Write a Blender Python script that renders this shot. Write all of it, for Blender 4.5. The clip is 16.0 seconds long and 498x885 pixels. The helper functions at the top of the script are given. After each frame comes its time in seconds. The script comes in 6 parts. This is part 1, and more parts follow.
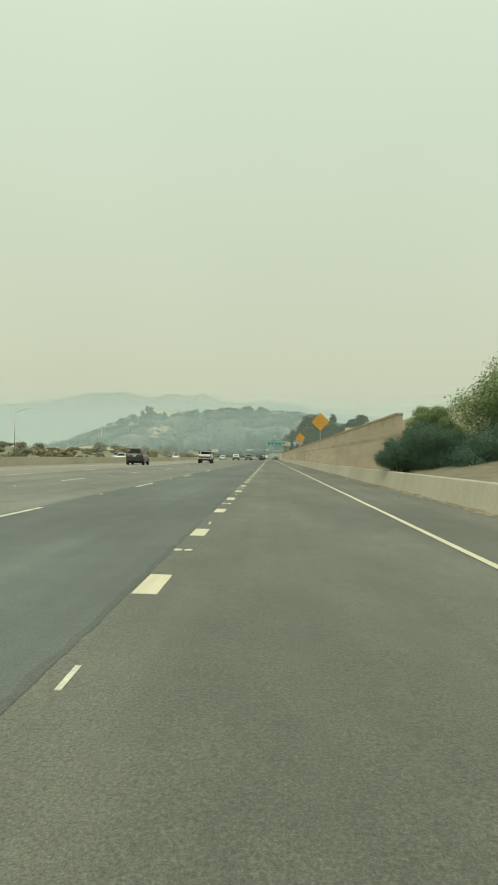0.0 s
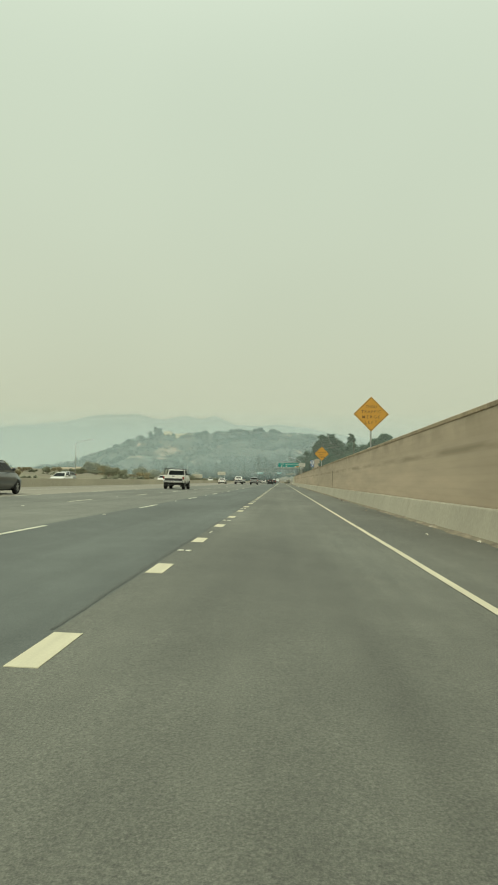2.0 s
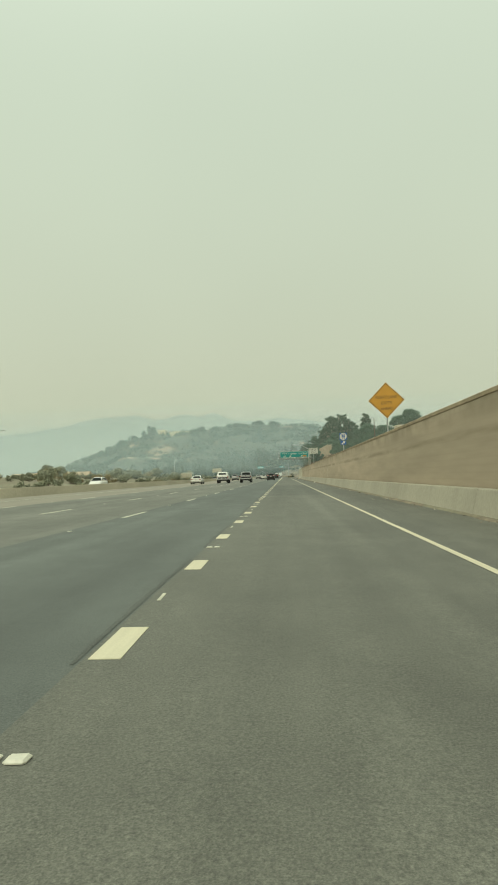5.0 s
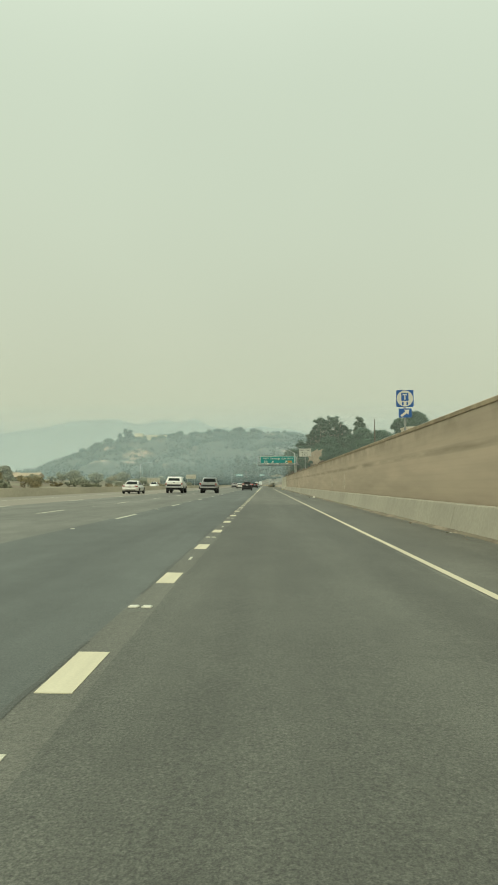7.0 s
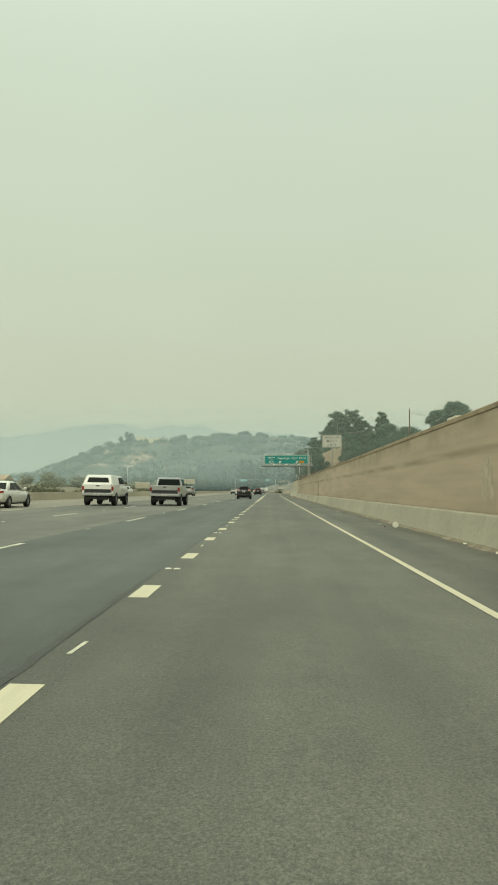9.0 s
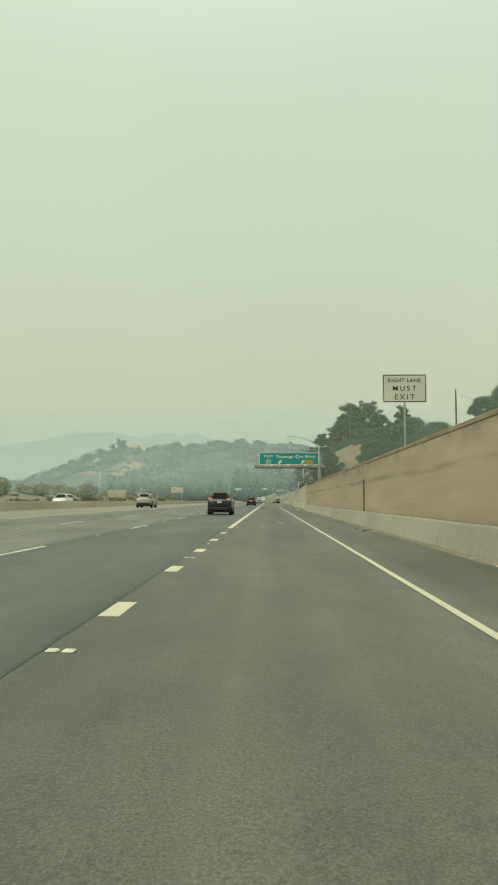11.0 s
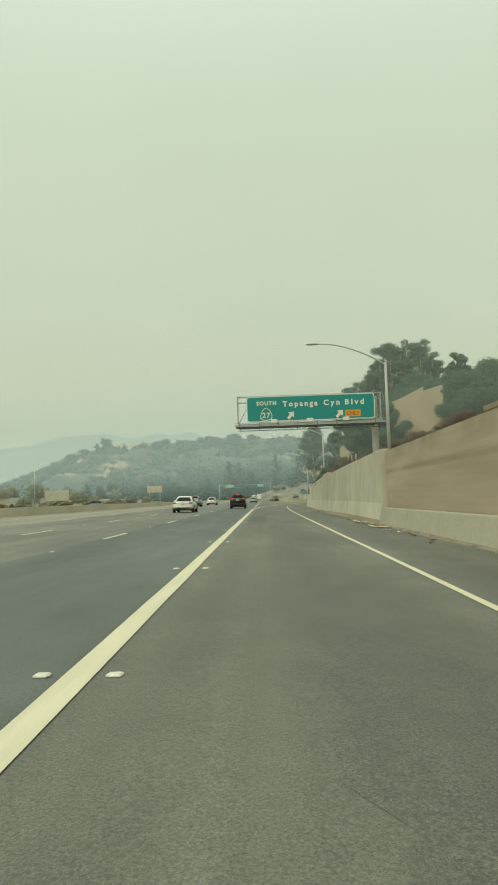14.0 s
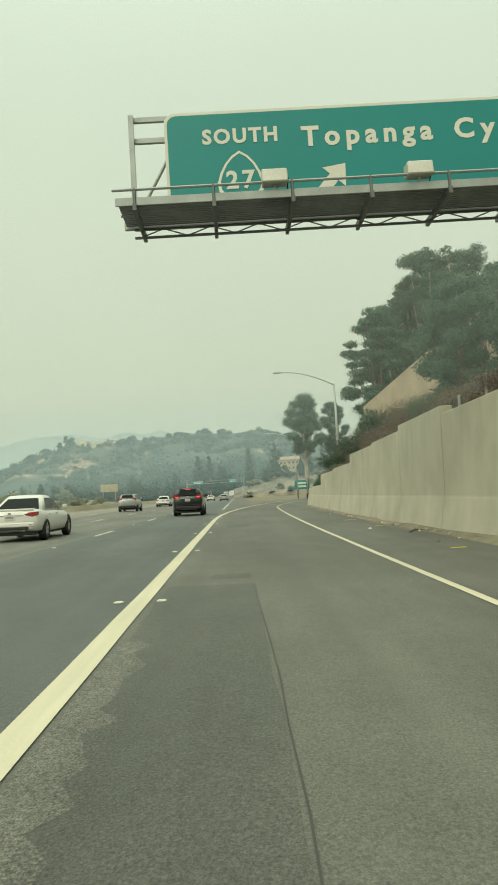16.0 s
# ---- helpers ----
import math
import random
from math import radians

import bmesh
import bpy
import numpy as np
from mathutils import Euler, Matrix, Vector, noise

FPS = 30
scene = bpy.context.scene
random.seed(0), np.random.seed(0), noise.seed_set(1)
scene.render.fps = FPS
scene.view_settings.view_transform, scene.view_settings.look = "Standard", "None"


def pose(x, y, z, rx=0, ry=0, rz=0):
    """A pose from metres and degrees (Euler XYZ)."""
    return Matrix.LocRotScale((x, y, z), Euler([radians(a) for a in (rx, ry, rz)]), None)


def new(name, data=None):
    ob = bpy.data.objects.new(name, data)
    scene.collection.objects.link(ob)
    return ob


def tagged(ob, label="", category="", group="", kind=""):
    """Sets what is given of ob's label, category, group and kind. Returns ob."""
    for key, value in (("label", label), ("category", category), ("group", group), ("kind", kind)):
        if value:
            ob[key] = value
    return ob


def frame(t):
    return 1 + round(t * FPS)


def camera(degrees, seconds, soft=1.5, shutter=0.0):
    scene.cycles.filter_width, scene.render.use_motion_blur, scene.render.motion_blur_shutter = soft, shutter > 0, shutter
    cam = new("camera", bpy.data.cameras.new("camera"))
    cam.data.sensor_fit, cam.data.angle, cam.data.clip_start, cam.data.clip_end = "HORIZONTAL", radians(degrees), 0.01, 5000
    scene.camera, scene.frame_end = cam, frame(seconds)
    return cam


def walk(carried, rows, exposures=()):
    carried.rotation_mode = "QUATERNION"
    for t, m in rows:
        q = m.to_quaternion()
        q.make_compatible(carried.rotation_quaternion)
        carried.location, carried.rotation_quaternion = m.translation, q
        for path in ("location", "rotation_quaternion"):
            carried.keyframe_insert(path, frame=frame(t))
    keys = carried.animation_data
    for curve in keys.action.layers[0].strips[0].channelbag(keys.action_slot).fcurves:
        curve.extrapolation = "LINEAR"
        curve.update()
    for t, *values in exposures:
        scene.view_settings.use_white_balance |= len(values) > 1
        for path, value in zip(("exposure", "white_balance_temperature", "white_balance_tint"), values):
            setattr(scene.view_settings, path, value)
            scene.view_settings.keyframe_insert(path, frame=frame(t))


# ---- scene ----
cam = camera(36.84, 16.0, soft=1.8)
# seconds, x, y, z, yaw, pitch, roll
ROWS = [
    (0, -0.150, -0.00, 1.15, 1.571, 1.147, 0.418),
    (0.5, 0.000, 10.69, 1.15, 1.607, 1.741, 0.553),
    (1, 0.150, 21.38, 1.15, 1.631, 2.154, 1.011),
    (1.5, 0.249, 32.10, 1.15, 1.916, 2.579, 1.637),
    (2, 0.335, 42.86, 1.15, 2.526, 2.930, 0.966),
    (2.5, 0.366, 53.65, 1.15, 2.811, 3.230, 0.852),
    (3, 0.360, 64.38, 1.15, 3.030, 3.203, 0.314),
    (3.5, 0.307, 74.99, 1.15, 3.195, 2.896, -1.153),
    (4, 0.236, 85.52, 1.15, 3.248, 2.574, -2.256),
    (4.5, 0.149, 96.01, 1.15, 3.091, 2.529, -2.443),
    (5, 0.030, 106.50, 1.15, 2.599, 2.631, -2.420),
    (7.5, -0.017, 158.77, 1.15, 1.078, 3.387, -0.403),
    (8, 0.098, 169.24, 1.15, 1.118, 3.571, -0.408),
    (8.5, 0.211, 179.71, 1.15, 1.318, 3.760, -0.741),
    (9, 0.239, 190.18, 1.15, 1.652, 3.691, -0.165),
    (11.5, 0.385, 242.56, 1.15, 1.459, 4.519, -0.011),
    (12, 0.345, 253.30, 1.15, 1.648, 4.420, -0.340),
    (12.5, 0.301, 264.08, 1.15, 1.680, 4.512, -0.423),
    (13, 0.221, 274.82, 1.15, 1.537, 4.612, -0.745),
    (13.5, 0.215, 285.52, 1.15, 1.475, 4.478, -1.339),
    (14, 0.065, 296.20, 1.15, 1.043, 4.309, -1.946),
    (14.5, 0.069, 306.78, 1.15, 0.426, 3.991, -2.131),
    (15, 0.030, 317.19, 1.15, -0.239, 3.973, -2.647),
    (15.5, -0.022, 327.51, 1.15, -0.636, 3.845, -3.441),
    (16, -0.043, 337.83, 1.15, -1.146, 3.947, -3.664),]
walk(cam, [(t, pose(x, y, z, 90 + p, 0, w) @ pose(0, 0, 0, 0, 0, r)) for t, x, y, z, w, p, r in ROWS], ((0.0, 0.04), (0.5, -0.02), (2.0, -0.04), (14.0, -0.03), (15.0, -0.02), (16.0, 0.12)))

# ---------------------------------------------------------------- light
SUN_EL, SUN_AZ = 44.0, 212.0
world = bpy.data.worlds.new("smoky_sky")
scene.world = world
world.use_nodes = True
wn, wl = world.node_tree.nodes, world.node_tree.links
wn.clear()
w_out = wn.new("ShaderNodeOutputWorld")
w_bg = wn.new("ShaderNodeBackground")
w_sky = wn.new("ShaderNodeTexSky")
w_sky.sky_type = "NISHITA"
w_sky.sun_disc = False
w_sky.sun_elevation, w_sky.sun_rotation = radians(SUN_EL), radians(SUN_AZ)
w_sky.dust_density, w_sky.air_density = 8.0, 2.0
w_co = wn.new("ShaderNodeTexCoord")
w_sep = wn.new("ShaderNodeSeparateXYZ")
w_ramp = wn.new("ShaderNodeValToRGB")
w_ns = wn.new("ShaderNodeTexNoise")
w_ns.inputs["Scale"].default_value = 2.2
w_ns.inputs["Detail"].default_value = 2.0
w_mix = wn.new("ShaderNodeMixRGB")
w_mix.inputs[0].default_value = 0.008
w_tint = wn.new("ShaderNodeMixRGB")
w_tint.blend_type = "MULTIPLY"
w_tint.inputs[0].default_value = 1.0
w_map = wn.new("ShaderNodeMapRange")
w_map.inputs[1].default_value, w_map.inputs[2].default_value = 0.35, 0.65
w_map.inputs[3].default_value, w_map.inputs[4].default_value = 0.98, 1.02
# smoke-veiled sky, paler and brighter overhead
w_ramp.color_ramp.interpolation = "B_SPLINE"
w_ramp.color_ramp.elements[0].position = 0.0
w_ramp.color_ramp.elements[0].color = (0.350, 0.372, 0.272, 1)
e = w_ramp.color_ramp.elements[1]
e.position, e.color = 1.0, (0.86, 0.94, 0.78, 1)
for p_, c_ in ((0.12, (0.359, 0.388, 0.288, 1)), (0.28, (0.372, 0.414, 0.314, 1)), (0.42, (0.384, 0.436, 0.334, 1)), (0.56, (0.400, 0.458, 0.358, 1)), (0.75, (0.58, 0.65, 0.53, 1))):
    e = w_ramp.color_ramp.elements.new(p_)
    e.color = c_
wl.new(w_co.outputs["Generated"], w_sep.inputs[0])
wl.new(w_sep.outputs[2], w_ramp.inputs[0])
wl.new(w_co.outputs["Generated"], w_ns.inputs["Vector"])
wl.new(w_ns.outputs[0], w_map.inputs[0])
wl.new(w_ramp.outputs[0], w_tint.inputs[1])
wl.new(w_map.outputs[0], w_tint.inputs[2])
wl.new(w_tint.outputs[0], w_mix.inputs[1])
wl.new(w_sky.outputs[0], w_mix.inputs[2])
wl.new(w_mix.outputs[0], w_bg.inputs[0])
w_bg.inputs[1].default_value = 1.55
wl.new(w_bg.outputs[0], w_out.inputs[0])

sun = new("sun", bpy.data.lights.new("sun", "SUN"))
sun.data.energy, sun.data.angle, sun.data.color = 1.25, radians(45), (0.97, 1.0, 0.80)
sun.matrix_world = pose(0, 0, 200, 90 - SUN_EL, 0, 180 - SUN_AZ)

# ---------------------------------------------------------------- materials
def material(name, color, rough=0.7, metal=0.0, vary=0.15, scale=1.0, fine=30.0, bump=0.0, bump_scale=40.0, spec=0.5, per_object=0.0, tint=None, stretch=(1, 1, 1)):
    """A surface with broad stains and a fine grain in world metres."""
    m = bpy.data.materials.new(name)
    m.use_nodes = True
    n, l = m.node_tree.nodes, m.node_tree.links
    b = n["Principled BSDF"]
    b.inputs["Roughness"].default_value, b.inputs["Metallic"].default_value = rough, metal
    b.inputs["Specular IOR Level"].default_value = spec
    geo = n.new("ShaderNodeNewGeometry")
    mp = n.new("ShaderNodeMapping")
    mp.inputs["Scale"].default_value = stretch
    l.new(geo.outputs["Position"], mp.inputs["Vector"])
    big = n.new("ShaderNodeTexNoise")
    big.inputs["Scale"].default_value, big.inputs["Detail"].default_value = scale, 5.0
    small = n.new("ShaderNodeTexNoise")
    small.inputs["Scale"].default_value, small.inputs["Detail"].default_value = fine, 3.0
    l.new(mp.outputs[0], big.inputs["Vector"])
    l.new(geo.outputs["Position"], small.inputs["Vector"])
    r = n.new("ShaderNodeMapRange")
    r.inputs[1].default_value, r.inputs[2].default_value = 0.3, 0.7
    l.new(big.outputs[0], r.inputs[0])
    a = n.new("ShaderNodeMixRGB")
    dark = tuple(c * (1 - vary) for c in color)
    light = tuple(min(1, c * (1 + vary)) for c in (tint or color))
    a.inputs[1].default_value, a.inputs[2].default_value = (*dark, 1), (*light, 1)
    l.new(r.outputs[0], a.inputs[0])
    g = n.new("ShaderNodeMapRange")
    g.inputs[1].default_value, g.inputs[2].default_value = 0.3, 0.7
    g.inputs[3].default_value, g.inputs[4].default_value = 1 - vary * 0.6, 1 + vary * 0.6
    l.new(small.outputs[0], g.inputs[0])
    mul = n.new("ShaderNodeMixRGB")
    mul.blend_type = "MULTIPLY"
    mul.inputs[0].default_value = 1.0
    l.new(a.outputs[0], mul.inputs[1])
    l.new(g.outputs[0], mul.inputs[2])
    last = mul
    if per_object:
        oi = n.new("ShaderNodeObjectInfo")
        o = n.new("ShaderNodeMapRange")
        o.inputs[3].default_value, o.inputs[4].default_value = 1 - per_object, 1 + per_object
        l.new(oi.outputs["Random"], o.inputs[0])
        mo = n.new("ShaderNodeMixRGB")
        mo.blend_type = "MULTIPLY"
        mo.inputs[0].default_value = 1.0
        l.new(last.outputs[0], mo.inputs[1])
        l.new(o.outputs[0], mo.inputs[2])
        last = mo
    l.new(last.outputs[0], b.inputs["Base Color"])
    if bump:
        bt = n.new("ShaderNodeTexNoise")
        bt.inputs["Scale"].default_value, bt.inputs["Detail"].default_value = bump_scale, 4.0
        l.new(geo.outputs["Position"], bt.inputs["Vector"])
        bn = n.new("ShaderNodeBump")
        bn.inputs["Strength"].default_value, bn.inputs["Distance"].default_value = bump, 0.02
        l.new(bt.outputs[0], bn.inputs["Height"])
        l.new(bn.outputs[0], b.inputs["Normal"])
    return m


def leaf_material(name, color, vary=0.35):
    m = bpy.data.materials.new(name)
    m.use_nodes = True
    n, l = m.node_tree.nodes, m.node_tree.links
    b = n["Principled BSDF"]
    b.inputs["Roughness"].default_value = 0.6
    b.inputs["Specular IOR Level"].default_value = 0.12
    geo = n.new("ShaderNodeNewGeometry")
    r = n.new("ShaderNodeMapRange")
    r.inputs[3].default_value, r.inputs[4].default_value = 1 - vary, 1 + vary
    l.new(geo.outputs["Random Per Island"], r.inputs[0])
    ns = n.new("ShaderNodeTexNoise")
    ns.inputs["Scale"].default_value = 0.6
    l.new(geo.outputs["Position"], ns.inputs["Vector"])
    mix = n.new("ShaderNodeMixRGB")
    mix.inputs[1].default_value = (*color, 1)
    mix.inputs[2].default_value = (color[0] * 1.3, color[1] * 1.2, color[2] * 0.95, 1)
    l.new(ns.outputs[0], mix.inputs[0])
    mul = n.new("ShaderNodeMixRGB")
    mul.blend_type = "MULTIPLY"
    mul.inputs[0].default_value = 1.0
    l.new(mix.outputs[0], mul.inputs[1])
    l.new(r.outputs[0], mul.inputs[2])
    l.new(mul.outputs[0], b.inputs["Base Color"])
    tr = n.new("ShaderNodeBsdfTranslucent")
    l.new(mul.outputs[0], tr.inputs[0])
    ms = n.new("ShaderNodeMixShader")
    ms.inputs[0].default_value = 0.22
    l.new(b.outputs[0], ms.inputs[1])
    l.new(tr.outputs[0], ms.inputs[2])
    l.new(ms.outputs[0], n["Material Output"].inputs[0])
    return m


def haze_sheet_material(name, alpha, z_low, z_full, z_none, color=(0.70, 0.93, 1.0)):
    """Sheet added for smoke haze: lets most light through, scatters the rest; thins out with height."""
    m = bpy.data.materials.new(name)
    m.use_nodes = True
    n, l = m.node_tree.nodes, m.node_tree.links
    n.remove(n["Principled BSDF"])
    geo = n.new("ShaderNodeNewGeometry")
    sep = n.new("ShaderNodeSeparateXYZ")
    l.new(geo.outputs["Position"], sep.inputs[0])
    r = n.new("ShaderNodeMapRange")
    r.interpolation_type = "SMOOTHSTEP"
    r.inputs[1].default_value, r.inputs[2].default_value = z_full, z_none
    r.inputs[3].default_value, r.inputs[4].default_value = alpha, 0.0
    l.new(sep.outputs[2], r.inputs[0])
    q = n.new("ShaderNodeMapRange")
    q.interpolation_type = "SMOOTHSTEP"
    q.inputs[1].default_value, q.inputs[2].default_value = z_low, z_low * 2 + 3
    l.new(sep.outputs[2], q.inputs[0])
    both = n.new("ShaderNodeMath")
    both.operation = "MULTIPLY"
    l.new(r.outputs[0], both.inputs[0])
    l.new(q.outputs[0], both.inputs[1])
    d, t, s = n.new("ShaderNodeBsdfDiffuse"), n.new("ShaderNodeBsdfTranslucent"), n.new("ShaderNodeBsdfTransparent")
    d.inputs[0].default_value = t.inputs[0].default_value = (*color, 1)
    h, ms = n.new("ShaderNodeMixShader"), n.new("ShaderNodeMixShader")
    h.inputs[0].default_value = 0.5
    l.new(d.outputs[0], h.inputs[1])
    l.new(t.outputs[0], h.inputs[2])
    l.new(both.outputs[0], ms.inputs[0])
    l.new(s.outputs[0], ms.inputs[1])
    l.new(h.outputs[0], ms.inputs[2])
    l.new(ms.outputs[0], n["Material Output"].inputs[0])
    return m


def glow(name, color, strength):
    m = bpy.data.materials.new(name)
    m.use_nodes = True
    b = m.node_tree.nodes["Principled BSDF"]
    b.inputs["Base Color"].default_value = (*color, 1)
    b.inputs["Emission Color"].default_value = (*color, 1)
    b.inputs["Emission Strength"].default_value = strength
    b.inputs["Roughness"].default_value = 0.3
    return m


def asphalt_material(name, color, grain):
    """Worn asphalt: long streaks along the lanes, blotches, and coarse aggregate."""
    m = material(name, color, 0.66, vary=0.12, scale=0.35, fine=55, bump=0.35, bump_scale=60, stretch=(1, 0.3, 1))
    n, l = m.node_tree.nodes, m.node_tree.links
    b = n["Principled BSDF"]
    base = b.inputs["Base Color"].links[0].from_socket
    geo = n.new("ShaderNodeNewGeometry")
    for scale, lo, hi, st in ((1.0, 0.86, 1.12, (0.9, 0.006, 1)), (1.0, 0.92, 1.07, (2.8, 0.03, 1)), (1.0, 0.80, 1.17, (0.42, 0.10, 1)), (1.0, 0.90, 1.10, (1.6, 0.9, 1)), (1.0, 1 - 0.5 * grain, 1 + 0.5 * grain, (9, 6, 5)), (1.0, 1 - 2.2 * grain, 1 + 2.6 * grain, (60, 45, 60)), (1.0, 1 - 2.6 * grain, 1 + 3.2 * grain, (130, 110, 130))):
        mp = n.new("ShaderNodeMapping")
        mp.inputs["Scale"].default_value = st
        l.new(geo.outputs["Position"], mp.inputs["Vector"])
        ns = n.new("ShaderNodeTexNoise")
        ns.inputs["Scale"].default_value, ns.inputs["Detail"].default_value = scale, 3.0
        l.new(mp.outputs[0], ns.inputs["Vector"])
        r = n.new("ShaderNodeMapRange")
        r.inputs[1].default_value, r.inputs[2].default_value = 0.3, 0.7
        r.inputs[3].default_value, r.inputs[4].default_value = lo, hi
        l.new(ns.outputs[0], r.inputs[0])
        x = n.new("ShaderNodeMixRGB")
        x.blend_type = "MULTIPLY"
        x.inputs[0].default_value = 1.0
        l.new(base, x.inputs[1])
        l.new(r.outputs[0], x.inputs[2])
        base = x.outputs[0]
    l.new(base, b.inputs["Base Color"])
    return m


ASPHALT = asphalt_material("asphalt", (0.092, 0.103, 0.092), 0.08)
MID_ASPHALT = asphalt_material("greyed_asphalt", (0.142, 0.143, 0.119), 0.08)
NEAR_ASPHALT = asphalt_material("coarse_asphalt", (0.114, 0.114, 0.092), 0.12)
def scrub_material():
    """Hillside: dark scrub cover broken by bare tan soil."""
    m = material("scrub_ground", (0.072, 0.080, 0.062), 0.95, vary=0.45, scale=0.05, fine=0.35)
    n, l = m.node_tree.nodes, m.node_tree.links
    b = n["Principled BSDF"]
    base = b.inputs["Base Color"].links[0].from_socket
    geo = n.new("ShaderNodeNewGeometry")
    mp = n.new("ShaderNodeMapping")
    mp.inputs["Scale"].default_value = (1.0, 0.6, 1.6)
    l.new(geo.outputs["Position"], mp.inputs["Vector"])
    ns = n.new("ShaderNodeTexNoise")
    ns.inputs["Scale"].default_value, ns.inputs["Detail"].default_value, ns.inputs["Roughness"].default_value = 0.03, 8.0, 0.66
    l.new(mp.outputs[0], ns.inputs["Vector"])
    r = n.new("ShaderNodeMapRange")
    r.inputs[1].default_value, r.inputs[2].default_value = 0.57, 0.66
    l.new(ns.outputs[0], r.inputs[0])
    # a broad bare face of cut earth high on the hill
    sc = n.new("ShaderNodeVectorMath")
    sc.operation = "SUBTRACT"
    sc.inputs[1].default_value = (-166.0, 1190.0, 41.0)
    l.new(geo.outputs["Position"], sc.inputs[0])
    dv = n.new("ShaderNodeVectorMath")
    dv.operation = "MULTIPLY"
    dv.inputs[1].default_value = (1 / 46.0, 1 / 160.0, 1 / 13.0)
    l.new(sc.outputs[0], dv.inputs[0])
    ln_ = n.new("ShaderNodeVectorMath")
    ln_.operation = "LENGTH"
    l.new(dv.outputs[0], ln_.inputs[0])
    face = n.new("ShaderNodeMapRange")
    face.inputs[1].default_value, face.inputs[2].default_value = 0.4, 1.1
    face.inputs[3].default_value, face.inputs[4].default_value = 0.13, 0.0
    l.new(ln_.outputs["Value"], face.inputs[0])
    sm = n.new("ShaderNodeMath")
    l.new(ns.outputs[0], sm.inputs[0])
    l.new(face.outputs[0], sm.inputs[1])
    l.new(sm.outputs[0], r.inputs[0])
    x = n.new("ShaderNodeMixRGB")
    x.inputs[2].default_value = (0.37, 0.26, 0.175, 1)
    l.new(r.outputs[0], x.inputs[0])
    l.new(base, x.inputs[1])
    l.new(x.outputs[0], b.inputs["Base Color"])
    return m


SCRUB_GROUND = scrub_material()
CONCRETE_ROAD = material("road_concrete", (0.235, 0.213, 0.166), 0.65, vary=0.15, scale=0.2, fine=12, bump=0.2, stretch=(1, 0.1, 1))
PATCH = asphalt_material("asphalt_patch", (0.084, 0.086, 0.070), 0.15)
OVERLAY = material("worn_overlay", (0.215, 0.21, 0.185), 0.9, vary=0.25, scale=2.0, fine=40, bump=0.4)
AGGREGATE = asphalt_material("bare_aggregate", (0.120, 0.118, 0.096), 0.24)
BOARD = material("weathered_board", (0.40, 0.37, 0.275), 0.8, vary=0.15, scale=0.8)
STAIN = asphalt_material("stained_asphalt", (0.101, 0.102, 0.083), 0.15)
LANE_EDGE = asphalt_material("dark_overlay_edge", (0.072, 0.077, 0.066), 0.12)
SEAL = material("crack_seal", (0.052, 0.052, 0.046), 0.6, vary=0.1)
PAINT = material("road_paint", (0.60, 0.553, 0.40), 0.75, vary=0.07, scale=1.6, fine=60, bump=0.1, stretch=(6, 0.35, 1))
PAINT_WORN = material("worn_road_paint", (0.56, 0.54, 0.43), 0.75, vary=0.25, scale=3.0, fine=40)
CERAMIC = material("marker_ceramic", (0.62, 0.60, 0.50), 0.4, vary=0.15, scale=8.0)
MEDIAN_CONCRETE = material("median_concrete", (0.43, 0.385, 0.29), 0.9, vary=0.16, scale=0.25, fine=5, bump=0.2, stretch=(1, 0.4, 1.2))
CONCRETE = material("barrier_concrete", (0.375, 0.348, 0.272), 0.9, vary=0.12, scale=0.35, fine=9, bump=0.2, stretch=(1, 0.5, 0.6))
GREY_CONCRETE = material("retaining_concrete", (0.485, 0.455, 0.355), 0.9, vary=0.12, scale=0.5, fine=1.2, bump=0.1, stretch=(1, 0.7, 0.55))
DIRT = material("dirt", (0.215, 0.180, 0.128), 0.95, vary=0.45, scale=1.1, fine=8, bump=0.6, bump_scale=9)
KNOLL_EARTH = material("knoll_earth", (0.165, 0.15, 0.112), 0.95, vary=0.4, scale=0.12, fine=0.8, tint=(0.21, 0.18, 0.13))
GRAVEL = material("gravel", (0.25, 0.21, 0.155), 0.95, vary=0.45, scale=6.0, fine=30)
DRY = material("dry_ground", (0.24, 0.195, 0.135), 0.95, vary=0.3, scale=0.07, fine=1.5, tint=(0.17, 0.165, 0.11))
STEEL = material("galvanised_steel", (0.33, 0.35, 0.33), 0.5, 0.6, vary=0.12, scale=3.0)
JOINT = material("joint_filler", (0.10, 0.095, 0.075), 0.9, vary=0.2)
DOOR_STEEL = material("brown_door_steel", (0.135, 0.115, 0.085), 0.7, 0.2, vary=0.2, scale=2.0)
DARK_STEEL = material("weathered_steel", (0.14, 0.15, 0.14), 0.6, 0.4, vary=0.15, scale=3.0)
GREEN = material("sign_green", (0.004, 0.215, 0.205), 0.45, vary=0.04, scale=0.5)
WHITE = material("sign_white", (0.66, 0.64, 0.55), 0.5, vary=0.05, scale=1.0)
DULL_WHITE = material("dull_sign_white", (0.50, 0.50, 0.44), 0.5, vary=0.06, scale=1.0)
YELLOW = material("sign_yellow", (0.56, 0.285, 0.04), 0.5, vary=0.06, scale=1.0)
BLUE = material("sign_blue", (0.02, 0.10, 0.33), 0.5, vary=0.05)
BLACK = material("sign_black", (0.02, 0.02, 0.02), 0.5, vary=0.05)
ORANGE = material("panel_orange", (0.66, 0.27, 0.02), 0.5, vary=0.05)
FLOOD_GREY = material("floodlight_grey", (0.50, 0.49, 0.42), 0.5, 0.1, vary=0.1)
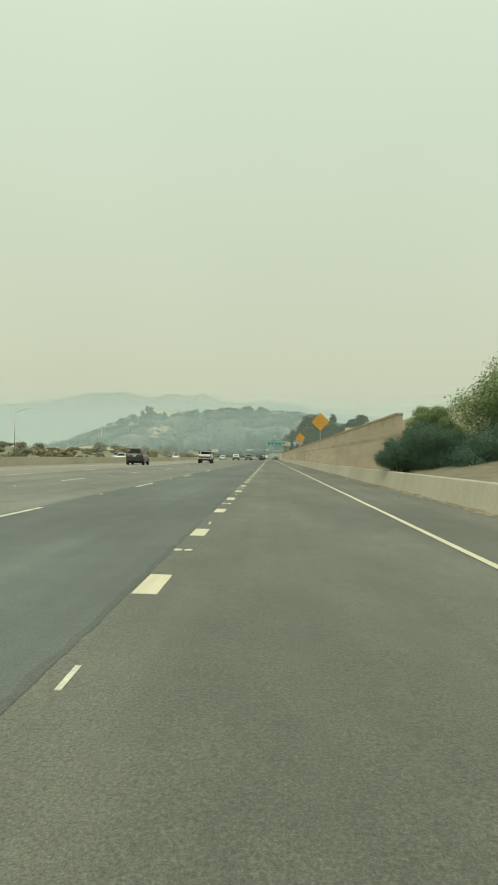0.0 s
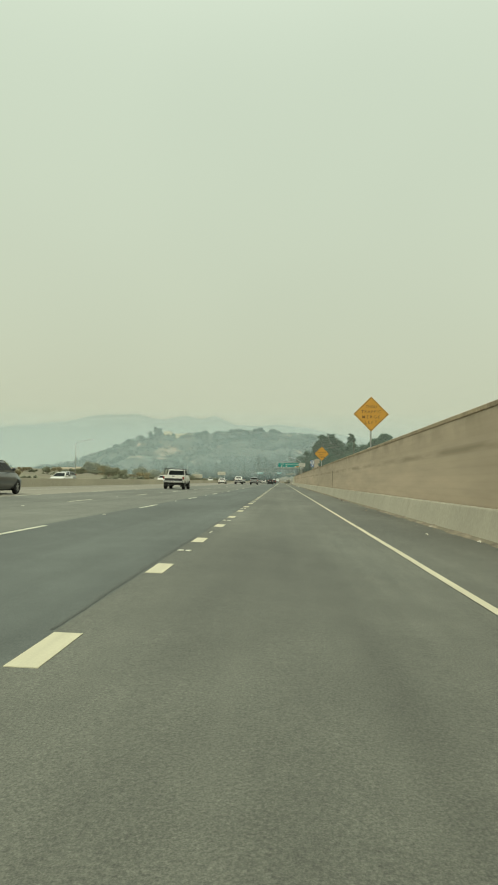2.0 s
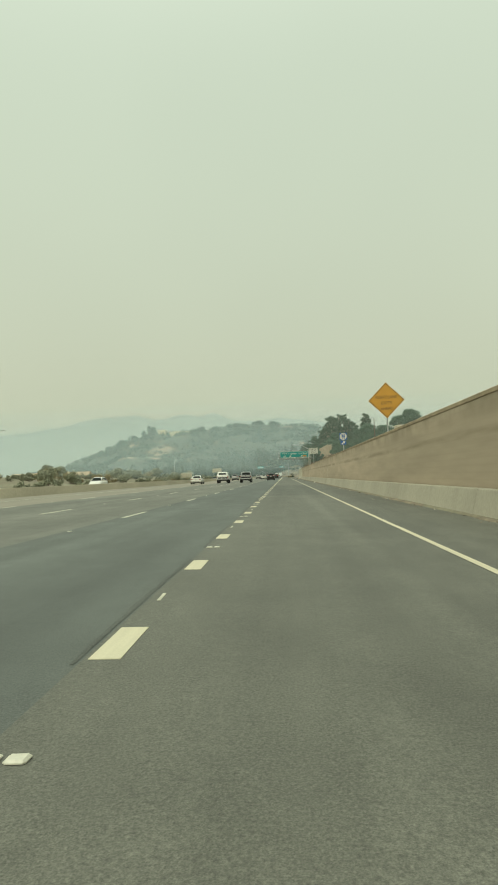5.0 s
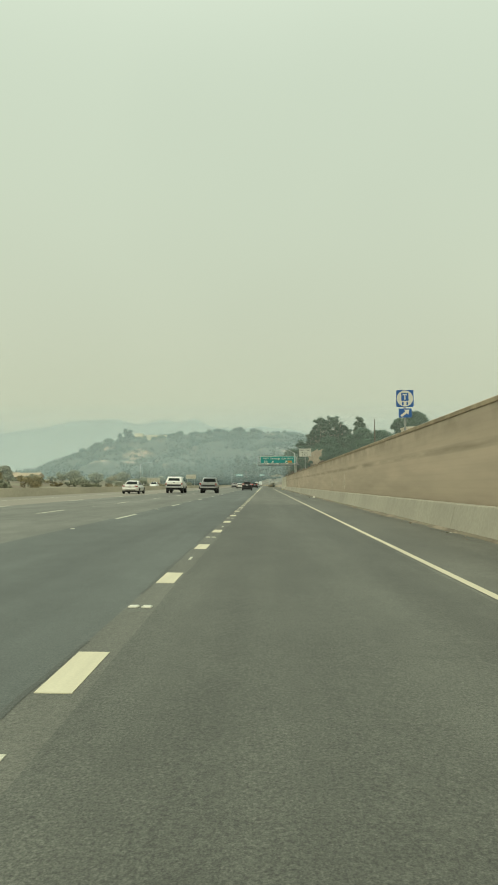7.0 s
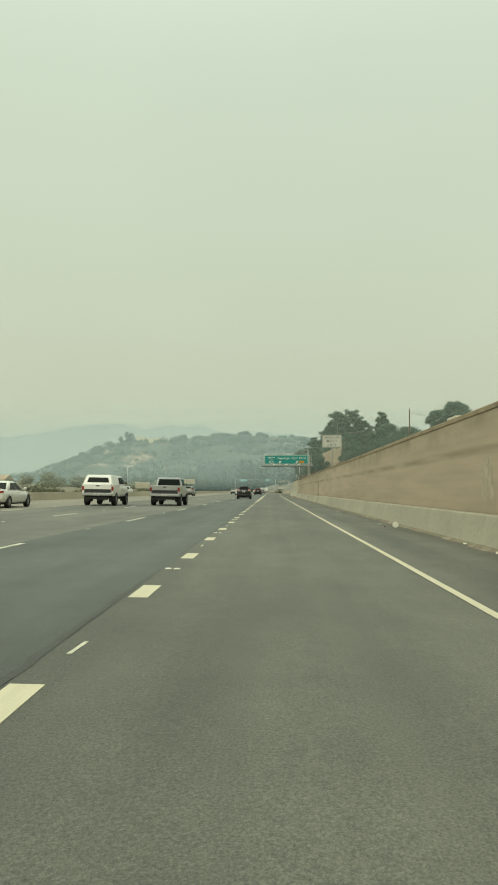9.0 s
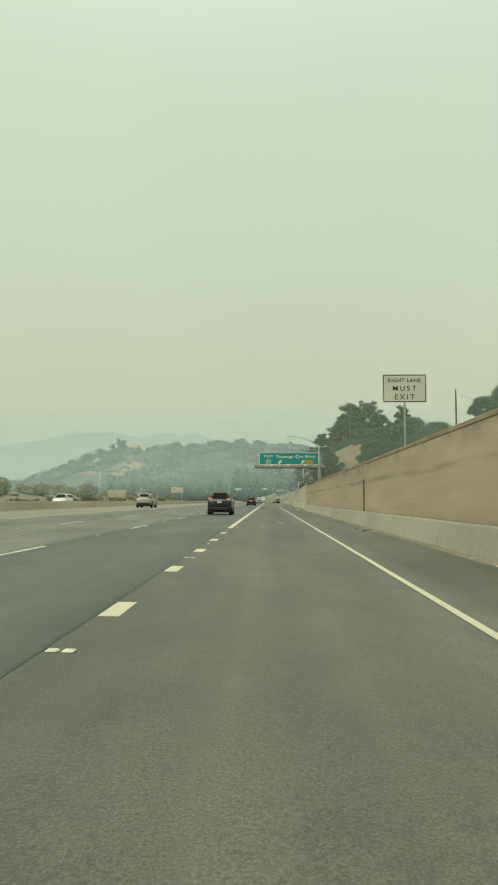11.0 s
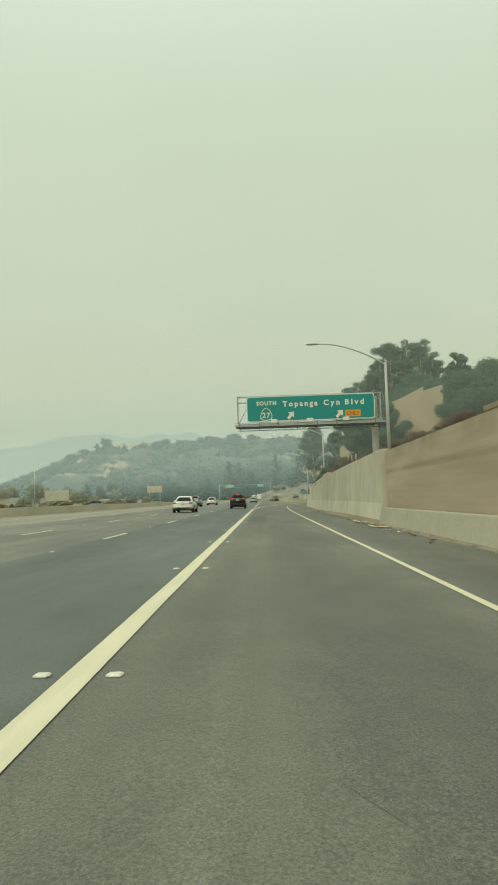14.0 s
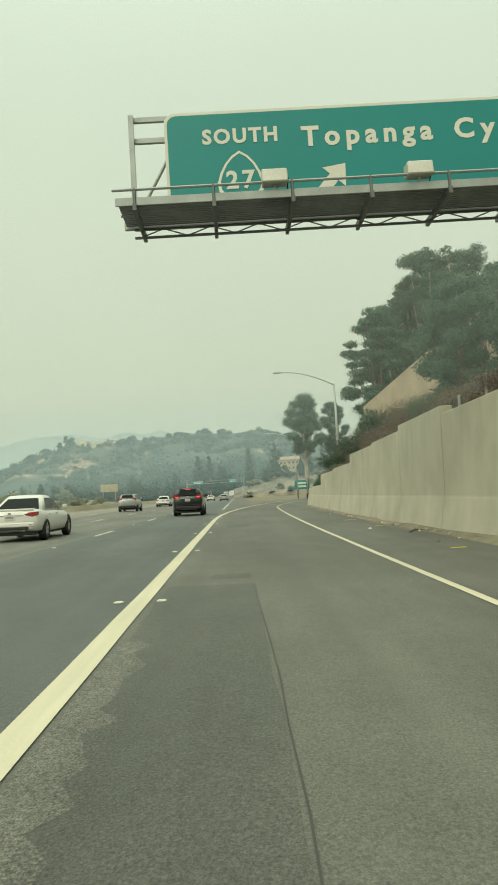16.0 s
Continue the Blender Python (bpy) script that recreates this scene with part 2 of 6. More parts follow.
LEGEND_BROWN = material("legend_brown", (0.17, 0.095, 0.03), 0.5, vary=0.1)
LAMP_GREY = material("lamp_housing", (0.42, 0.43, 0.40), 0.5, 0.3, vary=0.1)
BARK = material("bark", (0.16, 0.13, 0.10), 0.9, vary=0.3, scale=2.0, fine=15, bump=0.6, bump_scale=8)
PALE_BARK = material("pale_bark", (0.38, 0.34, 0.27), 0.85, vary=0.25, scale=1.5, fine=10, bump=0.4, bump_scale=8)
LEAF = leaf_material("leaf_green", (0.175, 0.240, 0.125))
LEAF_OAK = leaf_material("leaf_oak", (0.078, 0.138, 0.106), 0.22)
# green paled to put haze into the scrub beyond the median
LEAF_HAZED = leaf_material("leaf_hazed", (0.235, 0.255, 0.205), 0.3)
LEAF_HILL = leaf_material("leaf_hill", (0.040, 0.066, 0.052), 0.3)
LEAF_EUC = leaf_material("leaf_eucalyptus", (0.082, 0.130, 0.102), 0.25)
LEAF_DARK = leaf_material("leaf_dark", (0.062, 0.098, 0.068))
LEAF_RED = leaf_material("leaf_rust", (0.175, 0.145, 0.126), 0.3)
LEAF_DRY = leaf_material("leaf_dry", (0.26, 0.235, 0.16))
STUCCO = material("stucco", (0.42, 0.35, 0.25), 0.9, vary=0.12, scale=0.6, fine=9)
TAN_BLOCK = material("tan_block", (0.455, 0.365, 0.262), 0.9, vary=0.12, scale=0.6, fine=9)
PALE_STUCCO = material("pale_stucco", (0.62, 0.58, 0.48), 0.9, vary=0.1, scale=0.6)
PALE_ROOF = material("faded_roof_tile", (0.40, 0.31, 0.21), 0.9, vary=0.15, scale=0.8, fine=4)
WINDOW_DARK = material("window_glass_dark", (0.03, 0.04, 0.04), 0.12, vary=0.05)


def wall_material():
    """Brown sound-wall plaster: weathered courses, a dark band of grime and runs from the coping."""
    m = material("sound_wall_plaster", (0.42, 0.347, 0.252), 0.92, vary=0.14, scale=0.3, fine=1.6, bump=0.12, bump_scale=6, tint=(0.42, 0.34, 0.25), stretch=(1, 0.14, 1.6))
    n, l = m.node_tree.nodes, m.node_tree.links
    l.new(n["Mapping"].outputs[0], n["Noise Texture.001"].inputs["Vector"])
    b = n["Principled BSDF"]
    base = b.inputs["Base Color"].links[0].from_socket
    geo = n.new("ShaderNodeNewGeometry")
    sep = n.new("ShaderNodeSeparateXYZ")
    l.new(geo.outputs["Position"], sep.inputs[0])
    mp = n.new("ShaderNodeMapping")
    mp.inputs["Scale"].default_value = (1, 0.25, 3.0)
    l.new(geo.outputs["Position"], mp.inputs["Vector"])
    ns = n.new("ShaderNodeTexNoise")
    ns.inputs["Scale"].default_value, ns.inputs["Detail"].default_value = 0.9, 6.0
    l.new(mp.outputs[0], ns.inputs["Vector"])
    # grime band near two thirds of the height
    d = n.new("ShaderNodeMath")
    d.operation = "SUBTRACT"
    d.inputs[1].default_value = 2.12
    l.new(sep.outputs[2], d.inputs[0])
    ab = n.new("ShaderNodeMath")
    ab.operation = "ABSOLUTE"
    l.new(d.outputs[0], ab.inputs[0])
    band = n.new("ShaderNodeMapRange")
    band.inputs[1].default_value, band.inputs[2].default_value = 0.03, 0.14
    band.inputs[3].default_value, band.inputs[4].default_value = 1.0, 0.0
    l.new(ab.outputs[0], band.inputs[0])
    nr = n.new("ShaderNodeMapRange")
    nr.inputs[1].default_value, nr.inputs[2].default_value = 0.36, 0.58
    l.new(ns.outputs[0], nr.inputs[0])
    bm_ = n.new("ShaderNodeMath")
    bm_.operation = "MULTIPLY"
    l.new(band.outputs[0], bm_.inputs[0])
    l.new(nr.outputs[0], bm_.inputs[1])
    # runs below the coping
    mp2 = n.new("ShaderNodeMapping")
    mp2.inputs["Scale"].default_value = (1, 0.38, 0.6)
    l.new(geo.outputs["Position"], mp2.inputs["Vector"])
    n2 = n.new("ShaderNodeTexNoise")
    n2.inputs["Scale"].default_value, n2.inputs["Detail"].default_value = 1.6, 5.0
    l.new(mp2.outputs[0], n2.inputs["Vector"])
    r2 = n.new("ShaderNodeMapRange")
    r2.inputs[1].default_value, r2.inputs[2].default_value = 0.40, 0.66
    l.new(n2.outputs[0], r2.inputs[0])
    hz = n.new("ShaderNodeMapRange")
    hz.inputs[1].default_value, hz.inputs[2].default_value = 2.35, 3.05
    l.new(sep.outputs[2], hz.inputs[0])
    m2 = n.new("ShaderNodeMath")
    m2.operation = "MULTIPLY"
    l.new(r2.outputs[0], m2.inputs[0])
    l.new(hz.outputs[0], m2.inputs[1])
    mx = n.new("ShaderNodeMath")
    mx.operation = "MAXIMUM"
    l.new(bm_.outputs[0], mx.inputs[0])
    l.new(m2.outputs[0], mx.inputs[1])
    sc = n.new("ShaderNodeMath")
    sc.operation = "MULTIPLY"
    sc.inputs[1].default_value = 0.6
    l.new(mx.outputs[0], sc.inputs[0])
    mix = n.new("ShaderNodeMixRGB")
    l.new(sc.outputs[0], mix.inputs[0])
    l.new(base, mix.inputs[1])
    mix.inputs[2].default_value = (0.20, 0.17, 0.11, 1)
    # faint block courses
    br = n.new("ShaderNodeTexWave")
    br.bands_direction = "Z"
    br.inputs["Scale"].default_value = 1.55
    br.inputs["Distortion"].default_value = 0.4
    l.new(geo.outputs["Position"], br.inputs["Vector"])
    cr_ = n.new("ShaderNodeMapRange")
    cr_.inputs[1].default_value, cr_.inputs[2].default_value = 0.0, 0.25
    cr_.inputs[3].default_value, cr_.inputs[4].default_value = 0.975, 1.0
    l.new(br.outputs[1], cr_.inputs[0])
    mm = n.new("ShaderNodeMixRGB")
    mm.blend_type = "MULTIPLY"
    mm.inputs[0].default_value = 1.0
    l.new(mix.outputs[0], mm.inputs[1])
    l.new(cr_.outputs[0], mm.inputs[2])
    l.new(mm.outputs[0], b.inputs["Base Color"])
    return m


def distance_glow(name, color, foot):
    """Far range as a plain, faintly glowing backdrop: smoke haze is painted into its emission."""
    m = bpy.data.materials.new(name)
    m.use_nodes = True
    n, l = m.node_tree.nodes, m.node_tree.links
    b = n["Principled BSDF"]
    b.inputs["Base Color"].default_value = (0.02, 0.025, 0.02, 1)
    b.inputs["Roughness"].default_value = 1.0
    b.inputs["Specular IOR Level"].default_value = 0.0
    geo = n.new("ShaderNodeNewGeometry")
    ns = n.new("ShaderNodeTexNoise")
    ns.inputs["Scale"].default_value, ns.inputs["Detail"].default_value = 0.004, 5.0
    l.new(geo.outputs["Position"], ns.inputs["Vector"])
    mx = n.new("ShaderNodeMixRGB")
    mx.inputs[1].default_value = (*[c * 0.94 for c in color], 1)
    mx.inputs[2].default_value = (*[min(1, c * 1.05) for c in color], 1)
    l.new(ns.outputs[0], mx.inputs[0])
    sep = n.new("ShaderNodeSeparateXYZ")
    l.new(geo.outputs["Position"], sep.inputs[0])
    # painted haze: emission goes to the foot colour low on the slope
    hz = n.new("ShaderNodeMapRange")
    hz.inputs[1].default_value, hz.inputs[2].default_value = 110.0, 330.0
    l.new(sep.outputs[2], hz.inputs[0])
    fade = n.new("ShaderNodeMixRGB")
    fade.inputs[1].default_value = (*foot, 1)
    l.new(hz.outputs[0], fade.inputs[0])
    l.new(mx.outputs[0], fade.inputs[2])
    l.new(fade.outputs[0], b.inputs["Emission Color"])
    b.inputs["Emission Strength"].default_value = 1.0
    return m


def stained(m, lo, hi, dark):
    """Dark runs of weathering that start at the top of a concrete wall."""
    n, l = m.node_tree.nodes, m.node_tree.links
    b = n["Principled BSDF"]
    base = b.inputs["Base Color"].links[0].from_socket
    geo = n.new("ShaderNodeNewGeometry")
    sep = n.new("ShaderNodeSeparateXYZ")
    l.new(geo.outputs["Position"], sep.inputs[0])
    mp = n.new("ShaderNodeMapping")
    mp.inputs["Scale"].default_value = (1, 1.1, 0.16)
    l.new(geo.outputs["Position"], mp.inputs["Vector"])
    ns = n.new("ShaderNodeTexNoise")
    ns.inputs["Scale"].default_value, ns.inputs["Detail"].default_value = 1.3, 5.0
    l.new(mp.outputs[0], ns.inputs["Vector"])
    r = n.new("ShaderNodeMapRange")
    r.inputs[1].default_value, r.inputs[2].default_value = 0.45, 0.68
    l.new(ns.outputs[0], r.inputs[0])
    h = n.new("ShaderNodeMapRange")
    h.inputs[1].default_value, h.inputs[2].default_value = lo, hi
    l.new(sep.outputs[2], h.inputs[0])
    mu = n.new("ShaderNodeMath")
    mu.operation = "MULTIPLY"
    l.new(r.outputs[0], mu.inputs[0])
    l.new(h.outputs[0], mu.inputs[1])
    mx = n.new("ShaderNodeMixRGB")
    mx.inputs[2].default_value = (*dark, 1)
    l.new(mu.outputs[0], mx.inputs[0])
    l.new(base, mx.inputs[1])
    l.new(mx.outputs[0], b.inputs["Base Color"])
    return m


stained(GREY_CONCRETE, 0.9, 8.5, (0.22, 0.205, 0.15))
stained(CONCRETE, -0.2, 3.2, (0.22, 0.20, 0.15))
WALL = wall_material()
COPING = material("wall_coping", (0.30, 0.24, 0.155), 0.92, vary=0.25, scale=1.2, fine=9, bump=0.3)
WALL_REPAIR = material("wall_repair", (0.44, 0.375, 0.28), 0.92, vary=0.2, scale=2.2, fine=9)

# ---------------------------------------------------------------- mesh helpers
def mesh_object(name, bm, mat, smooth=False):
    me = bpy.data.meshes.new(name)
    bm.normal_update()
    bm.to_mesh(me)
    bm.free()
    me.materials.append(mat)
    if smooth:
        me.polygons.foreach_set("use_smooth", [True] * len(me.polygons))
    return new(name, me)


def part(name, bm, mat, parent, label="", smooth=False):
    ob = mesh_object(name, bm, mat, smooth)
    ob.parent = parent
    return tagged(ob, label)


def empty(name, m, label, category, group="", kind=""):
    ob = new(name)
    ob.empty_display_size = 0.2
    ob.matrix_world = m
    return tagged(ob, label, category, group, kind)


def add_box(bm, x0, x1, y0, y1, z0, z1, bevel=0.0, m=None):
    r = bmesh.ops.create_cube(bm, size=1.0)
    vs = r["verts"]
    for v in vs:
        v.co = Vector(((x0 + x1) / 2 + v.co.x * (x1 - x0), (y0 + y1) / 2 + v.co.y * (y1 - y0), (z0 + z1) / 2 + v.co.z * (z1 - z0)))
    if bevel:
        es = list({e for v in vs for e in v.link_edges})
        g = bmesh.ops.bevel(bm, geom=es, offset=bevel, segments=1, affect="EDGES")
        vs = list({v for f in g["faces"] for v in f.verts} | {v for v in vs if v.is_valid})
    if m is not None:
        for v in vs:
            v.co = m @ v.co
    return bm


def box(x0, x1, y0, y1, z0, z1, bevel=0.0):
    return add_box(bmesh.new(), x0, x1, y0, y1, z0, z1, bevel)


def add_tube(bm, points, radii, seg=8, caps=True):
    """A round bar along a line of points."""
    rings = []
    n = len(points)
    for i, p in enumerate(points):
        p = Vector(p)
        a = Vector(points[max(i - 1, 0)])
        b = Vector(points[min(i + 1, n - 1)])
        d = (b - a).normalized()
        u = d.cross(Vector((0, 0, 1)))
        if u.length < 1e-3:
            u = d.cross(Vector((0, 1, 0)))
        u.normalize()
        w = u.cross(d)
        r = radii[i] if hasattr(radii, "__len__") else radii
        rings.append([bm.verts.new(p + (u * math.cos(2 * math.pi * k / seg) + w * math.sin(2 * math.pi * k / seg)) * r) for k in range(seg)])
    for a, b in zip(rings, rings[1:]):
        for k in range(seg):
            bm.faces.new((a[k], a[(k + 1) % seg], b[(k + 1) % seg], b[k]))
    if caps:
        bm.faces.new(rings[0][::-1])
        bm.faces.new(rings[-1])
    return bm


def tube(points, radii, seg=8):
    return add_tube(bmesh.new(), points, radii, seg)


def add_extrude(bm, outline, axis, a, b):
    """A flat outline of (u, v) drawn out along an axis from a to b."""
    def at(u, v, w):
        return {"x": (w, u, v), "y": (u, w, v), "z": (u, v, w)}[axis]
    lo = [bm.verts.new(at(u, v, a)) for u, v in outline]
    hi = [bm.verts.new(at(u, v, b)) for u, v in outline]
    n = len(outline)
    for k in range(n):
        bm.faces.new((lo[k], lo[(k + 1) % n], hi[(k + 1) % n], hi[k]))
    bm.faces.new(lo[::-1])
    bm.faces.new(hi)
    bmesh.ops.recalc_face_normals(bm, faces=bm.faces[:])
    return bm


def extrude(outline, axis, a, b):
    return add_extrude(bmesh.new(), outline, axis, a, b)


def sheet(name, verts, faces, mat, smooth=True):
    me = bpy.data.meshes.new(name)
    me.from_pydata(verts, [], faces)
    me.materials.append(mat)
    if smooth:
        me.polygons.foreach_set("use_smooth", [True] * len(me.polygons))
    me.update()
    return new(name, me)


def grid_sheet(name, xs, ys, height, mat):
    verts = [(x, y, height(x, y)) for y in ys for x in xs]
    w = len(xs)
    faces = [(j * w + i, j * w + i + 1, (j + 1) * w + i + 1, (j + 1) * w + i) for j in range(len(ys) - 1) for i in range(w - 1)]
    return sheet(name, verts, faces, mat)


def lettering(name, text, size, mat, parent, m, width=0.0, weight=0.0, depth=0.006, align="LEFT", label=""):
    """Words in the built-in font as a thin mesh, letter-spaced to the given width in metres."""
    def build(space):
        cu = bpy.data.curves.new(name, "FONT")
        cu.body, cu.size, cu.extrude, cu.offset, cu.align_x = text, size, depth, weight, "LEFT"
        cu.resolution_u, cu.space_character = 3, space
        ob = bpy.data.objects.new(name, cu)
        scene.collection.objects.link(ob)
        bpy.context.view_layer.update()
        me = bpy.data.meshes.new_from_object(ob.evaluated_get(bpy.context.evaluated_depsgraph_get()))
        bpy.data.objects.remove(ob)
        bpy.data.curves.remove(cu)
        xs = [v.co.x for v in me.vertices]
        return me, min(xs), max(xs)
    me, lo, hi = build(1.0)
    if width and len(text) > 1:
        w1 = hi - lo
        me, lo, hi = build(1.2)
        per = ((hi - lo) - w1) / 0.2
        me, lo, hi = build(min(max(1.0 + (width - w1) / per, 0.85), 1.5))
    k = width / (hi - lo) if width else 1.0
    x0 = lo if align == "LEFT" else (lo + hi) / 2
    for v in me.vertices:
        v.co.x = (v.co.x - x0) * k
    me.transform(m)
    bm = bmesh.new()
    bm.from_mesh(me)
    bpy.data.meshes.remove(me)
    bmesh.ops.remove_doubles(bm, verts=bm.verts[:], dist=1e-5)
    bm.verts.index_update()
    seen, letters = set(), []
    for v in bm.verts:
        if v.index in seen:
            continue
        stack, island = [v], []
        seen.add(v.index)
        while stack:
            q = stack.pop()
            island.append(q)
            for e2 in q.link_edges:
                o = e2.other_vert(q)
                if o.index not in seen:
                    seen.add(o.index)
                    stack.append(o)
        letters.append(island)
    for island in letters:
        num = {v.index: i for i, v in enumerate(island)}
        faces = {f for v in island for f in v.link_faces}
        lm = bpy.data.meshes.new("letter")
        lm.from_pydata([v.co[:] for v in island], [], [[num[v.index] for v in f.verts] for f in faces])
        lm.materials.append(mat)
        o = new("letter", lm)
        o.parent = parent
    bm.free()


def facing(x, y, z):
    """The pose of upright lettering that faces back along the road."""
    return pose(x, y, z, 90, 0, 0)


def road_z(x):
    return -0.02 * x


def bend(y):
    """How far the exit lane has swung aside at y."""
    return max(0.0, y - 352.0) ** 2 / 2 / 1500.0 + max(0.0, y - 395.0) ** 2 / 2 / 180.0


# ---------------------------------------------------------------- ground, road, hills
def ground_z(x, y):
    z = -0.02 * x - 0.05
    if x < -20:
        k = min(max((-41 - x) / 10, 0.0), 1.0)
        z = 0.22 + 0.13 * k + min(0.07 * max(0.0, -42 - x), 4.5) + k * 1.5 * noise.noise((x * 0.045, y * 0.03, 4))
    if x > 5.3:
        k = min(max((y - 20) / 40, 0.0), 1.0)
        b = x - 5.3 - bend(y)
        if b > 0:
            a1, a2 = (0.62, 0.36) if y > 340 else (0.40, 0.30)
            up = 0.5 + min(a1 * min(b, 3.0) + a2 * max(b - 3.0, 0.0), 12.0 + 0.05 * b)
            top = 2.2 if y < 345 else max(2.2 - (y - 345) * 0.028, 0.4)
            z = -0.15 + k * (top * min(b / 0.6, 1.0) + up - 0.5) + (1 - k) * min(0.12 * b, 6)
            if y > 430:
                z = max(z - (y - 430) * 0.05, -0.15)
        else:
            z = -0.15
    if y > 480:
        z -= min((y - 480) * 0.0025, 1.0)
    return z


gx = [-4500, -3000, -1800, -1000, -600, -350, -240, -180, -140, -120, -108, -98, -90, -83, -76, -70, -65, -60, -56, -52, -48, -45, -36, -30, -26, -22, -19.9, -10, 0, 4.6, 5.4, 5.7, 6.0, 6.5, 7.5, 9, 11, 13, 16, 20, 25, 32, 40, 55, 80, 120, 200, 350, 600, 1000, 2000, 4500]
gy = [-600, -200, -60, -20, 0, 15, 25, 35, 50, 65, 80, 95, 110, 125, 140, 155, 170, 185, 200, 215, 230, 245, 260, 275, 290, 310, 330, 345, 352, 360, 368, 376, 384, 392, 400, 408, 416, 424, 432, 445, 460, 480, 520, 600, 700, 850, 1000, 1300, 1800, 2600, 4600]
ground = grid_sheet("ground", gx, gy, lambda x, y: ground_z(x, y) + (0.12 * noise.noise((x * 0.07, y * 0.07, 0)) if x > 9 or x < -46 else 0), DRY)
tagged(ground, "dry tan ground with sparse scrub either side of the freeway", "ground", kind="structure")


def strip(name, x0, x1, y0, y1, lift, mat, curve=False, step=8.0, nx=2):
    """A strip of road surface laid lengthwise."""
    n = max(2, int((y1 - y0) / step) + 1)
    verts, faces = [], []
    for j in range(n):
        y = y0 + (y1 - y0) * j / (n - 1)
        for i in range(nx):
            x = x0 + (x1 - x0) * i / (nx - 1)
            verts.append((x + (bend(y) if curve else 0.0), y, road_z(x) + lift))
    for j in range(n - 1):
        for i in range(nx - 1):
            a = j * nx + i
            faces.append((a, a + 1, a + nx + 1, a + nx))
    return sheet(name, verts, faces, mat)


road = strip("road", -4.95, -1.31, -60, 900, 0.0, ASPHALT, nx=3)
tagged(road, "dark worn asphalt freeway lanes with pale lane markings", "road", kind="structure")
road_mid = strip("road_middle_lanes", -12.3, -4.95, -60, 900, 0.0, MID_ASPHALT, nx=4)
tagged(road_mid, "greyed older asphalt of the middle lanes", "road", kind="structure")
lane_near = strip("road_outer_lane", -1.31, 2.0, -60, 900, 0.001, NEAR_ASPHALT, nx=3)
tagged(lane_near, "coarse brownish asphalt of the outer lane with patches", "road", kind="structure")
lane_exit = strip("road_exit_lane", 2.0, 4.95, -60, 392, 0.001, NEAR_ASPHALT, nx=3)
tagged(lane_exit, "asphalt shoulder beside the exit lane, strewn with grit", "road", kind="structure")
shoulder = strip("road_shoulder", 3.6, 5.5, 318, 392, 0.003, NEAR_ASPHALT, curve=True, step=3)
tagged(shoulder, "asphalt shoulder running to the foot of the retaining wall", "road", kind="structure")
ramp = strip("road_ramp", -1.6, 5.5, 392, 520, 0.004, NEAR_ASPHALT, curve=True, step=4, nx=4)
tagged(ramp, "asphalt exit ramp curving away from the freeway", "road", kind="structure")
road_left = strip("road_left_lanes", -19.4, -12.3, -60, 900, 0.0, CONCRETE_ROAD, nx=4)
tagged(road_left, "pale concrete fast lanes and inner shoulder", "road", kind="structure")
road_far = strip("road_opposite", -38, -20.2, -60, 900, -0.25, CONCRETE_ROAD, nx=3)
for v in road_far.data.vertices:
    v.co.z = 0.36
tagged(road_far, "concrete lanes of the opposite carriageway", "road", kind="structure")


def ridge(x, pts):
    if x <= pts[0][0]:
        return pts[0][1]
    for (a, za), (b, zb) in zip(pts, pts[1:]):
        if x <= b:
            s = (x - a) / (b - a)
            s = s * s * (3 - 2 * s) * 0.5 + s * 0.5
            return za + (zb - za) * s
    return pts[-1][1]


HILL = [(-1200, 4), (-700, 14), (-431, 14), (-376, 22), (-311, 37), (-262, 55), (-233, 72), (-180, 80), (-110, 89), (-40, 94), (21, 89), (60, 83), (120, 66), (200, 55), (420, 45), (700, 40), (1200, 20)]


def hill_z(x, y):
    foot = 860 + 120 * noise.noise((x * 0.004, 3.3, 0)) + max(0, -x - 250) * 0.35
    if y < 1380:
        s = min(max((y - foot) / (1380 - foot), 0), 1)
        s = s ** 0.85 * (1 - 0.12 * math.sin(s * math.pi * 3 + x * 0.01))
        if s > 0.97:
            s = min(s, 1.0)
    else:
        s = max(1 - (y - 1380) / 420, 0)
    n = noise.fractal((x * 0.012, y * 0.012, 0.5), 1.0, 2.0, 4) * 13 * min(s * 4, 1) * min(1.0, abs(y - 1380) / 130 + 0.12)
    return ridge(x, HILL) * s + n - 2.5


hill = grid_sheet("hill", [-1200 + 7 * i for i in range(310)], [840 + 8 * j for j in range(122)], hill_z, SCRUB_GROUND)
tagged(hill, "scrub-covered hill with bare tan slopes behind the smoke", "hill", kind="structure")

MOUNT = [(-4200, 120), (-2400, 210), (-1700, 255), (-1400, 285), (-1198, 305), (-960, 348), (-760, 352), (-627, 325), (-500, 348), (-423, 333), (-362, 350), (-249, 303), (-120, 296), (0, 308), (127, 292), (260, 262), (430, 235), (800, 190), (1500, 140), (4200, 60)]
def mountain_z(x, y):
    k = min(max((y - 3300) / 700, 0), 1) ** 0.9 * (1 if y < 4010 else max(0, 1 - (y - 4000) / 300))
    return (ridge(x, MOUNT) + 9 * noise.fractal((x * 0.008, 1.0, 2), 1, 2, 4)) * k - 6


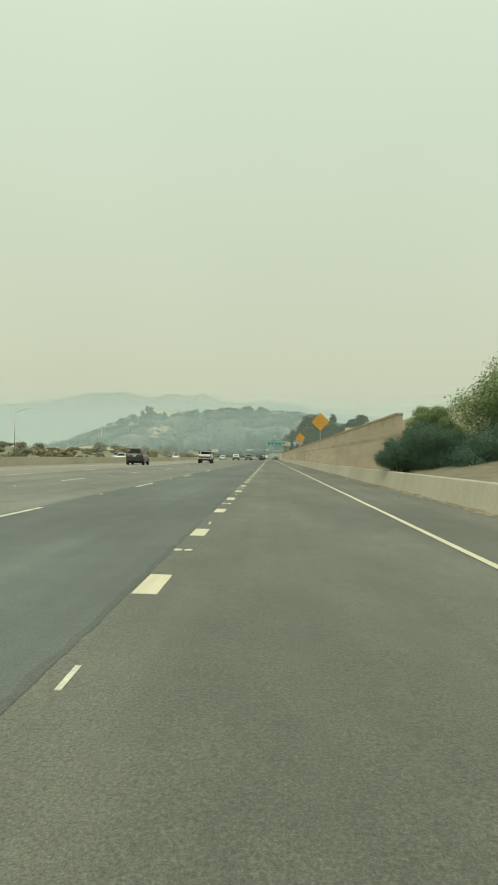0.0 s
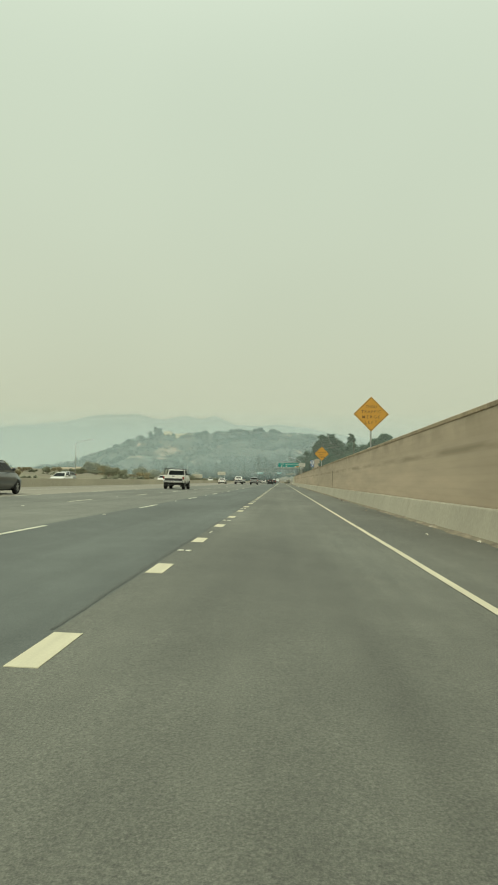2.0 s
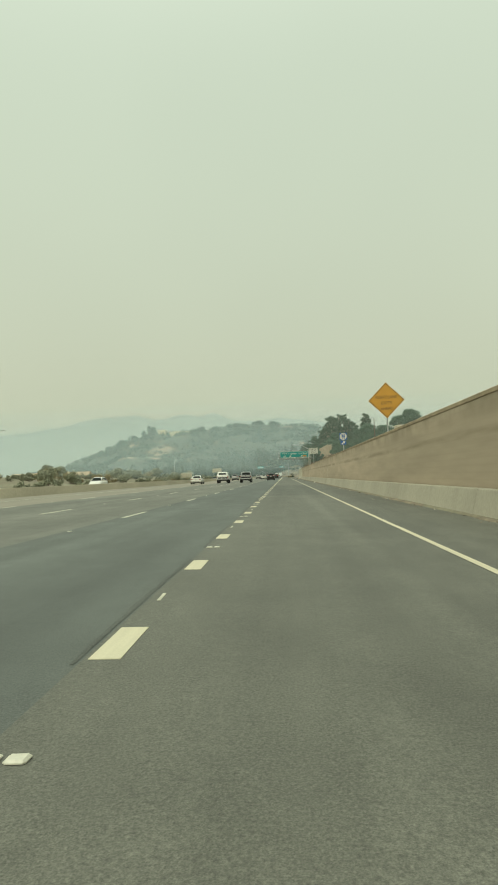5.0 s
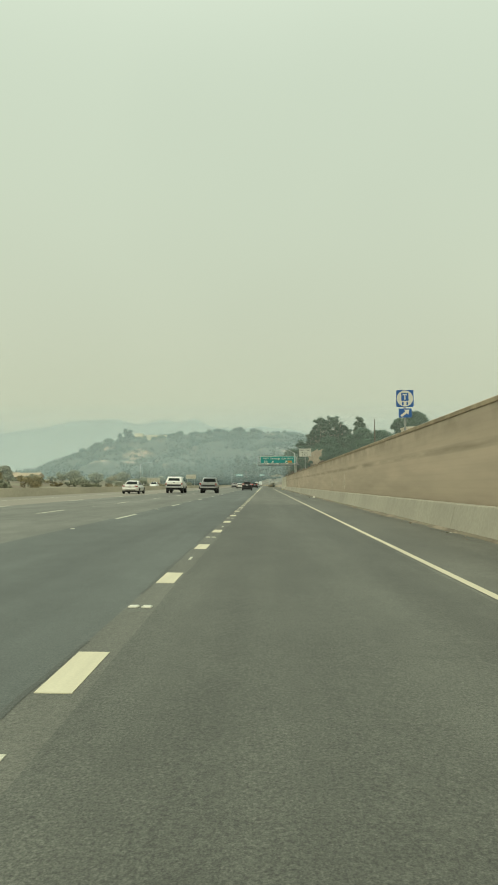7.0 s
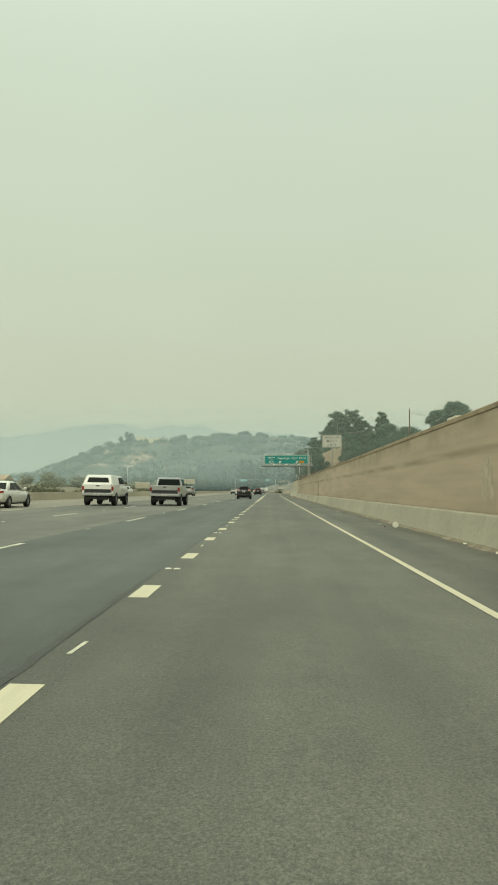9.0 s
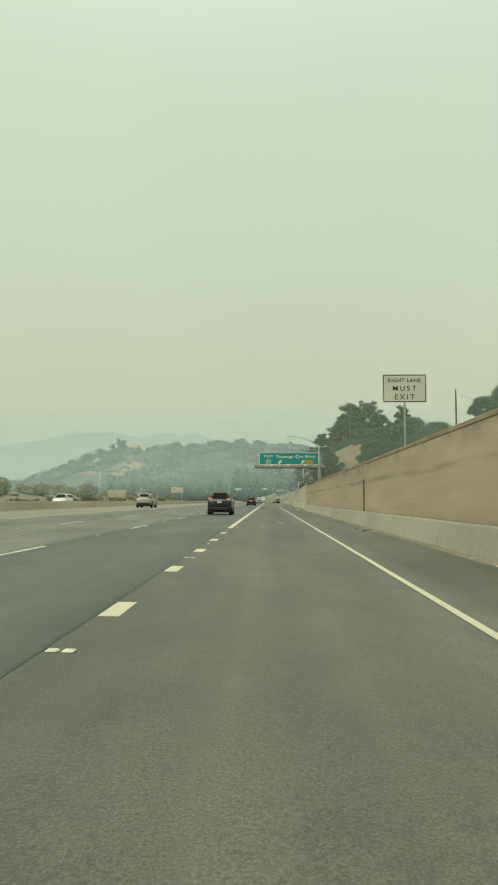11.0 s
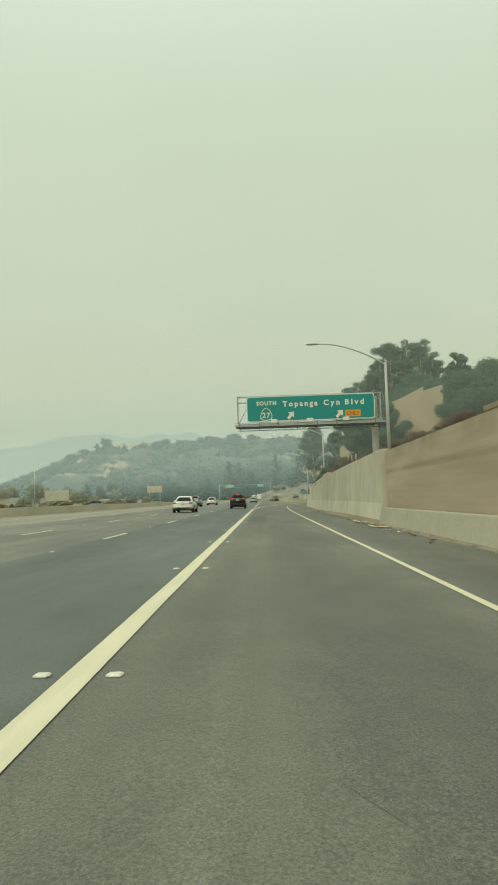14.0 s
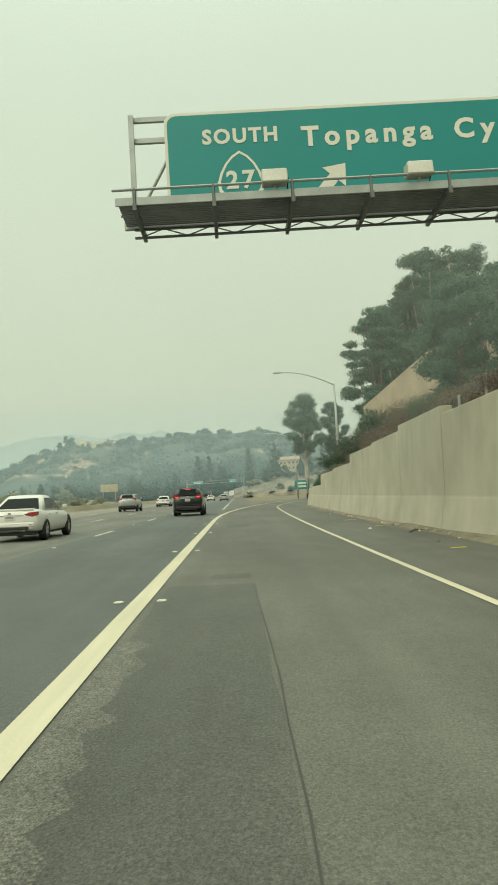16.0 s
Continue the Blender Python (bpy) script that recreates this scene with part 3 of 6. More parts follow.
mountain = grid_sheet("backdrop_mountains", [-4200 + 30 * i for i in range(281)], [3300 + 70 * j for j in range(15)], mountain_z, distance_glow("range_haze_glow", (0.388, 0.452, 0.350), (0.428, 0.490, 0.378)))
tagged(mountain, "faint far mountain range, smoke haze put into its glow", "mountain", kind="structure")
FAR = [(-4300, 150), (-1500, 215), (-900, 300), (-500, 330), (-380, 345), (-250, 322), (-60, 338), (60, 330), (220, 305), (420, 290), (600, 262), (900, 230), (1500, 170), (4300, 90)]
far_range = grid_sheet("backdrop_far_range", [-4300 + 40 * i for i in range(216)], [4330 + 60 * j for j in range(6)], lambda x, y: (ridge(x, FAR) + 8 * noise.fractal((x * 0.007, 9.0, 2), 1, 2, 4)) * (1 - abs(y - 4500) / 400) - 6, distance_glow("far_range_haze_glow", (0.475, 0.535, 0.41), (0.475, 0.535, 0.41)))
tagged(far_range, "fainter farther range, smoke haze put into its glow", "mountain", kind="structure")

# flat tinted sheets stand in for the smoke haze, bluer with distance
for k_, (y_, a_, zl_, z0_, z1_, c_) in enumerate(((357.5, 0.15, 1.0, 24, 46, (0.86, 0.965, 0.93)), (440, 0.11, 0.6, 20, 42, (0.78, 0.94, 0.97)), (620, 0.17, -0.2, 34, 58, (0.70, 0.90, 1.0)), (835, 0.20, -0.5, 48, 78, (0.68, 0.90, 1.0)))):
    sm = sheet("smoke_layer", [(-4400, y_, -5), (4400, y_, -5), (4400, y_, z1_ + 2), (-4400, y_, z1_ + 2)], [(0, 1, 2, 3)], haze_sheet_material("smoke_%d" % k_, a_, zl_, z0_, z1_, c_))
    tagged(sm, "flat translucent sheet standing in for wildfire smoke haze", "smoke", kind="structure")

# ---------------------------------------------------------------- barriers and walls
BARRIER = [(0.0, 0.0), (0.02, 0.07), (0.185, 0.70), (0.205, 0.72), (0.44, 0.72), (0.46, 0.70), (0.60, 0.07), (0.62, 0.0)]
barrier = empty("barrier_right", pose(0, 0, 0), "weathered concrete safety barrier along the shoulder", "barrier", kind="structure")
SEG = 14.0
for i in range(-4, 24):
    y0 = i * SEG
    if y0 > 322:
        break
    y1 = min(y0 + SEG, 327.6)
    part("barrier_section", extrude([(4.78 + u, v - 0.12) for u, v in BARRIER], "y", y0 + 0.012, y1 - 0.012), CONCRETE, barrier)
median = empty("barrier_median", pose(0, 0, 0), "pale concrete median barrier between the carriageways", "barrier", kind="structure")
for i in range(-4, 50):
    part("barrier_section", extrude([(-19.9 + u, v * 1.0 + 0.36) for u, v in BARRIER], "y", i * 18 + 0.01, i * 18 + 17.99), MEDIAN_CONCRETE, median)

WX = 5.36
wall = empty("wall_right", pose(0, 0, 0), "tall brown plastered sound wall with grime streaks and a coping", "wall", kind="structure")
GAPS = [(116.9, 117.5), (270.9, 271.5)]
edges = [32.8, 46, 61, 76, 91, 104, 116.9, 117.5, 131, 146, 161, 176, 191, 206, 221, 236, 251, 262, 270.9, 271.5, 285, 300, 314, 328.6]
for a, b in zip(edges, edges[1:]):
    if (a, b) in GAPS:
        bm = box(WX + 0.22, WX + 0.30, a, b, -0.2, 3.01)
        part("recess_panel", bm, DOOR_STEEL, wall, "dark recessed steel access door")
        # added dark strip: shade on the recess's far jamb as colour
        part("jamb_strip", box(WX + 0.004, WX + 0.22, b - 0.03, b, -0.2, 2.25), DOOR_STEEL, wall, "brown strip added to darken the far jamb")
        part("door_handle", box(WX + 0.16, WX + 0.22, a + 0.06, a + 0.16, 1.20, 1.24, 0.005), STEEL, wall)
        bm = box(WX, WX + 0.30, a, b, 2.25, 3.01)
        part("wall_panel", bm, WALL, wall)
        continue
    part("wall_panel", box(WX, WX + 0.30, a, b, -0.2, 3.01), WALL, wall)
for a, b in zip(edges[0:6] + edges[6::2], edges[1:7] + edges[8::2]):
    part("coping", box(WX - 0.025, WX + 0.33, a + 0.004, b - 0.004, 3.01, 3.15, 0.02), COPING, wall, "darker weathered coping course")
rng = random.Random(5)
for y0, w, z0, z1 in ((207.5, 1.1, 0.9, 1.95), (198.2, 0.9, 0.75, 1.95), (199.4, 0.55, 0.8, 1.5)):
    n = 20
    pts = []
    for k in range(n):
        c, s = math.cos(2 * math.pi * k / n), math.sin(2 * math.pi * k / n)
        q = 1 / max(abs(c), abs(s)) * (1 - 0.14 * rng.random())
        pts.append((y0 + w * (0.5 + 0.5 * c * q), (z0 + z1) / 2 + (z1 - z0) * 0.5 * s * q))
    part("repair_patch", extrude(pts, "x", WX - 0.0025, WX + 0.02), WALL_REPAIR, wall, "pale scrubbed repair patch")

# grey retaining wall with stepped top, swinging aside with the ramp
retaining = empty("wall_retaining", pose(0, 0, 0), "grey cast concrete retaining wall with a stepped top and joints", "wall", kind="structure")
ys = [328.6, 334.6, 340.6, 346.6, 351.4, 356.5, 361.6, 366.6, 372.8, 380.2, 388.0, 396, 404, 414]
tops = [3.10, 3.06, 3.02, 2.96, 2.88, 3.05, 2.84, 2.72, 2.30, 2.16, 1.45, 1.35, 1.2]
for (a, b), zt in zip(zip(ys, ys[1:]), tops):
    bm = bmesh.new()
    xa, xb = 5.02 + bend(a), 5.02 + bend(b)
    g = 0.032
    slope = 0.02
    levels = [((xa - 0.10, xb - 0.10), -0.3, -0.3), ((xa + 0.09, xb + 0.09), 0.74, 0.74), ((xa + 0.105, xb + 0.105), 0.79, 0.79), ((xa + 0.16, xb + 0.16), zt + slope, zt - slope)]
    rows_ = []
    for (pa, pb), z1, z2 in levels:
        rows_.append([bm.verts.new(q) for q in ((pa, a + g, z1), (pb, b - g, z2), (xb + 0.48, b - g, z2), (xa + 0.48, a + g, z1))])
    for low, top in zip(rows_, rows_[1:]):
        for k in range(4):
            bm.faces.new((low[k], low[(k + 1) % 4], top[(k + 1) % 4], top[k]))
    bm.faces.new(rows_[-1])
    bm.faces.new(rows_[0][::-1])
    bmesh.ops.recalc_face_normals(bm, faces=bm.faces[:])
    bmesh.ops.bevel(bm, geom=[e for e in bm.edges], offset=0.018, segments=1, affect="EDGES")
    part("wall_panel", bm, GREY_CONCRETE, retaining)
    bm = bmesh.new()
    add_extrude(bm, [(xb + 0.0, -0.3), (xb + 0.40, -0.3), (xb + 0.40, zt - 0.4), (xb + 0.17, zt - 0.4), (xb + 0.12, 0.78)], "y", b - 0.03, b + 0.03)
    part("joint_filler", bm, JOINT, retaining, "dark joint filler")

# grit and soil gathered at the foot of the barrier
verts, faces = [], []
rng = random.Random(8)
N = 760
COLS = 6
for i in range(N):
    y = -40 + i * 0.58
    w = 0.30 + 0.34 * noise.noise((y * 0.12, 0, 0)) + 0.24 * noise.noise((y * 0.7, 2, 0))
    x = 4.93 + bend(y)
    for k in range(COLS):
        u = k / (COLS - 1)
        h = (0.06 * (1 - u) ** 1.5 + 0.035 * rng.random() * (1 - u)) - 0.014 * u
        verts.append((x - 0.05 - max(w, 0.08) * u * (0.9 + 0.2 * rng.random()), y + rng.uniform(-0.1, 0.1), road_z(4.8) + h))
for i in range(N - 1):
    for k in range(COLS - 1):
        a = i * COLS + k
        faces.append((a, a + 1, a + COLS + 1, a + COLS))
grit = sheet("roadside_grit", verts, faces, DIRT)
tagged(grit, "brown soil and grit gathered against the barrier foot", "soil", kind="stuff")

# ---------------------------------------------------------------- markings
def marking_mesh(name, w, ln, mat, h=0.006):
    bm = box(-w / 2, w / 2, -ln / 2, ln / 2, -0.002, h)
    for v in bm.verts:
        v.co.z += road_z(v.co.x)
    me = bpy.data.meshes.new(name)
    bm.to_mesh(me)
    bm.free()
    me.materials.append(mat)
    return me


def piece(name, me, x, y, parent, z=None, rz=0.0):
    ob = new(name, me)
    ob.parent = parent
    ob.matrix_world = pose(x, y, road_z(x) if z is None else z, 0, 0, rz)
    return ob


LX, PER = -1.18, 4.572
drop_mesh = marking_mesh("lane_dash", 0.21, 1.0, PAINT)
long_mesh = marking_mesh("lane_dash_long", 0.115, 3.66, PAINT_WORN)
scrap_mesh = marking_mesh("paint_scrap", 0.034, 0.42, PAINT_WORN)
bm = bmesh.new()
add_box(bm, -0.05, 0.05, -0.05, 0.05, -0.004, 0.018, 0.014)
dot_mesh = bpy.data.meshes.new("marker")
bm.to_mesh(dot_mesh)
bm.free()
dot_mesh.materials.append(CERAMIC)
bm = bmesh.new()
add_box(bm, -0.055, 0.055, -0.05, 0.05, -0.004, 0.02, 0.016)
bar_mesh = bpy.data.meshes.new("marker_bar")
bm.to_mesh(bar_mesh)
bm.free()
bar_mesh.materials.append(CERAMIC)
rng = random.Random(3)
k0 = 0.45 * PER
i = -6
while True:
    y = k0 + i * PER
    if y > 258.9:
        break
    piece("lane_dash", drop_mesh, LX + rng.uniform(-0.015, 0.015), y, road)
    if i % 2 == 0 and rng.random() < 0.75:
        piece("paint_scrap", scrap_mesh, LX + rng.uniform(-0.04, 0.05), y + rng.uniform(1.5, 3.1), road, rz=rng.uniform(-3, 3))
    i += 1
YSOLID = 262.4
for k in range(-5, 27):
    for s in (-0.062, 0.062):
        piece("road_marker", dot_mesh, LX + s, 9.0 + 9.144 * k, road)


def painted_line(name, xf, y0, y1, w, mat, step=4.0, lift=0.005, level=None):
    n = int((y1 - y0) / step) + 1
    verts, faces = [], []
    for j in range(n):
        y = y0 + (y1 - y0) * j / (n - 1)
        x = xf(y)
        jit = 0.012 * noise.noise((y * 0.9, w, 0))
        for s in (-1, 1):
            verts.append((x + s * w / 2 + jit, y, road_z(x if level is None else level) + lift))
    for j in range(n - 1):
        a = 2 * j
        faces.append((a, a + 1, a + 3, a + 2))
    ob = sheet(name, verts, faces, mat)
    ob.parent = road
    return ob


def exit_line(y):
    return LX - 0.02 + (max(0.0, y - 372) ** 2 / 2 / 260.0)


painted_line("solid_line", exit_line, YSOLID, 440, 0.21, PAINT, 2.0, 0.008, LX)
painted_line("edge_line", lambda y: 2.38 + bend(y), -50, 470, 0.105, PAINT, 2.0, 0.009, 2.38)
painted_line("gore_line", lambda y: LX - 0.1, 400, 900, 0.15, PAINT_WORN)
painted_line("inner_edge_line", lambda y: -16.1, -50, 900, 0.12, PAINT_WORN, 12.0)
for y in np.arange(263.6, 400, 7.52):
    for s in (-0.24, 0.24):
        piece("road_marker", bar_mesh, exit_line(y) + s, y, road)
for x, y0 in ((-4.8, 203.5), (-8.4, 206.9), (-12.3, 226.1)):
    y = y0 - 18 * 14.63
    while y < 760:
        piece("lane_dash_long", long_mesh, x, y, road)
        if y < 420:
            piece("road_marker", dot_mesh, x, y + 7.3, road)
        y += 14.63

# paving joints, seals, patches in the near lane
def blob(name, pts, mat, lift, parent):
    me = bpy.data.meshes.new(name)
    me.from_pydata([(x, y, road_z(x) + lift) for x, y in pts], [], [tuple(range(len(pts)))])
    me.materials.append(mat)
    ob = new(name, me)
    ob.parent = parent
    return ob


def rough_patch(cx, cy, w, ln, seed, n=22, rough=0.35):
    r = random.Random(seed)
    out = []
    for k in range(n):
        a = 2 * math.pi * k / n
        c, s = math.cos(a), math.sin(a)
        q = 1 / max(abs(c), abs(s)) ** 0.6
        out.append((cx + w / 2 * c * q * (1 - rough * r.random()), cy + ln / 2 * s * q * (1 - rough * 0.4 * r.random())))
    return out


for cx, cy, w, ln, sd in ((0.7, 274.55, 0.24, 0.55, 3), (0.95, 276.4, 0.14, 0.5, 4), (1.0, 273.7, 0.12, 0.5, 7), (0.97, 272.6, 0.16, 0.5, 9)):
    blob("overlay_patch", rough_patch(cx, cy, w, ln, sd), OVERLAY, 0.004, road)
rng = random.Random(14)
n = 70
left_, right_ = [], []
for k in range(n + 1):
    y = 269.1 + 4.1 * k / n
    wd = 0.07 + 0.10 * (1 - k / n) * (0.6 + 0.8 * abs(noise.noise((y * 1.7, 3, 1)))) if k else 0.03
    mid = 1.06 - 0.05 * k / n + 0.04 * math.sin(y * 2.1)
    left_.append((mid - wd - 0.05 * max(0, noise.noise((y * 5.1, 0, 2))) - rng.uniform(0, 0.035), y))
    right_.append((mid + wd * 0.6 + rng.uniform(0, 0.02), y))
blob("overlay_patch", left_ + right_[::-1], OVERLAY, 0.004, road)
for cx, cy, w, ln, sd in ((-0.2, 348.6, 0.65, 0.7, 5), (-0.1, 366, 1.0, 3.0, 6)):
    blob("asphalt_patch", rough_patch(cx, cy, w, ln, sd, rough=0.15), PATCH, 0.003, road)
for x, y0, y1 in ((0.2, 176, 191.8), (0.12, 329.6, 347.6), (1.1, 181, 188.5)):
    ob = painted_line("crack_seal", lambda y, x=x: x + 0.03 * math.sin(y * 0.5), y0, y1, 0.010, SEAL, 1.0, 0.005)
# ragged lip where the outer lane's overlay ends
rng = random.Random(31)
y = -20.0
while y < 258:
    ln = rng.uniform(5.0, 16.0)
    n = int(ln / 0.22)
    wd = rng.uniform(0.02, 0.05)
    pts = [(-1.345 + 0.02 * math.sin(q * 0.21) + 0.025 * noise.noise((q * 1.9, 5, 0)) - wd * math.sin(math.pi * k / n) * (0.5 + rng.random()), q) for k, q in ((k, y + ln * k / n) for k in range(n + 1))]
    pts += [(-1.315 + 0.02 * math.sin(q * 0.21) + 0.025 * noise.noise((q * 1.9, 5, 0)), q) for q in (y + ln * k / n for k in range(n, -1, -1))]
    blob("overlay_edge", pts, LANE_EDGE, 0.0035, road)
    y += ln + rng.uniform(0.5, 4.0)
for x0, x1, y0, y1, sd in ((-1.02, 0.12, 329.6, 347.6, 1), (-1.02, 2.25, 149.0, 191.8, 2)):
    rng = random.Random(sd)
    n = 40
    pts = [(x1 + (x0 - x1) * k / 14, y0 + rng.uniform(-0.08, 0.08)) for k in range(1, 14)] + [(x0 + rng.uniform(-0.03, 0.03), y0 + (y1 - y0) * k / n) for k in range(n + 1)] + [(x0 + (x1 - x0) * k / 8, y1 + rng.uniform(-0.05, 0.05)) for k in range(1, 8)]
    pts += [(x1 + rng.uniform(-0.012, 0.012), y1 - (y1 - y0) * k / n) for k in range(n + 1)]
    blob("asphalt_patch", pts, PATCH, 0.0035, road)
for cx, cy, w, ln, sd in ((1.55, 15.5, 1.1, 7.5, 31), (1.7, 56.0, 0.9, 9.0, 32), (1.5, 97.0, 1.0, 8.0, 33), (1.45, 287.0, 1.3, 8.0, 34), (1.35, 318.0, 1.4, 9.0, 35), (0.9, 300.0, 1.2, 6.0, 36)):
    blob("oil_stain", rough_patch(cx, cy, w, ln, sd, 48, 0.4), STAIN, 0.0032, road)
rng = random.Random(6)
n = 60
pts = [(-1.06 + rng.uniform(-0.02, 0.02), 331 + 13 * k / n) for k in range(n + 1)] + [(-0.80 + rng.uniform(-0.10, 0.08), 344 - 13 * k / n) for k in range(n + 1)]
blob("worn_strip", pts, AGGREGATE, 0.0045, road)
# grit stones strewn along the barrier foot
r_ = np.random.RandomState(12)
cnt = 2600
sy = r_.uniform(5, 400, cnt)
sx = np.array([4.80 + bend(q) for q in sy]) - np.abs(r_.normal(0, 0.26, cnt)) - 0.02
ss = 0.006 + 0.024 * r_.uniform(0, 1, cnt) ** 3
tet = np.array([(1, 0, 0), (-0.5, 0.9, 0), (-0.6, -0.8, 0), (0.1, 0.1, 1.1)])
ang = r_.uniform(0, 6.28, cnt)
vv = np.zeros((cnt, 4, 3))
vv[:, :, 0] = sx[:, None] + ss[:, None] * (tet[:, 0] * np.cos(ang)[:, None] - tet[:, 1] * np.sin(ang)[:, None])
vv[:, :, 1] = sy[:, None] + ss[:, None] * (tet[:, 0] * np.sin(ang)[:, None] + tet[:, 1] * np.cos(ang)[:, None])
vv[:, :, 2] = -0.02 * sx[:, None] + 0.004 + ss[:, None] * tet[:, 2]
ff = (np.arange(cnt)[:, None, None] * 4 + np.array([(0, 1, 3), (1, 2, 3), (2, 0, 3)])[None]).reshape(-1, 3)
stones = sheet("grit_stones", vv.reshape(-1, 3).tolist(), ff.tolist(), GRAVEL, smooth=False)
tagged(stones, "small pale stones strewn along the barrier foot", "gravel", kind="stuff")

# ---------------------------------------------------------------- signs and lamps
def diamond_sign(x, y, zc, half, lines, label):
    s = empty("warning_sign", pose(x, y, ground_z(x, y)), label, "road sign")
    g = s.matrix_world.translation.z
    c = zc - g
    plate = part("plate", extrude([(0, c - half), (half, c), (0, c + half), (-half, c)], "y", -0.012, 0.0), YELLOW, s)
    r = half * 0.955
    q = half * 0.925
    bm = bmesh.new()
    outer = [(0, c - r), (r, c), (0, c + r), (-r, c)]
    inner = [(0, c - q), (q, c), (0, c + q), (-q, c)]
    for k in range(4):
        a, b = outer[k], outer[(k + 1) % 4]
        d, e2 = inner[(k + 1) % 4], inner[k]
        add_extrude(bm, [a, b, d, e2], "y", -0.017, -0.0135)
    part("border", bm, BLACK, s)
    part("post", tube([(0, 0.05, -0.4), (0, 0.05, c + half * 0.7)], 0.045, 8), STEEL, s)
    for k, (text, w, dz) in enumerate(lines):
        lettering("legend", text, half * 0.24, LEGEND_BROWN, s, facing(0, -0.016, c + dz * half - half * 0.085), w * half, 0.001, 0.003, "CENTER")
    return s


diamond_sign(5.98, 90.6, 5.52, 1.12, (("THRU", 0.62, 0.42), ("TRAFFIC", 1.12, 0.14), ("MERGE", 1.0, -0.16), ("LEFT", 0.70, -0.46)), "orange diamond warning sign on a steel post above the wall")
diamond_sign(5.98, 149.0, 5.15, 1.02, (("RIGHT LANE", 1.18, 0.18), ("EXITS", 0.58, -0.14), ("AHEAD", 0.70, -0.46)), "amber diamond sign with a worn black legend above the wall")


def rect_sign(name, x, y, z0, w, h, mat, border, label):
    s = empty(name, pose(x, y, ground_z(x, y)), label, "road sign")
    c = z0 - s.matrix_world.translation.z
    rr = 0.06
    out = []
    for cx, cz, a0 in ((w / 2 - rr, c + rr, -90), (w / 2 - rr, c + h - rr, 0), (-w / 2 + rr, c + h - rr, 90), (-w / 2 + rr, c + rr, 180)):
        for k in range(4):
            a = radians(a0 + 30 * k)
            out.append((cx + rr * math.cos(a), cz + rr * math.sin(a)))
    part("plate", extrude(out, "y", -0.012, 0.0), mat, s)
    if border:
        bm = bmesh.new()
        m_, t_ = 0.035, 0.03
        for a, b, d, e2 in ((-w / 2 + m_, w / 2 - m_, c + m_, c + m_ + t_), (-w / 2 + m_, w / 2 - m_, c + h - m_ - t_, c + h - m_), (-w / 2 + m_, -w / 2 + m_ + t_, c + m_ + t_, c + h - m_ - t_), (w / 2 - m_ - t_, w / 2 - m_, c + m_ + t_, c + h - m_ - t_)):
            add_box(bm, a, b, -0.017, -0.0125, d, e2)
        part("border", bm, border, s)
    part("post", tube([(0, 0.05, -0.4), (0, 0.05, c + h * 0.9)], 0.05, 8), STEEL, s)
    return s, c


s, c = rect_sign("exit_sign", 6.35, 264.6, 5.42, 1.92, 1.26, DULL_WHITE, BLACK, "white regulatory sign on a steel post above the wall")
for text, w, dz, size in (("RIGHT LANE", 1.42, 0.90, 0.24), ("MUST", 1.02, 0.52, 0.32), ("EXIT", 0.86, 0.14, 0.32)):
    lettering("legend", text, size, BLACK, s, facing(0, -0.016, c + dz), w, 0.002, 0.003, "CENTER")

s, c = rect_sign("service_sign", 5.92, 179.7, 4.34, 0.73, 0.72, BLUE, None, "blue roadside service sign with white ring above the wall")
part("ring", extrude([(0.34 * math.cos(2 * math.pi * k / 28), c + 0.36 + 0.34 * math.sin(2 * math.pi * k / 28)) for k in range(28)], "y", -0.016, -0.0125), WHITE, s)
bm = bmesh.new()
add_box(bm, -0.15, 0.15, -0.020, -0.0165, c + 0.26, c + 0.60)
add_box(bm, -0.13, -0.06, -0.020, -0.0165, c + 0.08, c + 0.22)
add_box(bm, 0.06, 0.13, -0.020, -0.0165, c + 0.08, c + 0.22)
part("symbol", bm, BLUE, s)
lettering("legend", "T", 0.32, WHITE, s, facing(0, -0.0215, c + 0.32), 0.18, 0.012, 0.001, "CENTER")
arrow = part("arrow_plate", box(-0.27, 0.27, -0.012, 0.0, c - 0.44, c - 0.06), BLUE, s, "blue arrow plate")
ar = [(-0.05, -0.22), (0.05, -0.22), (0.05, 0.05), (0.14, 0.05), (0, 0.22), (-0.14, 0.05), (-0.05, 0.05)]
a45 = radians(-52)
part("arrow", extrude([(u * math.cos(a45) - v * math.sin(a45), c - 0.25 + u * math.sin(a45) + v * math.cos(a45)) for u, v in ar], "y", -0.016, -0.0125), WHITE, s)

# overhead sign on a cantilever frame
SY = 352.3
gantry = empty("overhead_sign", pose(0, SY, ground_z(8.6, SY)), "green overhead exit sign on a steel cantilever with lamps and walkway", "overhead sign")
G0 = gantry.matrix_world.translation.z
def gz(z):
    return z - G0
X0, X1, Z0, Z1 = -1.05, 8.60, 6.90, 8.82
rr = 0.22
def rounded(x0, x1, z0, z1, rr, n=5):
    out = []
    for cx, cz, a0 in ((x1 - rr, z0 + rr, -90), (x1 - rr, z1 - rr, 0), (x0 + rr, z1 - rr, 90), (x0 + rr, z0 + rr, 180)):
        for k in range(n):
            a = radians(a0 + 90 * k / (n - 1))
            out.append((cx + rr * math.cos(a), cz + rr * math.sin(a)))
    return out
part("panel_edge", extrude(rounded(X0, X1, gz(Z0), gz(Z1), rr), "y", 0.0, 0.05), WHITE, gantry, "white border of the sign panel")
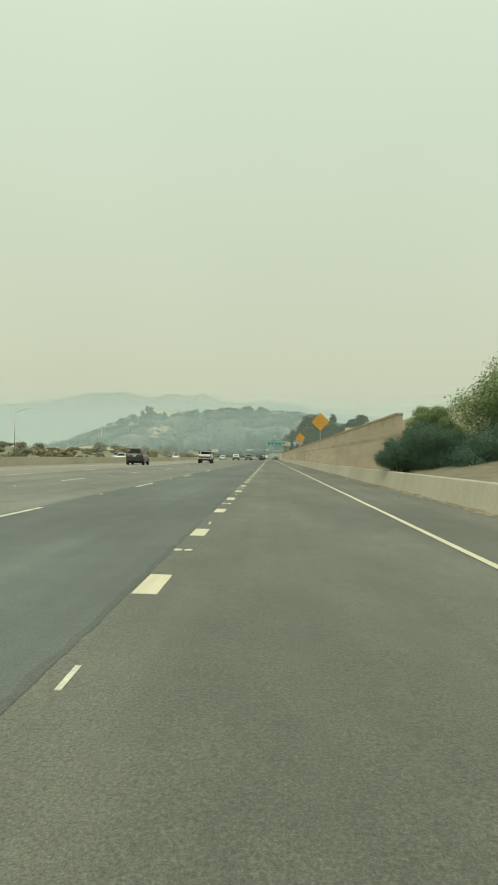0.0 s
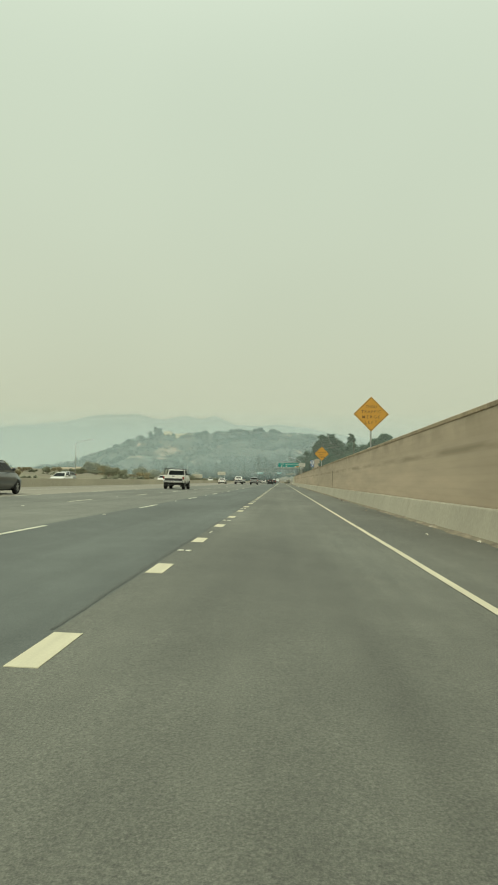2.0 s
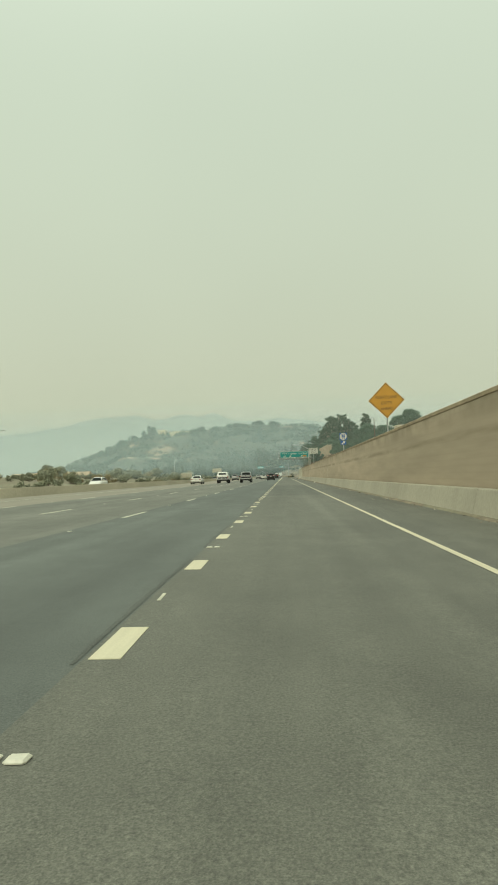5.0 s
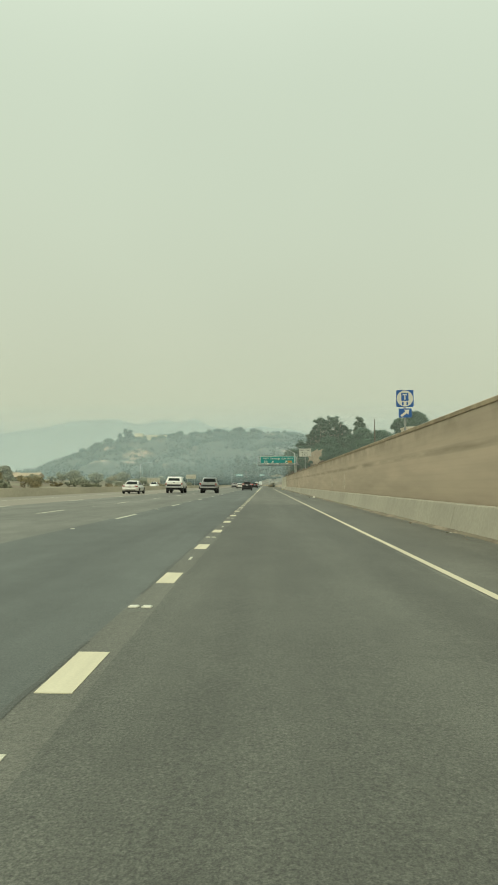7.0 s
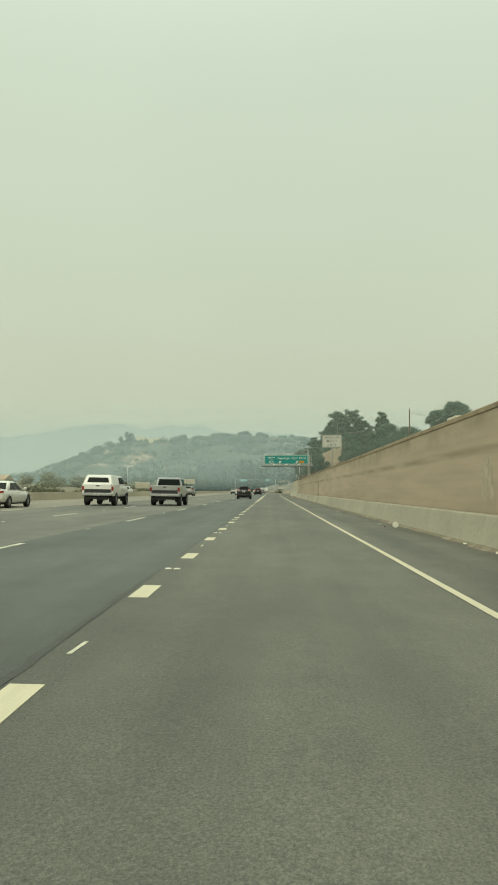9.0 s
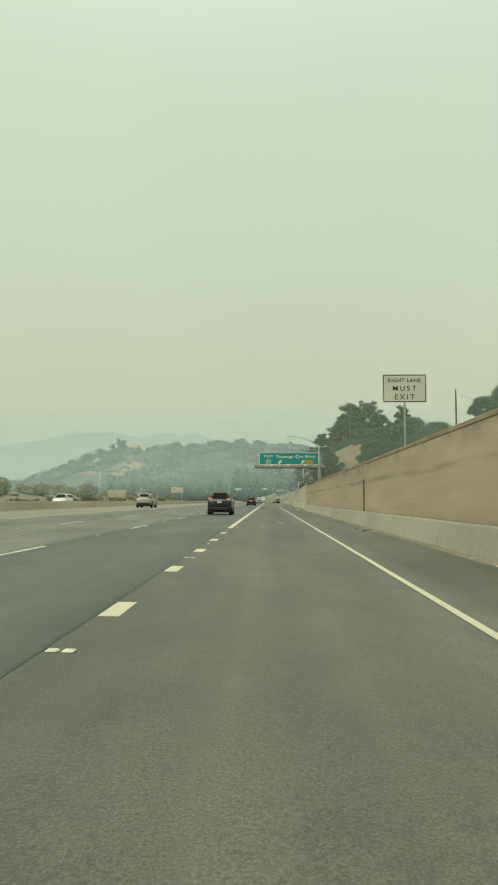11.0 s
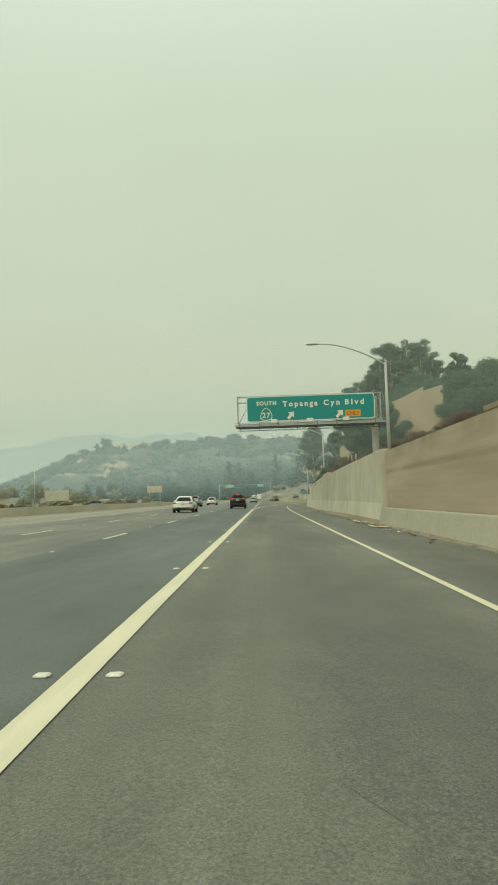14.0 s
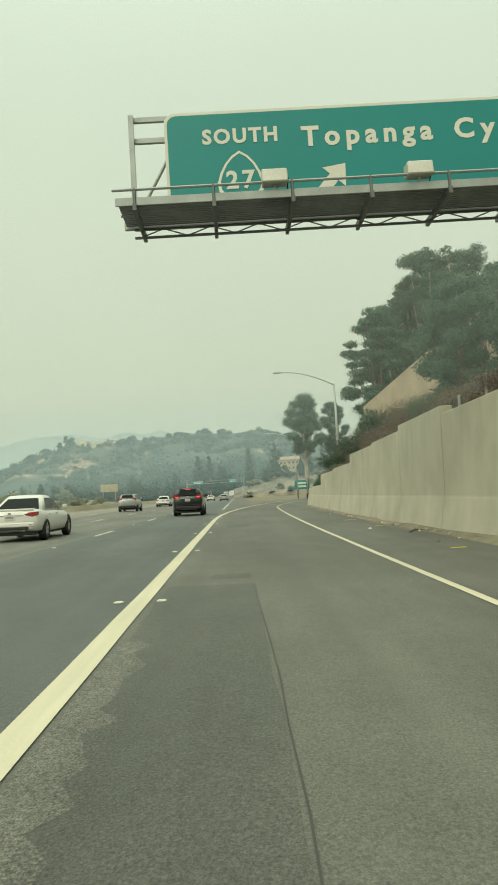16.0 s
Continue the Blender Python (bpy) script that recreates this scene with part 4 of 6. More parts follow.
part("panel", extrude(rounded(X0 + 0.06, X1 - 0.06, gz(Z0) + 0.06, gz(Z1) - 0.06, rr - 0.04), "y", -0.006, 0.0), GREEN, gantry, "green reflective panel")
def sign_words(text, x, z, size, width, weight=0.012):
    lettering("legend", text, size, WHITE, gantry, facing(x, -0.012, gz(z)), width, weight, 0.004)
sign_words("SOUTH", -0.30, 8.15, 0.41, 1.50, 0.014)
sign_words("Topanga", 1.68, 8.01, 0.56, 2.64, 0.018)
sign_words("Cyn", 4.76, 8.01, 0.56, 1.22, 0.018)
sign_words("Blvd", 6.38, 8.01, 0.56, 1.42, 0.018)
# route shield
SHIELD = [(0, 1.0), (0.16, 0.90), (0.30, 0.74), (0.40, 0.55), (0.46, 0.36), (0.44, 0.18), (0.34, 0.06), (0.16, 0.0), (-0.16, 0.0), (-0.34, 0.06), (-0.44, 0.18), (-0.46, 0.36), (-0.40, 0.55), (-0.30, 0.74), (-0.16, 0.90)]
bm = bmesh.new()
n = len(SHIELD)
loops = []
for y, k, dz, kz in ((-0.0065, 1.0, 0.0, 1.0), (-0.012, 1.0, 0.0, 1.0), (-0.012, 0.87, 0.06, 0.89), (-0.0065, 0.87, 0.06, 0.89)):
    loops.append([bm.verts.new((0.42 + u * k, y, gz(6.98) + dz + v * kz)) for u, v in SHIELD])
for a, b in zip(loops, loops[1:] + loops[:1]):
    for k in range(n):
        bm.faces.new((a[k], a[(k + 1) % n], b[(k + 1) % n], b[k]))
bmesh.ops.recalc_face_normals(bm, faces=bm.faces[:])
part("route_shield", bm, WHITE, gantry, "white spade-shaped route outline")
sign_words("27", 0.13, 7.22, 0.50, 0.58, 0.014)
def sign_arrow(x, z):
    pts = [(-0.11, -0.36), (0.11, -0.36), (0.11, 0.0), (0.30, 0.0), (0, 0.36), (-0.30, 0.0), (-0.11, 0.0)]
    a = radians(-42)
    part("arrow", extrude([(x + u * math.cos(a) - v * math.sin(a), gz(z) + u * math.sin(a) + v * math.cos(a)) for u, v in pts], "y", -0.012, -0.0065), WHITE, gantry, "white slanting arrow")
sign_arrow(2.28, 7.34)
sign_arrow(5.95, 7.34)
part("only_plate", extrude(rounded(6.36, 7.52, gz(7.08), gz(7.58), 0.05), "y", -0.012, -0.0065), ORANGE, gantry, "orange ONLY plate")
lettering("legend", "ONLY", 0.40, LEGEND_BROWN, gantry, facing(6.45, -0.016, gz(7.19)), 0.98, 0.002, 0.002)
# frame: top and bottom rails, end posts, braces
bm = bmesh.new()
for x in (-1.72, 9.05):
    add_box(bm, x - 0.05, x + 0.05, 0.10, 0.20, gz(6.62), gz(8.89))
for z in (8.84, 8.40, 6.75):
    add_box(bm, -1.76, 9.10, 0.21, 0.29, gz(z) - 0.05, gz(z) + 0.05)
part("frame", bm, STEEL, gantry, "grey steel box frame")
for k in range(12):
    a, b = -1.7 + 0.9 * k, -1.7 + 0.9 * (k + 1)
    part("brace", tube([(a, 0.25, gz(8.40 if k % 2 else 6.8)), (b, 0.25, gz(6.8 if k % 2 else 8.40))], 0.035, 6), STEEL, gantry, "diagonal steel brace")
for k in range(11):
    part("walkway_bar", box(-1.85, 9.45, -1.345 + k * 0.098, -1.285 + k * 0.098, gz(6.44), gz(6.485)), DARK_STEEL, gantry, "dark steel walkway bar")
for z in (6.22, 6.38):
    part("truss_chord", box(-1.7, 9.4, -0.30, -0.25, gz(z) - 0.02, gz(z) + 0.02), DARK_STEEL, gantry, "thin chord of the lattice truss")
for k in range(24):
    a, b = -1.6 + 0.46 * k, -1.6 + 0.46 * (k + 1)
    part("truss_diagonal", tube([(a, -0.275, gz(6.38 if k % 2 else 6.22)), (b, -0.275, gz(6.22 if k % 2 else 6.38))], 0.014, 5), DARK_STEEL, gantry)
part("toe_board", box(-1.9, 9.45, -1.40, -1.375, gz(6.42), gz(6.57), 0.006), STEEL, gantry, "steel edge board of the walkway")
part("inner_beam", box(-1.9, 9.45, -0.26, -0.18, gz(6.40), gz(6.56), 0.01), STEEL, gantry, "steel beam under the panel")
for y, z in ((-1.38, 6.72), (-0.30, 6.66)):
    part("rail", tube([(-1.95, y, gz(z)), (9.5, y, gz(z))], 0.026, 6), STEEL, gantry, "walkway rail")
k = 0
while -1.55 + 1.42 * k < 9.4:
    x = -1.55 + 1.42 * k
    bm = bmesh.new()
    add_box(bm, x - 0.035, x + 0.035, -1.46, 0.25, gz(6.31), gz(6.435))
    add_tube(bm, [(x, -1.42, gz(6.32)), (x, -1.38, gz(6.74))], 0.03, 6)
    part("bracket", bm, DARK_STEEL, gantry)
    k += 1
for x in (0.98, 3.60, 6.25):
    bm = bmesh.new()
    add_extrude(bm, [(-1.56, gz(6.66)), (-1.18, gz(6.69)), (-1.18, gz(6.95)), (-1.50, gz(6.92))], "x", x - 0.23, x + 0.23)
    bmesh.ops.bevel(bm, geom=bm.edges[:], offset=0.02, segments=1, affect="EDGES")
    lamp = part("floodlight", bm, FLOOD_GREY, gantry, "boxy pale grey sign floodlight")
    part("lens", box(x - 0.19, x + 0.19, -1.178, -1.17, gz(6.72), gz(6.92)), WINDOW_DARK, lamp)
    part("stem", tube([(x, -1.38, gz(6.56)), (x, -1.38, gz(6.70))], 0.03, 6), STEEL, lamp)
    part("cable", tube([(x + 0.25, -1.36, gz(6.80)), (x + 0.23, -1.0, gz(6.56)), (x + 0.1, -0.4, gz(6.52))], 0.012, 5), BLACK, gantry)
part("post", tube([(8.62, 0.5, gz(1.0)), (8.62, 0.5, gz(8.6))], [0.27, 0.25], 18), LAMP_GREY, gantry, "thick round grey post")
part("arm", box(8.0, 9.2, 0.28, 0.5, gz(6.7), gz(6.95)), STEEL, gantry)


def street_lamp(x, y, tip_x, tip_z, top_z, label):
    g = ground_z(x, y)
    s = empty("street_lamp", pose(x, y, g), label, "street lamp", "freeway lamps")
    t = top_z - g
    part("pole", tube([(0, 0, -0.5), (0, 0, t * 0.5), (0, 0, t + 0.05)], [0.12, 0.10, 0.07], 12), LAMP_GREY, s, smooth=True)
    dx, dz = tip_x - x, tip_z - top_z
    pts = []
    for k in range(13):
        u = k / 12
        pts.append((dx * u, 0, t - 0.1 + dz * math.sin(u * math.pi / 2) ** 0.9))
    part("arm", tube(pts, [0.055 - 0.02 * k / 12 for k in range(13)], 8), LAMP_GREY, s, smooth=True)
    e2 = pts[-1]
    sg = 1 if dx > 0 else -1
    bm = bmesh.new()
    rings = []
    for u, w, h in ((0.05, 0.05, 0.05), (-0.1, 0.10, 0.08), (-0.35, 0.16, 0.10), (-0.62, 0.14, 0.08), (-0.72, 0.06, 0.04)):
        rings.append([bm.verts.new((e2[0] - sg * u, w * math.cos(a), e2[2] + h * math.sin(a) * (1.0 if math.sin(a) > 0 else 0.7))) for a in [2 * math.pi * k / 10 for k in range(10)]])
    for p, q in zip(rings, rings[1:]):
        for k in range(10):
            bm.faces.new((p[k], p[(k + 1) % 10], q[(k + 1) % 10], q[k]))
    bm.faces.new(rings[0])
    bm.faces.new(rings[-1])
    bmesh.ops.recalc_face_normals(bm, faces=bm.faces[:])
    part("lamp_head", bm, LAMP_GREY, s, "cobra-head luminaire", smooth=True)
    part("base", box(-0.2, 0.2, -0.2, 0.2, -0.3, 0.12, 0.03), CONCRETE, s)
    return s


street_lamp(7.85, 342.3, 3.7, 10.72, 9.28, "tall grey curved-arm street lamp behind the retaining wall")
street_lamp(8.2, 397.0, 4.1, 10.75, 9.5, "tall grey curved-arm street lamp on the shrubby bank")
street_lamp(9.2, 452.0, 5.4, 10.3, 9.2, "grey curved-arm street lamp beside the exit ramp")
street_lamp(-53.5, 236.0, -49.4, 11.3, 10.2, "grey curved-arm street lamp beyond the median")
street_lamp(-53.5, 155.0, -49.4, 11.3, 10.2, "grey curved-arm street lamp beyond the far lanes")
street_lamp(-53.5, 470.0, -49.4, 11.3, 10.2, "grey curved-arm street lamp beyond the median")

# ---------------------------------------------------------------- plants
def leaf_cards(centres, radii, count, size, seed, flat=0.75):
    """Small leaf blades scattered through clumps, denser towards each clump's skin."""
    r = np.random.RandomState(seed)
    centres, radii = np.asarray(centres, float), np.asarray(radii, float)
    p = radii ** 2 / (radii ** 2).sum()
    idx = r.choice(len(centres), count, p=p)
    d = r.normal(size=(count, 3))
    d /= np.linalg.norm(d, axis=1)[:, None]
    rad = radii[idx] * np.clip(r.normal(0.78, 0.20, count), 0.1, 1.16)
    pos = centres[idx] + d * rad[:, None] * np.array([1, 1, flat])
    nrm = d * 1.0 + 0.45 * r.normal(size=(count, 3))
    u = np.cross(nrm, r.normal(size=(count, 3)))
    u /= np.linalg.norm(u, axis=1)[:, None]
    v = np.cross(u, nrm)
    v /= np.linalg.norm(v, axis=1)[:, None]
    s = size * r.uniform(0.6, 1.4, count)[:, None]
    a, b = u * s, v * s * 0.45
    blade = np.stack([pos - a, pos + a - b * 0.4, pos + b * 1.9], 1).reshape(-1, 3)
    faces = np.arange(count * 3).reshape(-1, 3)
    return blade, faces


def leaf_part(name, centres, radii, count, size, mat, parent, seed, label="", flat=0.75):
    v, f = leaf_cards(centres, radii, count, size, seed, flat)
    ob = sheet(name, v.tolist(), f.tolist(), mat, smooth=False)
    ob.parent = parent
    return tagged(ob, label)


def tree(name, x, y, height, spread, clumps, count, leaf, mat, bark, label, seed, bare=0.35, z=None, lean=0.0, group="", flat=0.75, shape="round", puff=1.0):
    """A tapered trunk with forking limbs that end in leaf clumps."""
    r = random.Random(seed)
    g = ground_z(x, y) - 0.1 if z is None else z
    t = empty(name, pose(x, y, g), label, "tree", group)
    base = height * bare
    bm = bmesh.new()
    add_tube(bm, [(0, 0, -0.3), (lean * 0.3, 0, base * 0.6), (lean * 0.6, 0.1, base), (lean, 0.1, height * 0.75)], [height * 0.026, height * 0.02, height * 0.016, height * 0.006], 8)
    cs, rs = [], []
    for k in range(clumps):
        u = (k + 0.5) / clumps
        a = k * 2.399 + r.uniform(-0.3, 0.3)
        if shape == "cone":
            zz = base + (height - base) * u
            rad = spread * (1 - u) ** 0.8 * r.uniform(0.75, 1.0) + 0.1
            size = (spread * (0.34 - 0.2 * u)) * puff
        else:
            zz = base + (height - base) * (0.12 + 0.84 * u) * r.uniform(0.93, 1.03)
            rad = spread * math.sin(math.pi * (0.18 + 0.74 * u)) * (r.uniform(0.05, 0.4) if k % 4 == 0 else r.uniform(0.45, 1.0))
            size = spread * r.uniform(0.20, 0.36) * puff
        c = (lean + rad * math.cos(a), rad * math.sin(a), min(zz, height - size * flat))
        cs.append(c)
        rs.append(size)
        if k % 3 == 0:
            s0 = (lean * 0.6, 0.1, base * r.uniform(0.75, 1.3))
            m_ = (c[0] * 0.5 + s0[0] * 0.5, c[1] * 0.5, (c[2] + s0[2]) / 2 - height * 0.02)
            add_tube(bm, [s0, m_, c], [height * 0.010, height * 0.007, height * 0.003], 5, False)
    part("trunk", bm, bark, t, smooth=True)
    leaf_part("crown", cs, rs, count, leaf, mat, t, seed, flat=flat)
    return t


def shrub(x, y, w, h, mat, label, seed, count=900, leaf=0.10, z=None, group="", name="shrub"):
    r = random.Random(seed)
    g = (ground_z(x, y) if z is None else z) - 0.05
    t = empty(name, pose(x, y, g), label, "shrub", group)
    bm = bmesh.new()
    cs, rs = [], []
    for k in range(9):
        a = k * 2.4
        q = w * 0.5 * r.uniform(0.2, 0.8)
        c = (q * math.cos(a), q * math.sin(a), h * r.uniform(0.3, 0.78))
        cs.append(c)
        rs.append(min(w, h) * r.uniform(0.22, 0.36))
        add_tube(bm, [(c[0] * 0.15, c[1] * 0.15, -0.1), (c[0] * 0.6, c[1] * 0.6, c[2] * 0.6), c], [0.035, 0.025, 0.01], 5, False)
    part("stem", bm, BARK, t)
    leaf_part("foliage", cs, rs, count, leaf, mat, t, seed, flat=0.8)
    return t


def top_tree(name, x, y, top, *args, **kw):
    """A tree whose crown reaches the height top."""
    return tree(name, x, y, top - ground_z(x, y) + 0.1, *args, **kw)


# thicket at the start of the wall
tree("roadside_tree", 11.6, 33.0, 6.1, 3.3, 76, 90000, 0.055, LEAF, BARK, "bushy green roadside tree behind the concrete barrier", 11, bare=0.06, z=-0.1)
tree("roadside_tree", 14.6, 37.0, 7.2, 3.6, 64, 36000, 0.09, LEAF, BARK, "bushy green roadside tree beside the wall end", 12, bare=0.12, z=0.2)
tree("roadside_tree", 8.0, 37.5, 3.9, 1.7, 40, 40000, 0.042, LEAF, BARK, "low bushy green tree in the lee of the wall", 17, bare=0.05, z=-0.1)
shrub(6.7, 32.0, 2.6, 3.0, LEAF_OAK, "dense dark green shrub overhanging the barrier", 13, 52000, 0.034, z=-0.05)
shrub(8.5, 31.4, 3.2, 2.9, LEAF_OAK, "dense dark green shrub behind the barrier", 14, 52000, 0.036, z=-0.05)
shrub(5.45, 33.0, 1.9, 1.75, LEAF_OAK, "dark shrub spilling over the barrier top", 15, 34000, 0.03, z=0.45)
shrub(10.6, 31.5, 3.4, 3.0, LEAF_OAK, "dark green shrub on the bank behind the barrier", 18, 36000, 0.038, z=0.0)
shrub(11.0, 27.5, 3.4, 2.0, LEAF, "green shrub on the bank behind the barrier", 16, 20000, 0.045, z=0.1)

# eucalyptus grove on the bank past the overhead sign
GROVE = "eucalyptus grove"
top_tree("eucalyptus", 20.0, 411.0, 24.9, 5.4, 96, 26000, 0.13, LEAF_EUC, PALE_BARK, "tall eucalyptus with open layered crown on the bank", 21, bare=0.22, flat=0.55, group=GROVE, puff=0.62)
top_tree("eucalyptus", 24.5, 413.0, 25.6, 5.8, 96, 26000, 0.13, LEAF_EUC, PALE_BARK, "tall eucalyptus with ragged crown and pale limbs", 22, bare=0.22, flat=0.55, group=GROVE, puff=0.62)
top_tree("eucalyptus", 17.2, 412.0, 19.6, 3.2, 56, 20000, 0.14, LEAF_EUC, PALE_BARK, "eucalyptus with dense drooping foliage on the bank", 23, bare=0.15, flat=0.7, group=GROVE, puff=0.8)
top_tree("eucalyptus", 21.5, 416.0, 20.0, 5.0, 56, 20000, 0.15, LEAF_EUC, PALE_BARK, "dense eucalyptus in the middle of the grove", 35, bare=0.12, flat=0.7, group=GROVE, puff=0.85)
top_tree("eucalyptus", 29.0, 421.0, 22.6, 4.6, 50, 14000, 0.18, LEAF_EUC, PALE_BARK, "eucalyptus behind the grove", 24, bare=0.2, flat=0.6, group=GROVE, puff=0.8)
for k, (x, y, zt, sp) in enumerate(((18.6, 408.0, 15.5, 4.4), (22.5, 408.5, 16.6, 4.8), (27.6, 411.0, 17.6, 4.8), (32.0, 414.0, 18.6, 4.6))):
    top_tree("eucalyptus", x, y, zt, sp, 50, 15000, 0.17, LEAF_EUC, PALE_BARK, "lower eucalyptus filling the grove", 90 + k, bare=0.06, flat=0.75, group=GROVE, puff=0.95)
top_tree("pine_tree", 36.2, 432.0, 26.6, 2.8, 52, 13000, 0.19, LEAF_DARK, BARK, "dark narrow pine beside the eucalyptus grove", 25, bare=0.25, flat=0.7)
for k, (x, y, zt, sp) in enumerate(((18.2, 411.0, 22.0, 3.2), (21.6, 411.5, 23.6, 3.8), (27.6, 414.0, 22.6, 3.8), (16.2, 409.0, 17.6, 2.8))):
    top_tree("eucalyptus", x, y, zt, sp, 60, 20000, 0.13, LEAF_EUC, PALE_BARK, "eucalyptus with clustered foliage inside the grove", 94 + k, bare=0.15, flat=0.62, group=GROVE, puff=0.75)
top_tree("oak_tree", 9.9, 369.2, 9.9, 2.3, 34, 44000, 0.07, LEAF_OAK, BARK, "broad dark evergreen oak on the bank above the wall", 26, bare=0.06)
top_tree("oak_tree", 11.9, 366.4, 10.0, 1.9, 26, 30000, 0.065, LEAF_OAK, BARK, "dark evergreen oak against the block wall", 39, bare=0.04)
top_tree("oak_tree", 18.6, 375.5, 13.0, 3.6, 40, 36000, 0.09, LEAF_OAK, BARK, "dark evergreen oak beside the block wall", 37, bare=0.05)
top_tree("oak_tree", 18.8, 363.6, 12.0, 3.1, 36, 40000, 0.08, LEAF_OAK, BARK, "dense dark oak rising above the sound wall", 38, bare=0.04)
top_tree("oak_tree", 15.4, 374.5, 12.2, 3.4, 40, 50000, 0.08, LEAF_OAK, BARK, "dark evergreen oak higher on the bank", 36, bare=0.08)
top_tree("pine_tree", 12.2, 398.5, 16.2, 3.3, 64, 36000, 0.10, LEAF_OAK, BARK, "dark layered pine leaning over the bank", 27, bare=0.10, flat=0.45, puff=0.9)
top_tree("oak_tree", 21.0, 394.0, 17.0, 4.4, 44, 20000, 0.17, LEAF_OAK, BARK, "broad dark evergreen oak on the upper slope", 28, bare=0.10)
top_tree("oak_tree", 33.5, 405.0, 20.4, 4.8, 44, 18000, 0.18, LEAF_OAK, BARK, "spreading green oak on the upper slope", 29, bare=0.12)
top_tree("oak_tree", 41.0, 412.0, 20.0, 4.8, 44, 18000, 0.18, LEAF_OAK, BARK, "spreading green oak along the upper slope", 30, bare=0.12)
top_tree("oak_tree", 45.5, 374.0, 23.0, 3.8, 40, 16000, 0.16, LEAF_OAK, BARK, "round dark tree behind the pale flat-roofed house", 31, bare=0.15)
top_tree("oak_tree", 41.0, 372.0, 20.6, 3.0, 36, 12000, 0.16, LEAF_OAK, BARK, "dark tree beside the pale flat-roofed house", 32, bare=0.15)
top_tree("eucalyptus", 10.2, 446.0, 15.3, 3.1, 30, 26000, 0.11, LEAF_EUC, PALE_BARK, "slender eucalyptus beside the exit ramp", 33, bare=0.38, flat=0.8, puff=1.15)
top_tree("eucalyptus", 14.9, 449.0, 14.2, 2.5, 26, 18000, 0.11, LEAF_EUC, PALE_BARK, "slender eucalyptus with thin crown near the ramp", 34, bare=0.40, flat=0.8, puff=1.1)

rng = random.Random(77)
for k in range(38):
    y = 337 + k * 2.0 + rng.uniform(-0.6, 0.6)
    for row in range(3):
        b = 1.25 + row * 1.8 + rng.uniform(-0.25, 0.4)
        x = 5.3 + bend(y) + b
        red = rng.random() < (0.95, 0.9, 0.75)[row] and y < 396
        if y < (345 if row < 1 else 357):
            continue
        shrub(x, y, rng.uniform(2.4, 3.2) if row else rng.uniform(1.7, 2.1), (rng.uniform(0.8, 1.2) if y < 365 else rng.uniform(1.5, 2.3)) if row else rng.uniform(0.9, 1.4), LEAF_RED if red else LEAF_OAK, "rust-brown dry shrub on the bank" if red else "dark green shrub on the bank", 200 + k * 3 + row, 4200, 0.036, group="bank shrubs")
for k in range(9):
    y = 381 + k * 2.6
    shrub(6.2 + bend(y) + rng.uniform(1.2, 3.0), y, 3.2, rng.uniform(2.0, 2.8), LEAF_DARK, "dark green bushy shrub below the block wall", 400 + k, 6000, 0.065, group="bank shrubs")
for k in range(9):
    y = 368 + k * 4.5
    x = 5.3 + bend(y) + rng.uniform(6.0, 9.0)
    shrub(x, y, 3.0, 2.0, LEAF_DARK if k % 3 else LEAF_DRY, "dark green shrub higher on the bank" if k % 3 else "dry straw-coloured shrub on the bank", 300 + k, 1500, 0.10, group="bank shrubs")

for k, (x, y, w, h) in enumerate(((17.6, 360.5, 3.4, 2.6), (19.6, 361.0, 3.8, 2.9), (22.4, 362.0, 4.0, 3.2), (25.4, 363.0, 4.0, 3.4), (29.0, 365.0, 4.4, 3.6))):
    shrub(x, y, w, h, LEAF_OAK, "tall dark green shrub above the sound wall", 450 + k, 7000, 0.075, group="bank shrubs")

rng = random.Random(78)
for k in range(30):
    x, y = rng.uniform(9.0, 17.5), rng.uniform(355.5, 365.5)
    shrub(x, y, rng.uniform(1.8, 2.8), rng.uniform(0.7, 1.3), LEAF_RED, "low rust-brown dry shrub on the bank", 470 + k, 3400, 0.036, group="bank shrubs")
shrub(17.4, 363.5, 3.6, 3.2, LEAF_OAK, "rounded dark green bush before the block wall", 502, 16000, 0.06, group="bank shrubs")

shrub(12.0, 367.6, 2.6, 3.4, LEAF_OAK, "tall dark green shrub at the corner of the block wall", 503, 18000, 0.06, group="bank shrubs")

shrub(9.9, 393.0, 2.8, 2.6, LEAF_DARK, "dark bushy shrub hiding the low end of the block wall", 504, 12000, 0.065, group="bank shrubs")
# fence posts along the crest of the retaining wall
for k in range(7):
    y = 344.5 + 2.2 * k
    x = 5.3 + bend(y) + 0.75
    g = ground_z(x, y)
    f = empty("fence_post", pose(x, y, g), "pale thin fence post on top of the bank", "fence post", "bank fence posts")
    part("shaft", tube([(0, 0, -0.3), (0, 0, 1.25 + 0.1 * (k % 3))], 0.035, 7), LAMP_GREY, f)
    part("cap", tube([(0, 0, 1.25 + 0.1 * (k % 3)), (0, 0, 1.29 + 0.1 * (k % 3))], [0.045, 0.03], 7), LAMP_GREY, f)

